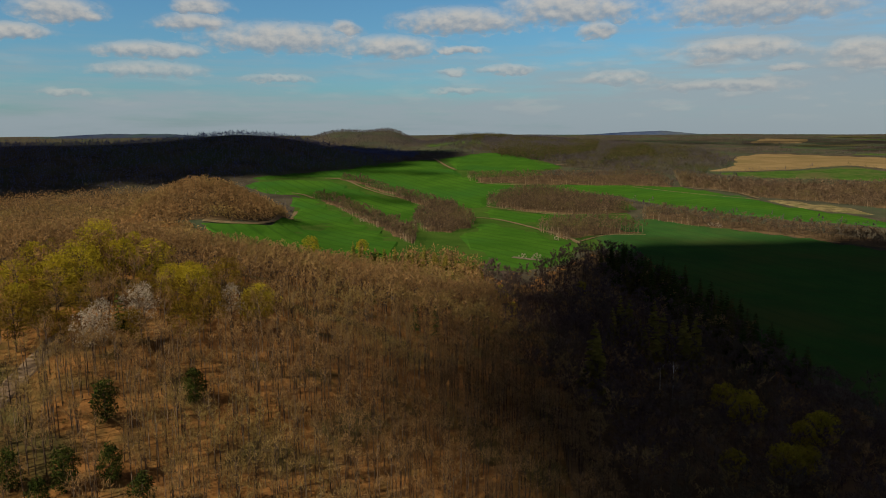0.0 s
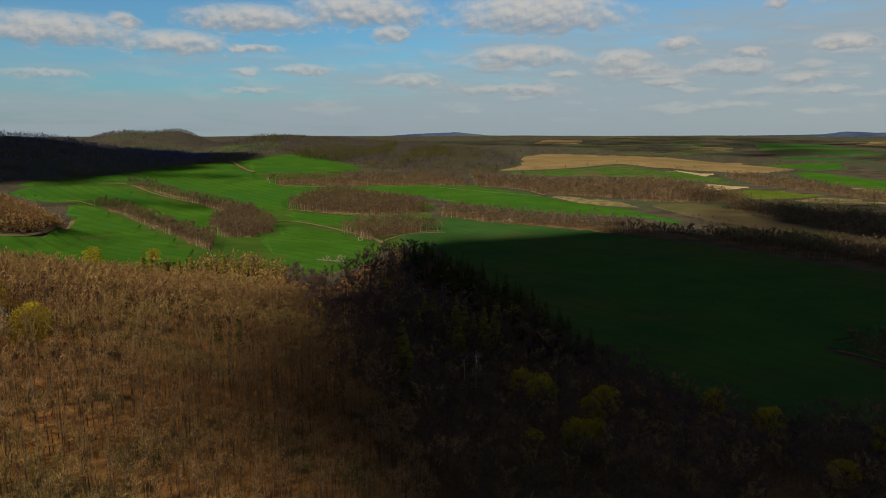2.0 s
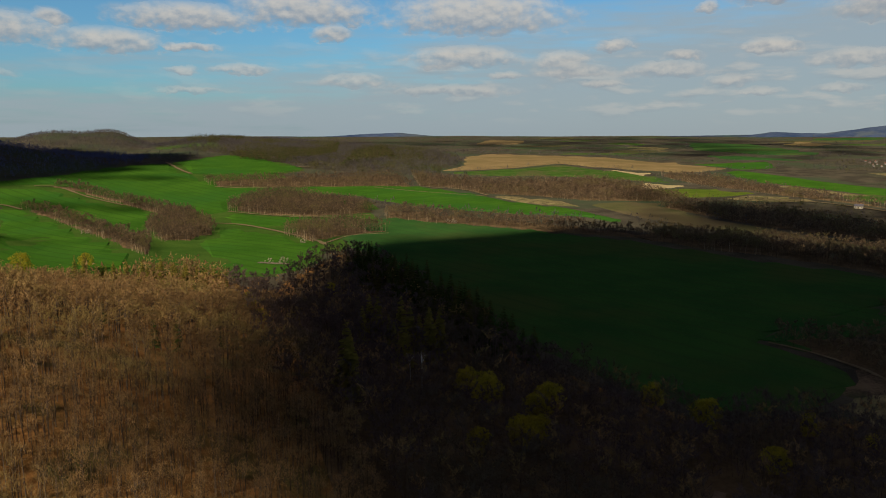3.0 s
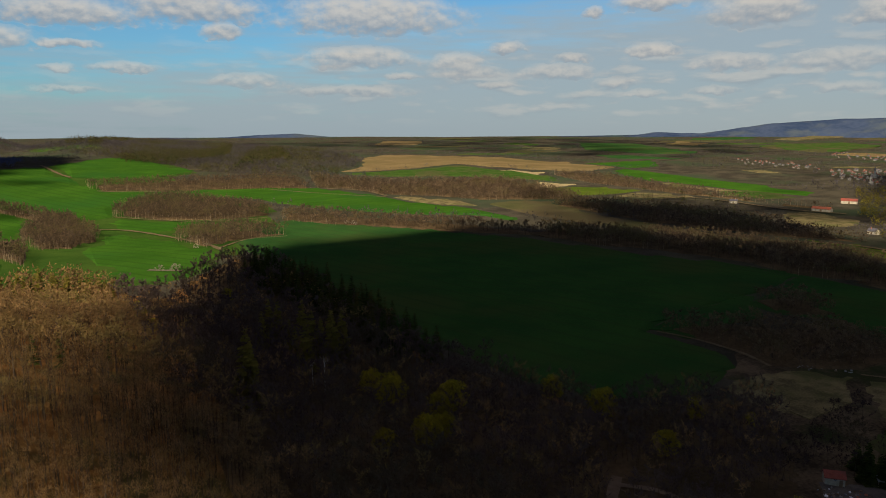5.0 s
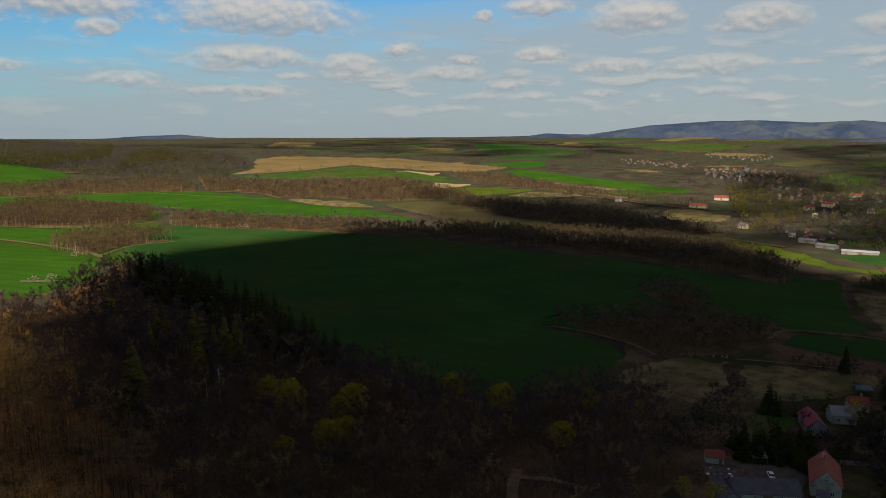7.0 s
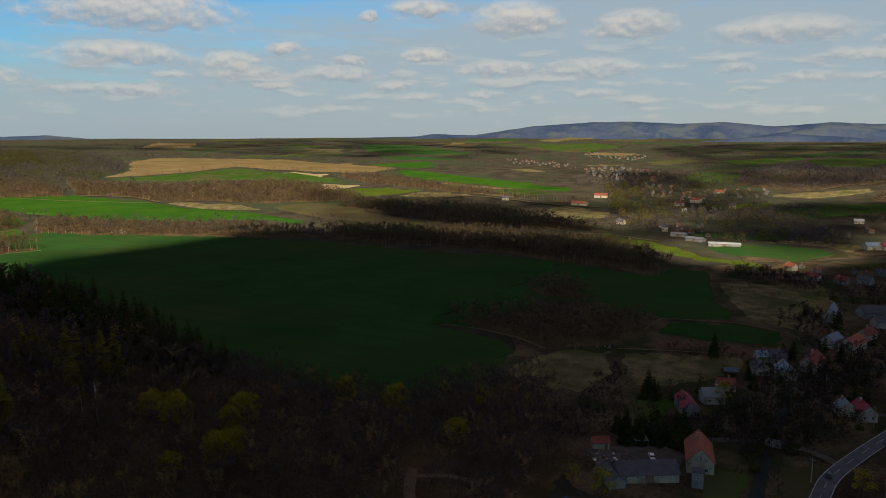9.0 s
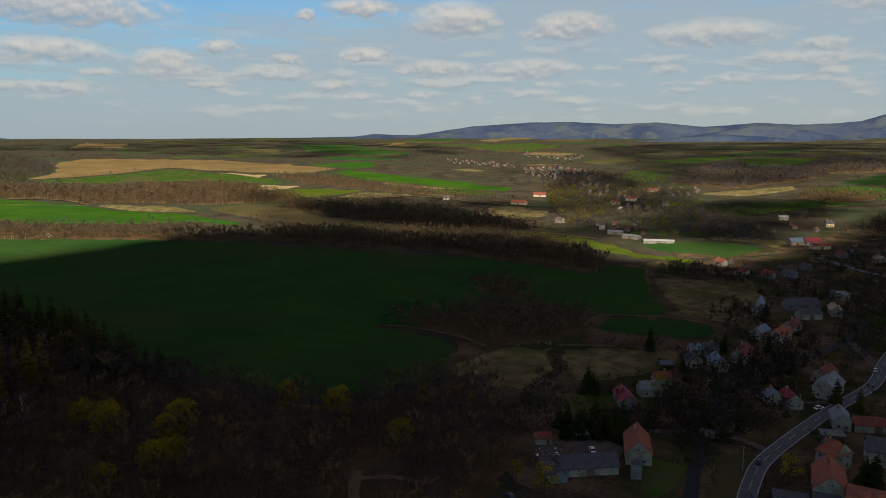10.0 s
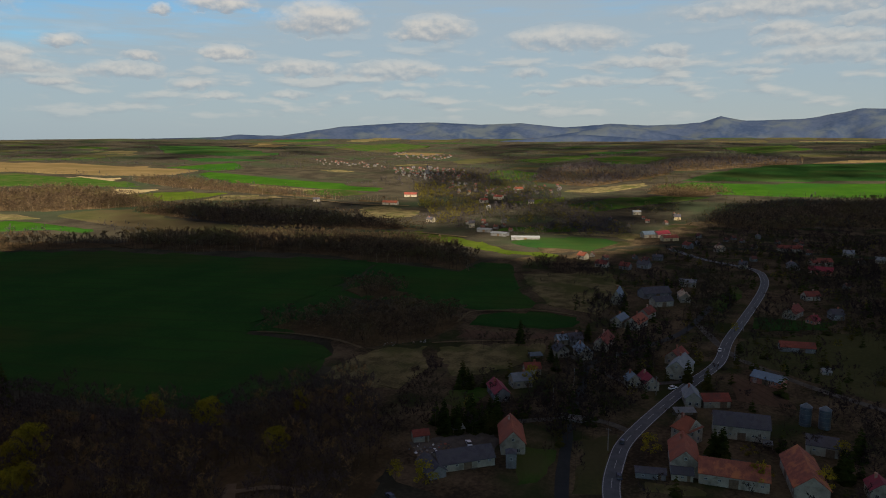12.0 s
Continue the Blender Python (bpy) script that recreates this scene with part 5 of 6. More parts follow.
E1 = [(402, 1191), (445, 1156), (475, 1057), (536, 1015), (580, 947), (635, 916), (693, 876), (736, 879), (743, 902), (782, 1073), (775, 1178), (672, 1179), (548, 1218), (481, 1278), (446, 1369)]
E2 = [(637, 761), (622, 621), (640, 550), (665, 473), (705, 404), (745, 523), (749, 573), (758, 703), (737, 783), (700, 856), (647, 838)]
E3 = [(462, 600), (486, 492), (506, 413), (522, 344), (518, 285), (532, 262), (563, 268), (615, 350), (612, 457), (565, 550), (490, 660)]
E4 = [(396, 301), (379, 265), (392, 250), (408, 249), (424, 270), (421, 293), (397, 299)]
E5 = [(283, 272), (293, 239), (288, 205), (301, 193), (319, 183), (341, 181), (366, 182), (377, 199), (369, 228), (349, 248), (321, 269), (293, 279)]
R1 = [(883, 124), (848, 60), (908, 5), (931, -61), (950, -122), (1213, -151), (1185, -74), (1115, 31), (1062, 99), (959, 129)]
R2 = [(1233, 277), (1166, 209), (1262, 144), (1297, 154), (1335, 260)]
R3 = [(1357, 534), (1287, 394), (1497, 326), (1653, 299), (1751, 397), (1828, 562), (1616, 608)]
E2B = [(931, 1207), (887, 1035), (897, 954), (896, 870), (914, 788), (922, 658), (932, 585), (927, 600), (919, 657), (950, 820), (960, 961), (992, 1089), (964, 1220)]
R4 = [(1648, 412), (1722, 249), (1957, 59), (2119, 66), (2285, 253), (2171, 363)]
stand("bare_wood", "leafless brown trees on the second hill", [far_tree(h, 26, 0.36, 0.09) for h in (12, 14, 13)], scatter(SECOND_WOOD, 7.2), BARE, 0.7, 1.1)
COPSE = [(-33, 782), (-17, 721), (9, 717), (33, 767), (35, 808), (12, 937), (-18, 916), (-32, 866)]
RIDGE = [(-1100, 860), (-640, 880), (-350, 1080), (-230, 1210), (-150, 1290), (-60, 1480), (-60, 1900), (-150, 2100), (-700, 1900), (-1250, 1400)]
dome_shapes = [far_tree(h, 30, 0.32, 0.075) for h in (12, 14, 11, 13)]
stand("bare_wood", "leafless brown trees covering a rounded hill", dome_shapes, scatter(DOME_WOOD, 4.1), BARE)
# ridge trees, stems and twigs alike, coloured with painted blue haze
stand("distant_wood", "dark dense mixed wood on the long ridge", farther + fir_far[:1], scatter(RIDGE, 12.5), [M["haze_ridge_wood"], M["haze_ridge_wood"]], 0.5, 0.8)


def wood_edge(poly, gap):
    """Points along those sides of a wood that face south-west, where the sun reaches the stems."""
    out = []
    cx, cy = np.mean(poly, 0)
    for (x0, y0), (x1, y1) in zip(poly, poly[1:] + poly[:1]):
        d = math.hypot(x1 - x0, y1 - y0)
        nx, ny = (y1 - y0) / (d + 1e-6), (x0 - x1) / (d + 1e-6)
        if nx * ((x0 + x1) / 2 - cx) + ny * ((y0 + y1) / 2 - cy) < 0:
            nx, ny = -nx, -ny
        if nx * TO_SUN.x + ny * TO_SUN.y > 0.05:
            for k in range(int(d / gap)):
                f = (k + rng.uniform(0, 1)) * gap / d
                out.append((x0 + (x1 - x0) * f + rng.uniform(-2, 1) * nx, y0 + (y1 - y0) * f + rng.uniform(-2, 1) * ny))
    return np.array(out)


edge_shapes = [bare_tree(h, 3, 16, sides=3, spread=0.15, twig_w=0.16, low=0.4, stem=0.014) for h in (12, 14, 11, 13)]
DARK_SIDE = (E2, E3, E4, E5, R1, R2, R3)
for poly, gap_, shapes, lab in ((MID1, 4.8, mid_tall, "bare wood between green fields"), (MID2, 5.0, mid_tall, "bare copse at a field corner"),
                                (COPSE, 4.8, mid_tall, "round bare copse where two hedges meet"), (HEDGE1, 4.8, mid_low, "overgrown hedge of bare trees between fields"), (HEDGE2, 4.8, mid_low, "overgrown hedge of bare trees between fields"),
                                (ROW, 5.6, mid_low, "belt of bare brown trees along the big field"), (BACK, 7.0, mid_low, "bare brown wood behind the fields"),
                                (E1, 7.0, far_shapes, "bare wood below the stubble field"), (E2, 7.0, far_shapes, "dark bare wood along the valley"), (E2B, 7.5, far_shapes, "bare wood between the valley fields"),
                                (E3, 5.6, mid_low, "dark bare wood beyond the big field"), (E4, 4.4, round_low, "dark bare copse in the field"), (E5, 4.2, round_low, "dark bare copse at the field's edge"),
                                (R1, 8.0, far_shapes, "dark bare wood behind the village"), (R2, 9.0, far_shapes, "dark bare wood behind the village"), (R3, 10.0, farther, "dark distant wood by the town"), (R4, 13.0, farther, "brown distant wood on the slope")):
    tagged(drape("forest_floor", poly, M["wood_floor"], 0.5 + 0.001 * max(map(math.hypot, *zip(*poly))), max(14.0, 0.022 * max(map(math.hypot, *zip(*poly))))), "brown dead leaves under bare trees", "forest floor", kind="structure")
    stand("bare_wood", lab, shapes, scatter(poly, gap_), [M["bark"], M["twig_far_hazed"]] if poly in (R3, R4) else [M["bark"], M["twig_copse"]], 0.6, 1.0)
    # extra stems on sun-facing edges, sunlight painted into their pale bark
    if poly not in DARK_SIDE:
        stand("wood_edge", "stems painted pale as if sunlit along the edge of the wood", edge_shapes, wood_edge(poly, 3.0 if poly in (MID1, MID2, COPSE, HEDGE1, HEDGE2) else 5.0), [M["stem"], M["twig_copse"]], 0.6, 1.1)
back = scatter(BACKTOP, 12.0)
FIR_PATCH = [[(129, 1891), (258, 2088), (421, 2349), (686, 3141), (425, 1975), (222, 1589), (138, 1645)], [(557, 2295), (734, 2565), (554, 1832), (418, 1614), (324, 1477)], [(28, 2229), (285, 4744), (400, 4358), (111, 2123)]]
BUD_PATCH = [[(646, 2290), (888, 2485), (566, 1653), (451, 1551)], [(269, 1566), (356, 1461), (431, 1333), (325, 1288), (250, 1389)]]
kind_ = np.array([0.5 * noise.noise(Vector((x * 0.006, y * 0.006, 3))) + 0.3 * noise.noise(Vector((x * 0.03, y * 0.03, 8))) for x, y in back])
for patch, plus in [(q, 0.42) for q in FIR_PATCH] + [(q, 0.16) for q in BUD_PATCH]:
    kind_ = kind_ + plus * inside(patch, back[:, 0], back[:, 1])
stand("distant_wood", "brown leafless wood on the far hill", far_shapes, back[kind_ < 0.08], [M["bark"], M["twig_far_hazed"]], 0.7, 1.1)
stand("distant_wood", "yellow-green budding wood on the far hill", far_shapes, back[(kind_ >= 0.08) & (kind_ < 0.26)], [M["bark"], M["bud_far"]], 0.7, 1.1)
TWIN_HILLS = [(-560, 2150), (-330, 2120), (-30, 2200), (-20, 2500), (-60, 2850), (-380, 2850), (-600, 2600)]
stand("distant_wood", "grey-brown leafless wood on the twin hills", farther, scatter(TWIN_HILLS, 13.0), [M["twig_far_hazed"], M["twig_far_hazed"]], 0.45, 0.75)
stand("fir_wood", "dark green distant fir wood", fir_far, back[kind_ >= 0.26], FIR, 0.8, 1.2)
for patch in FIR_PATCH:
    stand("fir_wood", "dark green distant fir wood", fir_far, scatter(patch, 15.0), FIR, 0.9, 1.4)

# ---- the village ----
FOOTPRINTS = []


def gable_wall(L, W, h, rise):
    """Outer walls of a gabled house, 30 cm thick at the plinth, closed by the gables."""
    bm = bmesh.new()
    pts = [(-L / 2, -W / 2, -1.0), (L / 2, -W / 2, -1.0), (L / 2, W / 2, -1.0), (-L / 2, W / 2, -1.0), (-L / 2, -W / 2, h), (L / 2, -W / 2, h), (L / 2, W / 2, h), (-L / 2, W / 2, h), (-L / 2, 0, h + rise), (L / 2, 0, h + rise)]
    v = [bm.verts.new(p) for p in pts]
    for f in ((0, 1, 5, 4), (2, 3, 7, 6), (1, 2, 6, 9, 5), (3, 0, 4, 8, 7), (3, 2, 1, 0)):
        bm.faces.new([v[i] for i in f])
    return bm


def gable_roof(L, W, h, rise, eave=0.45, thick=0.22, hip=0.0):
    """Two roof slopes with overhang and thickness, hipped at the ends where hip is given."""
    bm = bmesh.new()
    k = rise / (W / 2)
    e = W / 2 + eave
    z0 = h - k * eave + 0.08
    a = L / 2 + eave * 0.8
    for dz in (0.0, thick):
        for x, y, z in ((-a, -e, z0), (a, -e, z0), (a, e, z0), (-a, e, z0), (-a + hip, 0, h + rise + 0.08), (a - hip, 0, h + rise + 0.08)):
            bm.verts.new((x, y, z + dz))
    bm.verts.ensure_lookup_table()
    v = bm.verts
    for o, flip in ((0, True), (6, False)):
        fs = [(0, 1, 5, 4), (2, 3, 4, 5)] + ([(1, 2, 5), (3, 0, 4)] if hip else [])
        for f in fs:
            q = [v[o + i] for i in f]
            bm.faces.new(q[::-1] if flip else q)
    rim = [(0, 1), (2, 3)] + ([(1, 2), (3, 0)] if hip else [(1, 5), (5, 2), (3, 4), (4, 0)])
    for i, j in rim:
        bm.faces.new([v[i], v[j], v[6 + j], v[6 + i]])
    if not hip:
        bmesh.ops.recalc_face_normals(bm, faces=bm.faces[:])
    return bm


PANE, SASH = {}, {}


def window(parent, x, y, z, facing, w_, h_):
    """A window set into a wall: a frame and a dark pane. facing: 0 front, 1 right, 2 back, 3 left."""
    key = (round(w_, 2), round(h_, 2))
    if key not in SASH:
        bm = bmesh.new()
        t = 0.09
        for x0, z0, x1, z1 in ((-w_ / 2, -h_ / 2, w_ / 2, -h_ / 2 + t), (-w_ / 2, h_ / 2 - t, w_ / 2, h_ / 2), (-w_ / 2, -h_ / 2 + t, -w_ / 2 + t, h_ / 2 - t), (w_ / 2 - t, -h_ / 2 + t, w_ / 2, h_ / 2 - t), (-t / 2, -h_ / 2 + t, t / 2, h_ / 2 - t)):
            box(bm, x0, -0.06, z0, x1, 0.03, z1)
        SASH[key] = bpy.data.meshes.new("window")
        bm.to_mesh(SASH[key])
        bm.free()
        SASH[key].materials.append(M["frame"])
        bm = box(bmesh.new(), -w_ / 2 + t, -0.03, -h_ / 2 + t, w_ / 2 - t, 0.02, h_ / 2 - t)
        PANE[key] = bpy.data.meshes.new("pane")
        bm.to_mesh(PANE[key])
        bm.free()
        PANE[key].materials.append(M["glass"])
    ob = part_mesh("window", SASH[key], parent)
    ob.matrix_basis = pose(x, y, z, 0, 0, 90 * facing)
    part_mesh("pane", PANE[key], ob)
    return ob


def building(kind, x, y, turn, L, W, h, rise, roof, wall, hip=0.0):
    """A house, barn or shed with walls, roof, chimney, door and windows, on a plinth in the ground."""
    near = math.hypot(x, y) < 520
    words = {"house": "village house", "barn": "long farm barn", "shed": "small outbuilding"}[kind]
    surf = {"cream": "pale plaster", "grey": "grey plaster", "tan": "ochre plaster", "brick": "red brick"}[wall]
    top = {"red": "red tiled", "orange": "orange tiled", "crimson": "dark red sheet", "rust": "weathered rust-red tiled", "slate": "dark grey", "grey": "light grey", "blue": "blue-grey", "tan": "tan tiled", "white": "white flat"}[roof]
    ob = tagged(new({"house": "house", "barn": "barn", "shed": "shed"}[kind]), f"{surf} {words} with a {top} roof", kind, "buildings of the village")
    ob.matrix_basis = pose(x, y, height(x, y) + 0.2, 0, 0, turn)
    FOOTPRINTS.append((x, y, math.hypot(L, W) / 2 + 2.5))
    part("wall", gable_wall(L, W, h, rise), WALL[wall], ob)
    part("roof", gable_roof(L, W, h, rise, hip=hip), ROOF[roof], ob)
    if kind == "house":
        cx = L * 0.2
        bm = box(bmesh.new(), cx - 0.4, 0.5, h + rise * 0.5, cx + 0.4, 1.2, h + rise + 1.0)
        box(bm, cx - 0.5, 0.4, h + rise + 1.0, cx + 0.5, 1.3, h + rise + 1.15)
        part("chimney", bm, WALL["brick"], ob)
    ww, wh = (1.15, 1.35) if kind == "house" else (0.9, 0.7)
    floors = [z for z in ((1.5, 4.2) if kind == "house" else (1.9, 4.6)) if z + wh / 2 < h - 0.15] or [h * 0.55]
    n = max(1, int(L / (3.0 if kind == "house" else 3.8)))
    if not near:
        n = min(n, 3)
    for z in floors:
        for i in range(n):
            u = (i + 0.5) / n * L - L / 2
            if z == floors[0] and i == n // 2 and kind != "shed":
                continue
            for s, f in ((-1, 0), (1, 2)):
                window(ob, u, s * W / 2, z, f, ww, wh)
        if kind == "house" and near:
            for u in (-W * 0.22, W * 0.22):
                window(ob, L / 2, u, z, 1, ww, wh)
                window(ob, -L / 2, u, z, 3, ww, wh)
    if kind == "house" and near and rise > 2.6:
        window(ob, L / 2, 0, h + rise * 0.3, 1, 0.9, 1.0)
        window(ob, -L / 2, 0, h + rise * 0.3, 3, 0.9, 1.0)
    dw, dh = (1.1, 2.05) if kind == "house" else (2.8, min(2.8, h - 0.3)) if kind == "barn" else (1.0, 1.95)
    u = ((n // 2) + 0.5) / n * L - L / 2 if kind != "shed" else L * 0.3
    for s in (-1, 1):
        bm = box(bmesh.new(), u - dw / 2, s * W / 2 - 0.07, -0.2, u + dw / 2, s * W / 2 + 0.07, dh)
        part("door", bm, M["door"], ob)
    return ob


building("shed", 207.5, 122.9, -45, 5.7, 4, 2.5, 1.4, "red", "cream")
building("barn", 198.5, 100.8, -43, 19.2, 8.8, 2.7, 2.8, "slate", "cream")
building("shed", 188.0, 107.2, 54, 10.9, 5.6, 2.2, 2.0, "slate", "grey")
building("house", 219.8, 92.4, 27, 16.0, 8.4, 4.2, 4.2, "orange", "cream")
building("house", 261.7, 116.3, 40, 13.3, 6.4, 3.4, 2.5, "crimson", "grey")
building("house", 278.3, 113.0, -46, 8.8, 6.4, 3.4, 2.5, "grey", "cream")
building("house", 296.3, 114.8, -54, 7.3, 5.6, 2.9, 2.1, "red", "cream")
building("house", 347.7, 118.4, -49, 5.4, 5.6, 2.9, 2.1, "blue", "cream")
building("house", 351.0, 112.2, -44, 7.4, 6.4, 3.4, 2.5, "slate", "grey")
building("house", 328.0, 112.0, 48, 7.0, 6.4, 3.4, 2.9, "slate", "cream")
building("house", 332.3, 101.7, 34, 11.5, 6.8, 3.4, 2.9, "blue", "cream")
building("house", 353.5, 97.1, 2, 16.0, 6.8, 3.8, 3.3, "red", "cream")
building("house", 399.5, 100.9, -6, 12.4, 6.4, 3.8, 2.5, "blue", "cream")
building("house", 399.8, 91.3, -7, 15.3, 8, 3.8, 3.3, "orange", "cream")
building("house", 423.7, 90.7, -10, 12.1, 6.4, 3.4, 2.9, "red", "cream")
building("house", 453.7, 116.3, 7, 16.0, 7.2, 2.9, 6.3, "blue", "cream")
building("barn", 479.9, 98.3, -48, 19.9, 9.6, 3.4, 3.3, "slate", "grey")
building("barn", 458.3, 89.2, -49, 12.8, 8, 3.4, 2.5, "slate", "cream")
building("house", 477.8, 78.6, 19, 13.2, 6.4, 3.8, 2.5, "tan", "cream")
building("house", 523.2, 83.9, -85, 11.2, 6.4, 3.4, 1.6, "grey", "cream")
building("house", 302.7, 69.7, 35, 5.3, 6, 3.4, 2.5, "blue", "cream")
building("house", 304.1, 63.3, 34, 9.8, 6.4, 3.4, 2.9, "crimson", "cream")
building("house", 328.1, 53.9, -3, 15.8, 8.8, 4.6, 3.8, "grey", "cream")
building("house", 346.7, 59.0, -12, 11.0, 7.2, 3.8, 2.9, "red", "cream")
building("house", 293.9, 43.3, 18, 10.9, 6, 3.8, 2.5, "grey", "cream")
building("house", 254.0, 38.3, 65, 7.0, 8.8, 5.5, 3.7, "orange", "cream", hip=3.0)
building("house", 232.6, 35.7, 14, 16.0, 8.8, 5, 3.8, "orange", "cream")
building("shed", 219.7, 43.7, -73, 9.3, 4, 2, 1.0, "slate", "grey")
building("shed", 223.8, 34.6, -75, 6.6, 4.8, 2.2, 1.3, "slate", "cream")
building("barn", 295.7, 34.6, -61, 10.9, 6.4, 2.9, 2.1, "red", "cream")
building("barn", 268.9, 21.8, -79, 19.1, 9.6, 5, 3.4, "slate", "cream")
building("barn", 228.5, 19.7, -81, 20.6, 8.8, 3.7, 3.4, "rust", "cream")
building("barn", 238.6, -0.1, 13, 23.0, 10, 3.7, 3.9, "rust", "cream")
building("barn", 267.8, -4.8, -87, 9.8, 8.8, 3.4, 2.1, "slate", "cream")
building("barn", 334.0, 16.8, 70, 13.1, 7.2, 3, 2.0, "blue", "brick")
building("barn", 392.8, 8.0, -76, 16.4, 6.4, 2.9, 2.1, "red", "grey")
building("shed", 360.2, -5.6, -75, 3.6, 4, 1.8, 1.1, "grey", "cream")
building("house", 465.4, 13.0, -17, 14.8, 7.2, 3.4, 3.3, "red", "cream")
building("house", 453.5, 1.8, -37, 5.6, 5.6, 2.5, 2.5, "crimson", "brick")
building("house", 517.0, 4.7, -54, 10.0, 6.4, 3, 2.5, "red", "cream")
building("barn", 611.8, 0.0, 84, 16.8, 8, 3.4, 2.5, "crimson", "brick")
building("barn", 652.7, 1.0, -53, 18.4, 7.2, 3.4, 2.5, "red", "cream")
building("barn", 725.6, 27.2, -81, 21.0, 7.2, 3, 2.5, "red", "cream")
building("house", 716.1, -20.6, -84, 8.4, 7.2, 3.4, 2.5, "grey", "cream")
building("barn", 762.8, 151.6, -35, 17.4, 8.8, 3.8, 2.9, "crimson", "cream")
building("barn", 741.7, 139.3, -50, 16.5, 8, 3.4, 2.5, "red", "tan")
building("barn", 754.5, 163.7, -47, 14.0, 8.8, 3.8, 2.9, "blue", "cream")
building("house", 602.3, 186.8, 65, 8.1, 6.4, 3.4, 2.5, "orange", "cream")
building("house", 572.4, 160.9, 81, 10.1, 6.4, 3, 2.5, "red", "cream")
building("house", 569.7, 140.7, 77, 8.6, 6.4, 3, 2.5, "red", "grey")
building("house", 581.3, 128.5, 80, 9.7, 7.2, 3.4, 2.5, "slate", "grey")
building("house", 691.9, 84.3, 55, 8.0, 6.4, 3.4, 2.5, "tan", "cream")
building("house", 701.2, 114.1, 56, 8.5, 6.4, 3.4, 2.5, "red", "grey")
building("house", 743.6, 366.9, -66, 6.7, 7.2, 5, 2.6, "slate", "cream")
building("barn", 718.6, 338.2, -81, 16.0, 8, 2.8, 1.2, "grey", "grey")
building("barn", 701.2, 311.5, 88, 17.9, 9.6, 2.8, 1.2, "grey", "grey")
building("barn", 688.3, 276.5, -66, 29.6, 8.8, 2.6, 1.0, "white", "grey")
building("barn", 1010.8, 612.8, -64, 20.9, 9.6, 3.8, 2.9, "red", "cream")
building("barn", 909.0, 587.7, -81, 24.6, 8, 3.4, 2.5, "orange", "cream")
building("house", 763.7, 434.0, 81, 10.0, 6.4, 3.4, 2.5, "slate", "cream")
building("house", 908.8, 163.1, -63, 8.4, 7.2, 3.8, 2.9, "slate", "tan")
building("house", 941.4, 220.5, -64, 10.4, 7.2, 3.4, 1.6, "white", "cream")
building("house", 988.4, 467.3, -27, 13.2, 7.2, 4.2, 2.5, "red", "cream")
building("house", 1043.8, 466.8, 86, 15.5, 7.2, 4.2, 2.5, "red", "cream")
building("house", 1177.2, 487.8, -39, 16.0, 8, 4.2, 2.5, "orange", "cream")
building("house", 1009.1, 397.0, -63, 8.6, 6.4, 3.4, 2.5, "slate", "cream")
building("house", 903.1, 419.0, -69, 5.1, 6.4, 4.2, 2.5, "white", "cream")
building("house", 884.1, 710.8, -55, 10.6, 7.2, 3.4, 2.5, "slate", "cream")
building("house", 239.8, -20.6, 12, 6.8, 6.4, 3.4, 2.5, "crimson", "cream")
building("house", 626.2, 20.1, 21, 10.3, 7.2, 3.4, 2.5, "slate", "grey")
building("house", 471.3, -9.8, -64, 6.6, 7.2, 3.4, 2.5, "slate", "grey")
building("house", 612.9, 55.8, 85, 5.8, 7.2, 3.4, 2.5, "slate", "cream")
building("house", 693.0, -43.3, -86, 6.6, 6.4, 3, 2.0, "grey", "cream")

# the small town up the valley, with its church
town = [tagged(new("house"), f"distant pale town house with a {c} roof", "house", "houses of the distant town") for c in ("red", "orange", "grey", "red")]
for ob, roof, dims in zip(town, ("old_red", "old_red", "slate", "old_red"), ((8, 6.5, 3.6, 3.0), (7, 6, 3.2, 2.8), (11, 7, 4.2, 2.4), (7, 6, 3.2, 2.6))):
    L, W, h, rise = dims
    part("wall", gable_wall(L, W, h, rise), WALL["stone"], ob)
    part("roof", gable_roof(L, W, h, rise), ROOF[roof], ob)
    bm = box(bmesh.new(), 1.2, 0.4, h + rise * 0.5, 2.0, 1.1, h + rise + 1.0)
    part("chimney", bm, WALL["brick"], ob)
    for i in range(3):
        for s_, f_ in ((-1, 0), (1, 2)):
            window(ob, (i - 1) * L * 0.3, s_ * W / 2, h * 0.55, f_, 1.4, 1.6)
spots = np.concatenate([scatter([(1466, 948), (1569, 895), (1479, 737), (1331, 663), (1284, 732), (1334, 847)], 19), scatter([(1686, 1351), (1609, 1077), (1447, 936), (1521, 1219)], 34), scatter([(2289, 1453), (2162, 1143), (1881, 1014), (1999, 1292)], 40), scatter([(1264, 695), (1258, 614), (1087, 520), (1064, 563)], 24), scatter([(1189, 569), (1299, 454), (1185, 403), (1056, 495)], 22), scatter([(768, 386), (803, 341), (733, 312), (720, 359)], 17), scatter([(624, 203), (624, 114), (600, 109), (601, 195)], 17), scatter([(863, 248), (992, 169), (883, 143), (795, 215)], 30), scatter([(780, 120), (811, 19), (733, 17), (704, 108)], 24),
    scatter([(560, -20), (700, -40), (760, 60), (600, 60)], 42), scatter([(640, 60), (820, 150), (800, 210), (650, 110)], 46)])
j = 0
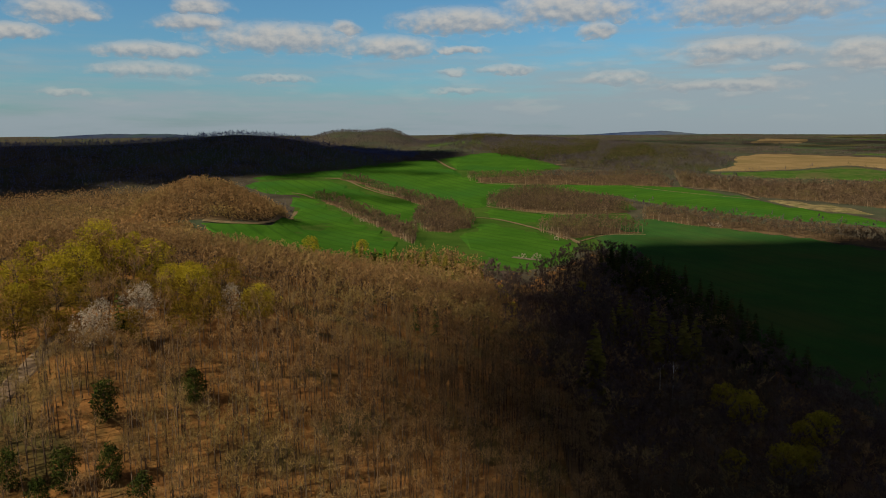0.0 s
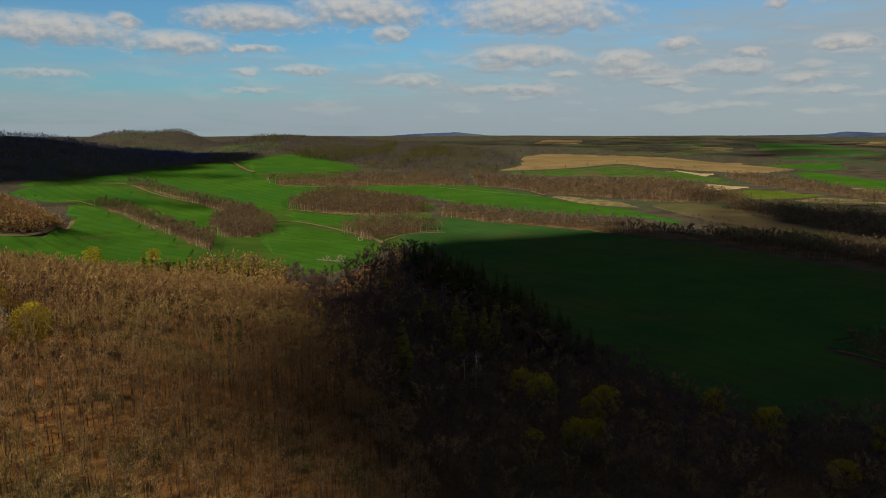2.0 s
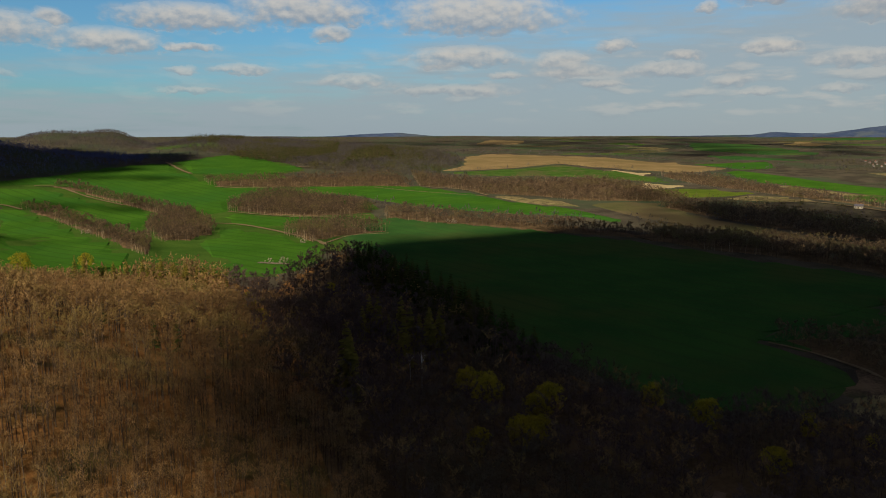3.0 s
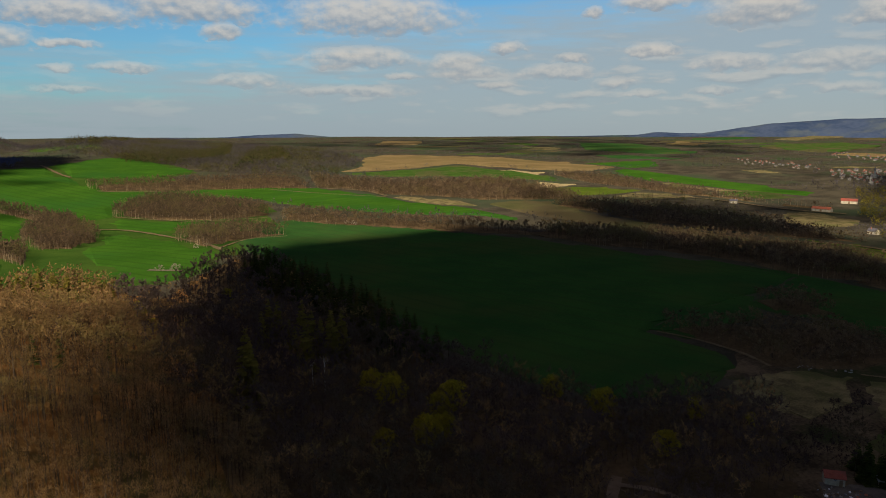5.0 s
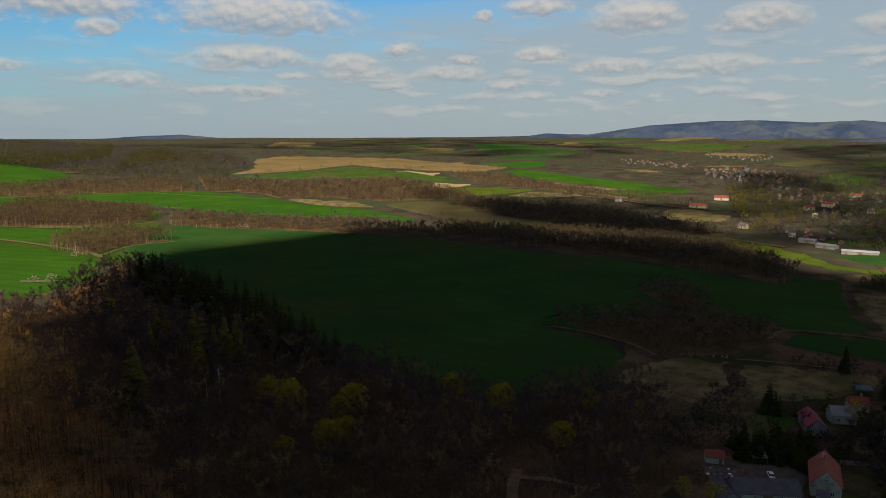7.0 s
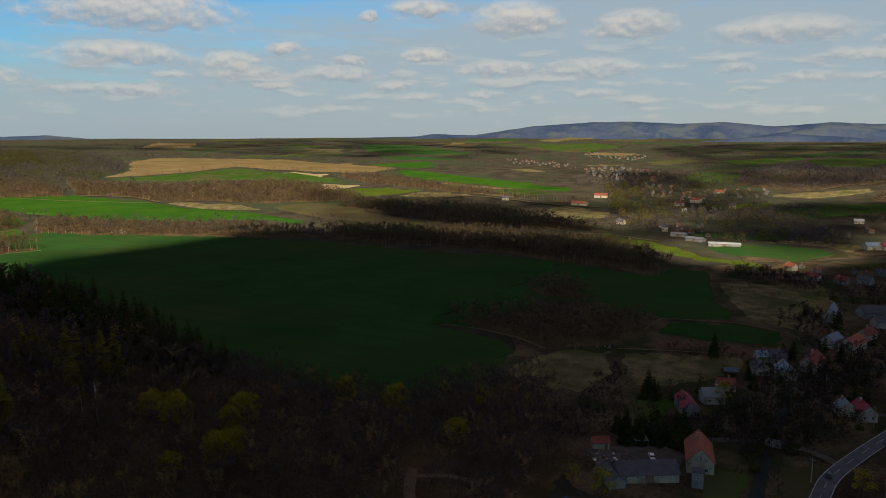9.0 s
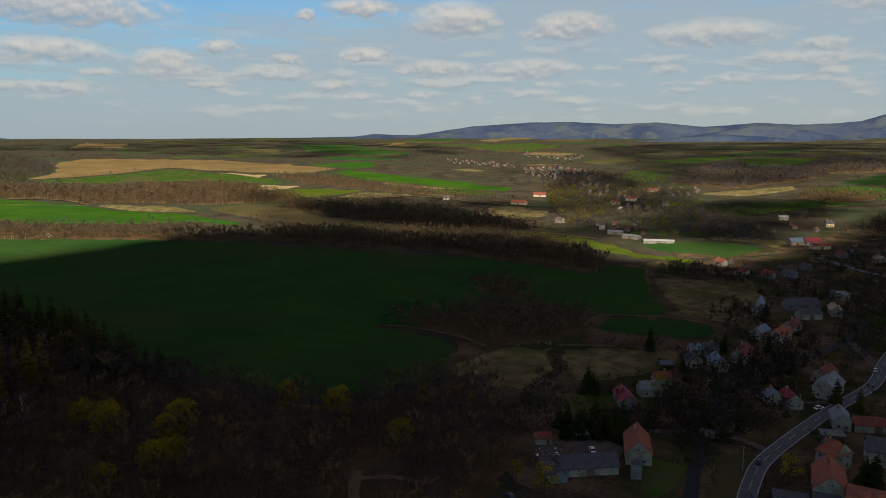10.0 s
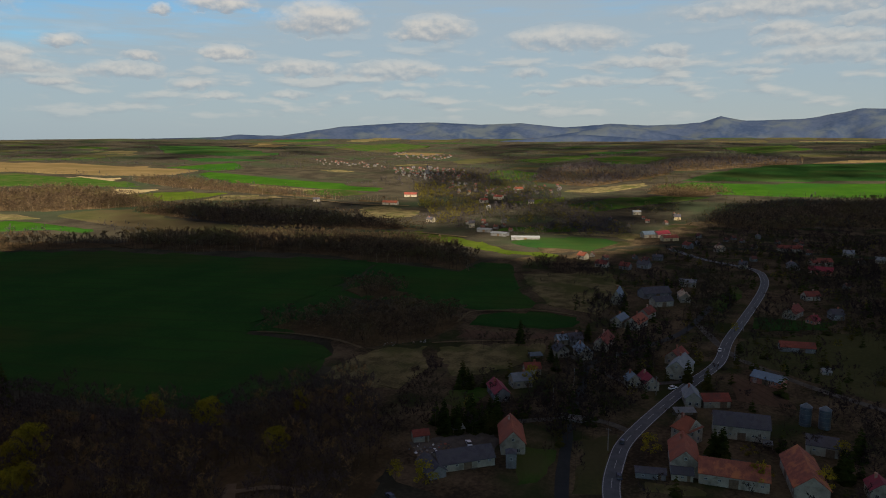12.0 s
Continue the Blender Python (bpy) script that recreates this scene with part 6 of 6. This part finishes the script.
for x, y in spots:
    if any(math.hypot(x - a, y - b) < r_ + 6 for a, b, r_ in FOOTPRINTS):
        continue
    m = pose(x, y, height(x, y) + 0.2, 0, 0, rng.uniform(0, 180)) @ Matrix.Scale(rng.uniform(0.65, 0.9), 4)
    if j < 4:
        town[j].matrix_basis = m
    else:
        copy_thing(town[int(rng.integers(0, 4))], m)
    FOOTPRINTS.append((x, y, 9))
    j += 1


def church(x, y):
    ob = tagged(new("church"), "distant pale church with a slender dark spire", "church")
    ob.matrix_basis = pose(x, y, height(x, y), 0, 0, 25) @ Matrix.Scale(0.62, 4)
    part("wall", gable_wall(24, 12, 10, 6), WALL["grey"], ob)
    part("roof", gable_roof(24, 12, 10, 6), ROOF["red"], ob)
    bm = box(bmesh.new(), -17.5, -3, -1, -11.8, 3, 22)
    part("tower", bm, WALL["grey"], ob)
    bm = bmesh.new()
    bmesh.ops.create_cone(bm, segments=8, radius1=3.6, radius2=0.1, depth=15, cap_ends=True, matrix=Matrix.Translation((-14.6, 0, 29.5)))
    part("spire", bm, ROOF["slate"], ob)


church(1395, 800)
church(1290, 745)


def silo(x, y):
    ob = tagged(new("silo"), "blue-grey steel farm silo with a cone roof", "silo", "silos of the farm")
    ob.matrix_basis = pose(x, y, height(x, y))
    bm = bmesh.new()
    bmesh.ops.create_cone(bm, segments=20, radius1=2.1, radius2=2.1, depth=8, cap_ends=True, matrix=Matrix.Translation((0, 0, 3.6)))
    part("tank", bm, M["steel"], ob)
    bm = bmesh.new()
    bmesh.ops.create_cone(bm, segments=20, radius1=2.25, radius2=0.3, depth=1.4, cap_ends=True, matrix=Matrix.Translation((0, 0, 8.3)))
    part("roof", bm, M["steel"], ob)
    for i in range(4):
        bm = bmesh.new()
        bmesh.ops.create_cone(bm, segments=20, radius1=2.17, radius2=2.17, depth=0.12, cap_ends=True, matrix=Matrix.Translation((0, 0, 1.2 + 1.8 * i)))
        part("hoop", bm, M["concrete"], ob)


silo(291, 1)
silo(291, -5.5)

# the brick dovecote tower by the orange-roofed house, the flat white shed and the greenhouse
tower = tagged(new("brick_tower"), "small square grey brick tower beside the house", "tower")
tower.matrix_basis = pose(204.5, 86, height(204.5, 86), 0, 0, 25)
part("wall", box(bmesh.new(), -1.7, -1.7, -1, 1.7, 1.7, 5.2, 0.05), WALL["grey"], tower)
part("roof", gable_roof(3.4, 3.4, 5.2, 1.0, 0.25, 0.15, hip=1.6), ROOF["slate"], tower)
for f_, px, py in ((0, 0, -1.7), (3, -1.7, 0)):
    window(tower, px, py, 3.4, f_, 0.8, 0.9)


def lean_to(x, y, turn, L, W, h, roof_mat, label):
    ob = tagged(new("open_shed"), label, "shed")
    ob.matrix_basis = pose(x, y, height(x, y) + 0.1, 0, 0, turn)
    bm = bmesh.new()
    v = [bm.verts.new(p) for p in ((-L / 2 - 0.2, -W / 2 - 0.2, h), (L / 2 + 0.2, -W / 2 - 0.2, h), (L / 2 + 0.2, W / 2 + 0.2, h + 0.7), (-L / 2 - 0.2, W / 2 + 0.2, h + 0.7))]
    bm.faces.new(v)
    bmesh.ops.solidify(bm, geom=bm.faces[:], thickness=0.14)
    part("roof", bm, roof_mat, ob)
    for px in (-L / 2, L / 2):
        for py, ph in ((-W / 2, h), (W / 2, h + 0.6)):
            part("post", box(bmesh.new(), px - 0.1, py - 0.1, -0.5, px + 0.1, py + 0.1, ph), M["plank"], ob)
    part("back_wall", box(bmesh.new(), -L / 2, W / 2 - 0.12, -0.4, L / 2, W / 2 - 0.02, h + 0.5), M["plank"], ob)
    return ob


lean_to(219, 113.5, -43, 4.6, 3.0, 2.4, ROOF["white"], "open wooden shed with a white sheet roof")
lean_to(317, 121, -50, 6.5, 4.0, 2.2, ROOF["blue"], "garden shed with a pale blue-grey sheet roof")
lean_to(277, 43, -60, 8.0, 4.0, 2.6, ROOF["white"], "open shed with a white sheet roof by the road")
lean_to(262, 22 - 10, -80, 3.0, 2.0, 1.6, ROOF["grey"], "small grey sheet shelter in the farmyard")

# the bridge over the river
bridge = tagged(new("bridge"), "small concrete lane bridge over the river", "bridge")
bridge.matrix_basis = pose(252.5, 81, height(252, 81) + 0.5, 0, 0, 102)
part("deck", box(bmesh.new(), -6, -2.1, -0.5, 6, 2.1, 0.0, 0.04), M["concrete"], bridge)
for s_ in (-1, 1):
    part("parapet", box(bmesh.new(), -6, s_ * 2.1 - 0.12, 0.0, 6, s_ * 2.1 + 0.12, 0.9, 0.04), M["concrete"], bridge)


def car(x, y, turn, paint, label):
    """A parked or driving hatchback."""
    ob = tagged(new("car"), label, "car")
    ob.matrix_basis = pose(x, y, height(x, y) + 0.5, 0, 0, turn)
    bm = box(bmesh.new(), -2.1, -0.86, 0.25, 2.1, 0.86, 0.85, 0.12)
    part("body", bm, paint, ob)
    bm = bmesh.new()
    lo = [(-1.7, -0.8, 0.83), (1.1, -0.8, 0.83), (1.1, 0.8, 0.83), (-1.7, 0.8, 0.83)]
    hi_ = [(-1.3, -0.64, 1.42), (0.35, -0.64, 1.42), (0.35, 0.64, 1.42), (-1.3, 0.64, 1.42)]
    v = [bm.verts.new(p) for p in lo + hi_]
    for f in ((0, 1, 5, 4), (1, 2, 6, 5), (2, 3, 7, 6), (3, 0, 4, 7)):
        bm.faces.new([v[i] for i in f])
    part("cabin_glass", bm, M["glass"], ob)
    part("roof", box(bmesh.new(), -1.32, -0.66, 1.41, 0.38, 0.66, 1.48, 0.02), paint, ob)
    for px in (-1.3, 1.3):
        for py in (-0.8, 0.8):
            bm = bmesh.new()
            bmesh.ops.create_cone(bm, segments=14, radius1=0.32, radius2=0.32, depth=0.2, cap_ends=True, matrix=Matrix.Translation((px, py, 0.32)) @ Matrix.Rotation(math.pi / 2, 4, "X"))
            part("wheel", bm, M["tyre"], ob)


car(306, 53, -30, M["car_white"], "white car on the village road")
car(240, 58, 8, M["car_dark"], "dark car on the village road")
car(213, 52, 20, M["car_dark"], "dark car on the village road")
car(212, 105.5, 40, M["car_white"], "white car parked in the farmyard")
car(166, 109, 60, M["car_dark"], "dark car at the wood's edge")
car(374, 42.5, 5, M["car_white"], "white car on the village road")


def heap(x, y, n, span, mats, name, label, category):
    """Loose stuff thrown on a heap, each piece its own."""
    ob = tagged(new(name), label, category)
    ob.matrix_basis = pose(x, y, height(x, y) + 0.2)
    for i in range(n):
        s_ = rng.uniform(0.15, 0.5, 3)
        q = rng.normal(0, span / 2.2, 2)
        bm = box(bmesh.new(), -s_[0], -s_[1], 0, s_[0], s_[1], s_[2], 0.06)
        pc = part("piece", bm, mats[i % len(mats)], ob)
        pc.matrix_basis = pose(q[0], q[1], -0.05, rng.uniform(-8, 8), rng.uniform(-8, 8), rng.uniform(0, 180))


heap(200, 117.5, 34, 6.5, [M["plank"], M["concrete"], M["car_white"], M["door"], M["steel"]], "scrap_heap", "heap of planks, crates and pale scrap in the yard", "scrap")
heap(207, 113, 14, 4, [M["door"], M["verge"], ROOF["orange"]], "log_pile", "orange-brown pile of cut logs in the yard", "log pile")
heap(303, 196, 22, 5, [M["rock"], M["rock"], M["concrete"]], "stone_heap", "pale heap of field stones at the field corner", "stones")
heap(312, 184, 9, 5, [M["concrete"], M["plank"]], "hive_group", "pale boxes at the edge of the meadow", "boxes")


def pole(x, y, h=8.5):
    ob = tagged(new("power_pole"), "grey concrete power pole with a crossarm", "pole", "power poles")
    ob.matrix_basis = pose(x, y, height(x, y), 0, 0, rng.uniform(0, 90))
    v, t = stick((0, 0, -0.6), (0, 0, h), 0.17, 0.1, 8)
    part_mesh("shaft", tri_mesh("shaft", v, t, [M["concrete"]], np.zeros(len(t))), ob)
    part("crossarm", box(bmesh.new(), -0.9, -0.06, h - 0.6, 0.9, 0.06, h - 0.48), M["concrete"], ob)


for x, y in ((262, 92), (289, 92), (322, 82), (360, 34), (420, 36), (296, 58), (232, 61), (247, 24)):
    pole(x, y)

# ---- single trees ----


def trees_of(name, label, shapes, mats, xy, lo, hi, group):
    ks = [tree_thing(name, label, sh, mats, "tree", group) for sh in shapes[:len(xy)]]
    plant(ks, xy, lo, hi)


trees_of("leafing_tree", "broadleaf tree with fresh yellow-green spring leaves", [leafy_tree(h, 38, 3600, wide=0.42, size=0.016) for h in (14, 15.5, 13)], [M["bark"], M["leaf"]], LEAF_TOP + YEL_LEFT, 0.85, 1.15, "leafing trees of the wood")
trees_of("budding_tree", "tree with olive-brown opening buds", [leafy_tree(h, 32, 2200, wide=0.40, size=0.018) for h in (14, 13.5, 15)], [M["bark"], M["leaf_dull"]], OLIVE_TOP, 0.85, 1.15, "budding trees of the wood")
trees_of("blossoming_tree", "wild cherry tree in pale pinkish-white bloom", [leafy_tree(h, 20, 1100, wide=0.32, size=0.018) for h in (14, 15)], [M["bark"], M["blossom"]], BLOSSOM, 0.85, 1.1, "cherry trees in bloom")
trees_of("pine_tree", "young dark green pine on the slope", [leafy_tree(h, 26, 2400, wide=0.30, size=0.022, low=0.12) for h in (9.0, 10.0)], FIR, PINE, 0.85, 1.15, "pines of the slope")
trees_of("pine_tree", "dark green pine among bare trees", [conifer(h, 10, 8, wide=0.17, bare=0.3) for h in (16, 17)], FIR, PINE2, 0.8, 1.1, "pines of the wood")
trees_of("leafing_tree", "tree with bright yellow-green new leaves in the dark wood", [leafy_tree(h, 28, 3000, wide=0.42, size=0.023) for h in (14, 15, 13)], [M["bark"], M["leaf"]], YELLOW_LOW, 0.75, 0.98, "leafing trees of the lower wood")
trees_of("larch_tree", "slender larch with fresh yellow-green needles", larch_shapes, LARCH, LARCHES, 0.7, 1.0, "larches at the wood's edge")
trees_of("fir_tree", "dark green spruce at the edge of the wood", fir_shapes, FIR, FIRDARK + SPRUCES, 0.8, 1.2, "spruces at the wood's edge")
trees_of("larch_tree", "grey-green larch standing in the shade", larch_shapes, LARCH, LARCHDARK, 0.95, 1.25, "larches in the shade")
trees_of("birch_tree", "white-stemmed leafless birch among darker trees", [bare_tree(h, 7, 40, sides=5, spread=0.16) for h in (15, 16)], PALE, BIRCH, 0.9, 1.1, "birches")
trees_of("fir_tree", "dark spruce in a village garden", [conifer(h, 13, 9, wide=0.30, bare=0.02, thick=0.9) for h in (9, 10.5, 8)], FIR, V_FIR, 0.8, 1.15, "garden spruces")
trees_of("leafing_tree", "garden tree in fresh yellow-green leaf", [leafy_tree(h, 12, 420) for h in (8, 9)], [M["bark"], M["leaf"]], V_GREEN, 0.8, 1.2, "leafing garden trees")
trees_of("blackthorn_bush", "blackthorn bush in white bloom at a field edge", [leafy_tree(h, 12, 380, wide=0.7, size=0.05, low=0.15) for h in (5, 4.5)], [M["bark"], M["blossom"]], WHITEBUSH, 0.9, 1.3, "blackthorn bushes in bloom")

# ---- trees of the village and the valley floor ----
def keep_clear(xy, road_gap=6.0):
    ok = np.ones(len(xy), bool)
    for a, b, r_ in FOOTPRINTS:
        ok &= np.hypot(xy[:, 0] - a, xy[:, 1] - b) > r_ + 1.0
    for q in smooth_line(ROAD, 6):
        ok &= np.hypot(xy[:, 0] - q.x, xy[:, 1] - q.y) > road_gap
    return xy[ok]


def thinned(poly, gap, share, road_gap=6.0):
    xy = keep_clear(scatter(poly, gap), road_gap)
    n = np.array([noise.noise(Vector((x * 0.018, y * 0.018, 5))) for x, y in xy])
    return xy[(n + rng.uniform(-0.35, 0.35, len(xy))) > np.quantile(n, 1 - share)]


GARDEN = [M["bark"], M["twig_garden"]]
garden_shapes = [bare_tree(h, 4, 84, sides=3, spread=0.36, twig_w=0.16, low=0.10, crown=(0.5, 0.5), stem=0.006) for h in (9, 11, 8, 12)]
RIVER_BANK = [(200, 78), (240, 90), (255, 96), (290, 104), (322, 104), (355, 92), (320, 74), (290, 72), (262, 66), (240, 70)]
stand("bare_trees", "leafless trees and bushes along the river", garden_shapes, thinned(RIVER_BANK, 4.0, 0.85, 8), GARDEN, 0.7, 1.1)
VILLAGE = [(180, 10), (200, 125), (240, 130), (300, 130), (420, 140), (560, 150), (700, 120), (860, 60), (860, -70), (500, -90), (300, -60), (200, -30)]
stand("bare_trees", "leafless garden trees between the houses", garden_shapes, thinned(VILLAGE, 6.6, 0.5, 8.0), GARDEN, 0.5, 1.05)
stand("fir_trees", "dark garden conifers between the houses", [conifer(h, 6, 6, wide=0.30, bare=0.02, thick=1.0) for h in (8, 10, 6)], thinned(VILLAGE, 11.0, 0.45), FIR, 0.6, 1.1)
stand("bushes", "leafing yellow-green bushes in gardens", [leafy_tree(h, 8, 90, wide=0.5, size=0.09, low=0.15) for h in (4, 5)], thinned(VILLAGE, 26.0, 0.4), [M["bark"], M["larch"]], 0.6, 1.2)
# dark thickets between the gardens and along the lanes
for thicket in (
        [(280, 81), (291, 60), (261, 51), (248, 69)],
        [(374, 96), (394, 73), (334, 59), (322, 80)],
        [(474, 78), (552, 60), (465, 46), (424, 66)],
        [(469, 36), (513, 16), (414, 12), (411, 28)],
        [(421, 59), (444, 40), (390, 35), (377, 50)],
        [(255, 111), (274, 91), (244, 81), (236, 101)],
        [(231, 54), (243, 43), (221, 39), (214, 50)],
        [(678, 33), (655, -42), (539, -36), (554, 11)],
        [(494, -13), (506, -37), (476, -35), (464, -13)],
        [(454, 133), (449, 109), (405, 101), (396, 119)],
        [(317, -1), (317, -27), (284, -25), (282, -9)],
        [(233, 149), (279, 157), (242, 133), (211, 119), (189, 136)],
        [(323, 154), (351, 105), (344, 103), (315, 150)],
        [(577, 215), (541, 145), (511, 146), (531, 213)],
        [(559, 97), (587, 64), (530, 61), (497, 86)],
        [(293, -17), (290, -25), (233, -22), (231, -12)],
        ):
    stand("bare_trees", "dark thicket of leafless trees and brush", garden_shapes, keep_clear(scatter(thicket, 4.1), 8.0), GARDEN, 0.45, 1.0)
DEEP_VILLAGE = [(500, -70), (520, 20), (640, 20), (660, 60), (860, 130), (1000, 100), (1000, -120), (700, -110)]
stand("bare_trees", "dark leafless trees round the upper village", garden_shapes, thinned(DEEP_VILLAGE, 9.0, 0.7), GARDEN, 0.6, 1.0)
VALLEY = [(760, 440), (1000, 560), (1250, 760), (1500, 760), (1480, 600), (1150, 400), (950, 250), (760, 180), (700, 260), (720, 380)]
stand("valley_trees", "budding and bare trees between distant houses", far_shapes, thinned(VALLEY, 9.0, 0.4), [M["bark"], M["twig_far_hazed"]], 0.5, 0.9)
stand("valley_trees", "olive-green budding trees between distant houses", [leafy_tree(h, 8, 60, size=0.065) for h in (9, 11)], thinned(VALLEY, 13.0, 0.3), [M["bark"], M["larch"]], 0.6, 1.0)
OLIVE_GROVE = [(1138, 680), (1234, 652), (1051, 503), (825, 401), (755, 415), (871, 511)]
DARK_GROVE = [(888, 429), (1009, 343), (848, 279), (788, 339), (802, 384)]
stand("valley_trees", "yellow-olive budding trees along the valley road", [leafy_tree(h, 8, 64, size=0.065) for h in (10, 12)], thinned(OLIVE_GROVE, 12.0, 0.6), [M["bark"], M["larch"]], 0.7, 1.1)
stand("dark_row", "dark conifers by the white houses", fir_far, keep_clear(scatter(DARK_GROVE, 17.0)), FIR, 0.4, 0.7)
stand("valley_trees", "bare grey trees by the white houses", far_shapes, keep_clear(scatter(DARK_GROVE, 17.0)), [M["bark"], M["twig_far_hazed"]], 0.5, 0.9)
SHRUB = [(420, 120), (520, 220), (620, 230), (600, 160), (470, 110)]
stand("bushes", "scattered leafless thorn bushes in rough grass", garden_shapes, thinned(SHRUB, 9.0, 0.3), GARDEN, 0.25, 0.5)

# ---- far woods, hedges and fields towards the horizon ----
strips = [("meadow", "distant green meadow"), ("olive", "distant olive fallow"), ("pasture", "distant grey-green pasture"), ("crop_deep", "distant deep green field"), ("olive", "distant olive fallow"), ("pasture", "distant grey-green pasture"), ("dry", "distant tan grassland")]
for i in range(200):
    b0, q0 = rng.uniform(24, 104), 1500 * 3.0 ** rng.uniform(0, 1)
    wide_, deep_ = rng.uniform(2.0, 6.5), q0 * rng.uniform(0.03, 0.09)
    tilt = rng.uniform(-0.06, 0.06)
    line = np.linspace(0, 1, 5)
    near_ = [((q0 + tilt * q0 * f) * math.sin(radians(b0 + wide_ * f)), (q0 + tilt * q0 * f) * math.cos(radians(b0 + wide_ * f))) for f in line]
    back_ = [((q0 + deep_ + 0.7 * tilt * q0 * f) * math.sin(radians(b0 + wide_ * f + 0.4)), (q0 + deep_ + 0.7 * tilt * q0 * f) * math.cos(radians(b0 + wide_ * f + 0.4))) for f in line[::-1]]
    poly = near_ + back_
    at_ = np.array(poly + [((near_[2][0] + back_[2][0]) / 2, (near_[2][1] + back_[2][1]) / 2)])
    taken = max(map(math.hypot, *zip(*poly))) > 4700 or any(inside(f, at_[:, 0], at_[:, 1]).any() for f in FIELDS + [R3, R4, BACKTOP])
    if not taken and not any(math.hypot(x - at_[-1, 0], y - at_[-1, 1]) < deep_ for x, y, _ in FOOTPRINTS):
        field(*strips[i % len(strips)], poly, low=True)
bear_, far_ = [], []
r_ = 880.0
while r_ < 4600:
    gap_ = 8 + 0.008 * r_
    n = int(math.radians(138) * r_ / gap_)
    bear_.append(np.radians(-36 + 138 * (np.arange(n) + rng.uniform(0, 1, n)) / n))
    far_.append(r_ + rng.uniform(-0.5, 0.5, n) * gap_)
    r_ += gap_
bear_, far_ = np.concatenate(bear_), np.concatenate(far_)
xy = np.stack([far_ * np.sin(bear_), far_ * np.cos(bear_)], 1)
free = np.ones(len(xy), bool)
for poly in FIELDS + [RIDGE, BACKTOP, DOME_WOOD, SECOND_WOOD, MID1, COPSE, HEDGE1, HEDGE2, BACK, E1, E2, E2B, R1, R3, R4, ROW]:
    free &= ~inside(poly, xy[:, 0], xy[:, 1])
for a, b, q in FOOTPRINTS:
    free &= np.hypot(xy[:, 0] - a, xy[:, 1] - b) > q + 3
mask = np.array([noise.noise(Vector((x * 0.0045, y * 0.0045, 1))) + 0.5 * noise.noise(Vector((x * 0.016, y * 0.016, 6))) for x, y in xy])
tint = np.array([noise.noise(Vector((x * 0.003, y * 0.003, 12))) + 0.6 * noise.noise(Vector((x * 0.02, y * 0.02, 15))) for x, y in xy])
town_ = (np.degrees(bear_) > 52) & (np.degrees(bear_) < 76) & (far_ < 1900)
wooded = free & (mask > np.where(town_, 0.16, np.where(bear_ < 0.15, -0.35, 0.0)))
stand("distant_wood", "brown distant strips of bare woodland", farther, xy[wooded & (tint < 0.12)], [M["twig_far_hazed"], M["twig_far_hazed"]], 0.4, 0.8)
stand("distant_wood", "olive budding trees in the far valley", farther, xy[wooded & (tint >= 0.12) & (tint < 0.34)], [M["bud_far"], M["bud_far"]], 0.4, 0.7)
stand("distant_wood", "dark distant conifers", fir_far, xy[wooded & (tint >= 0.34)], FIR, 0.5, 0.8)
# hedges of bare trees between the far fields
for poly in FIELDS:
    if min(map(math.hypot, *zip(*poly))) > 1500:
        row_ = wood_edge(poly, 9.0)
        if len(row_):
            stand("distant_hedge", "dark distant hedge of bare trees", farther, row_, [M["twig_far_hazed"], M["twig_far_hazed"]], 0.15, 0.4)
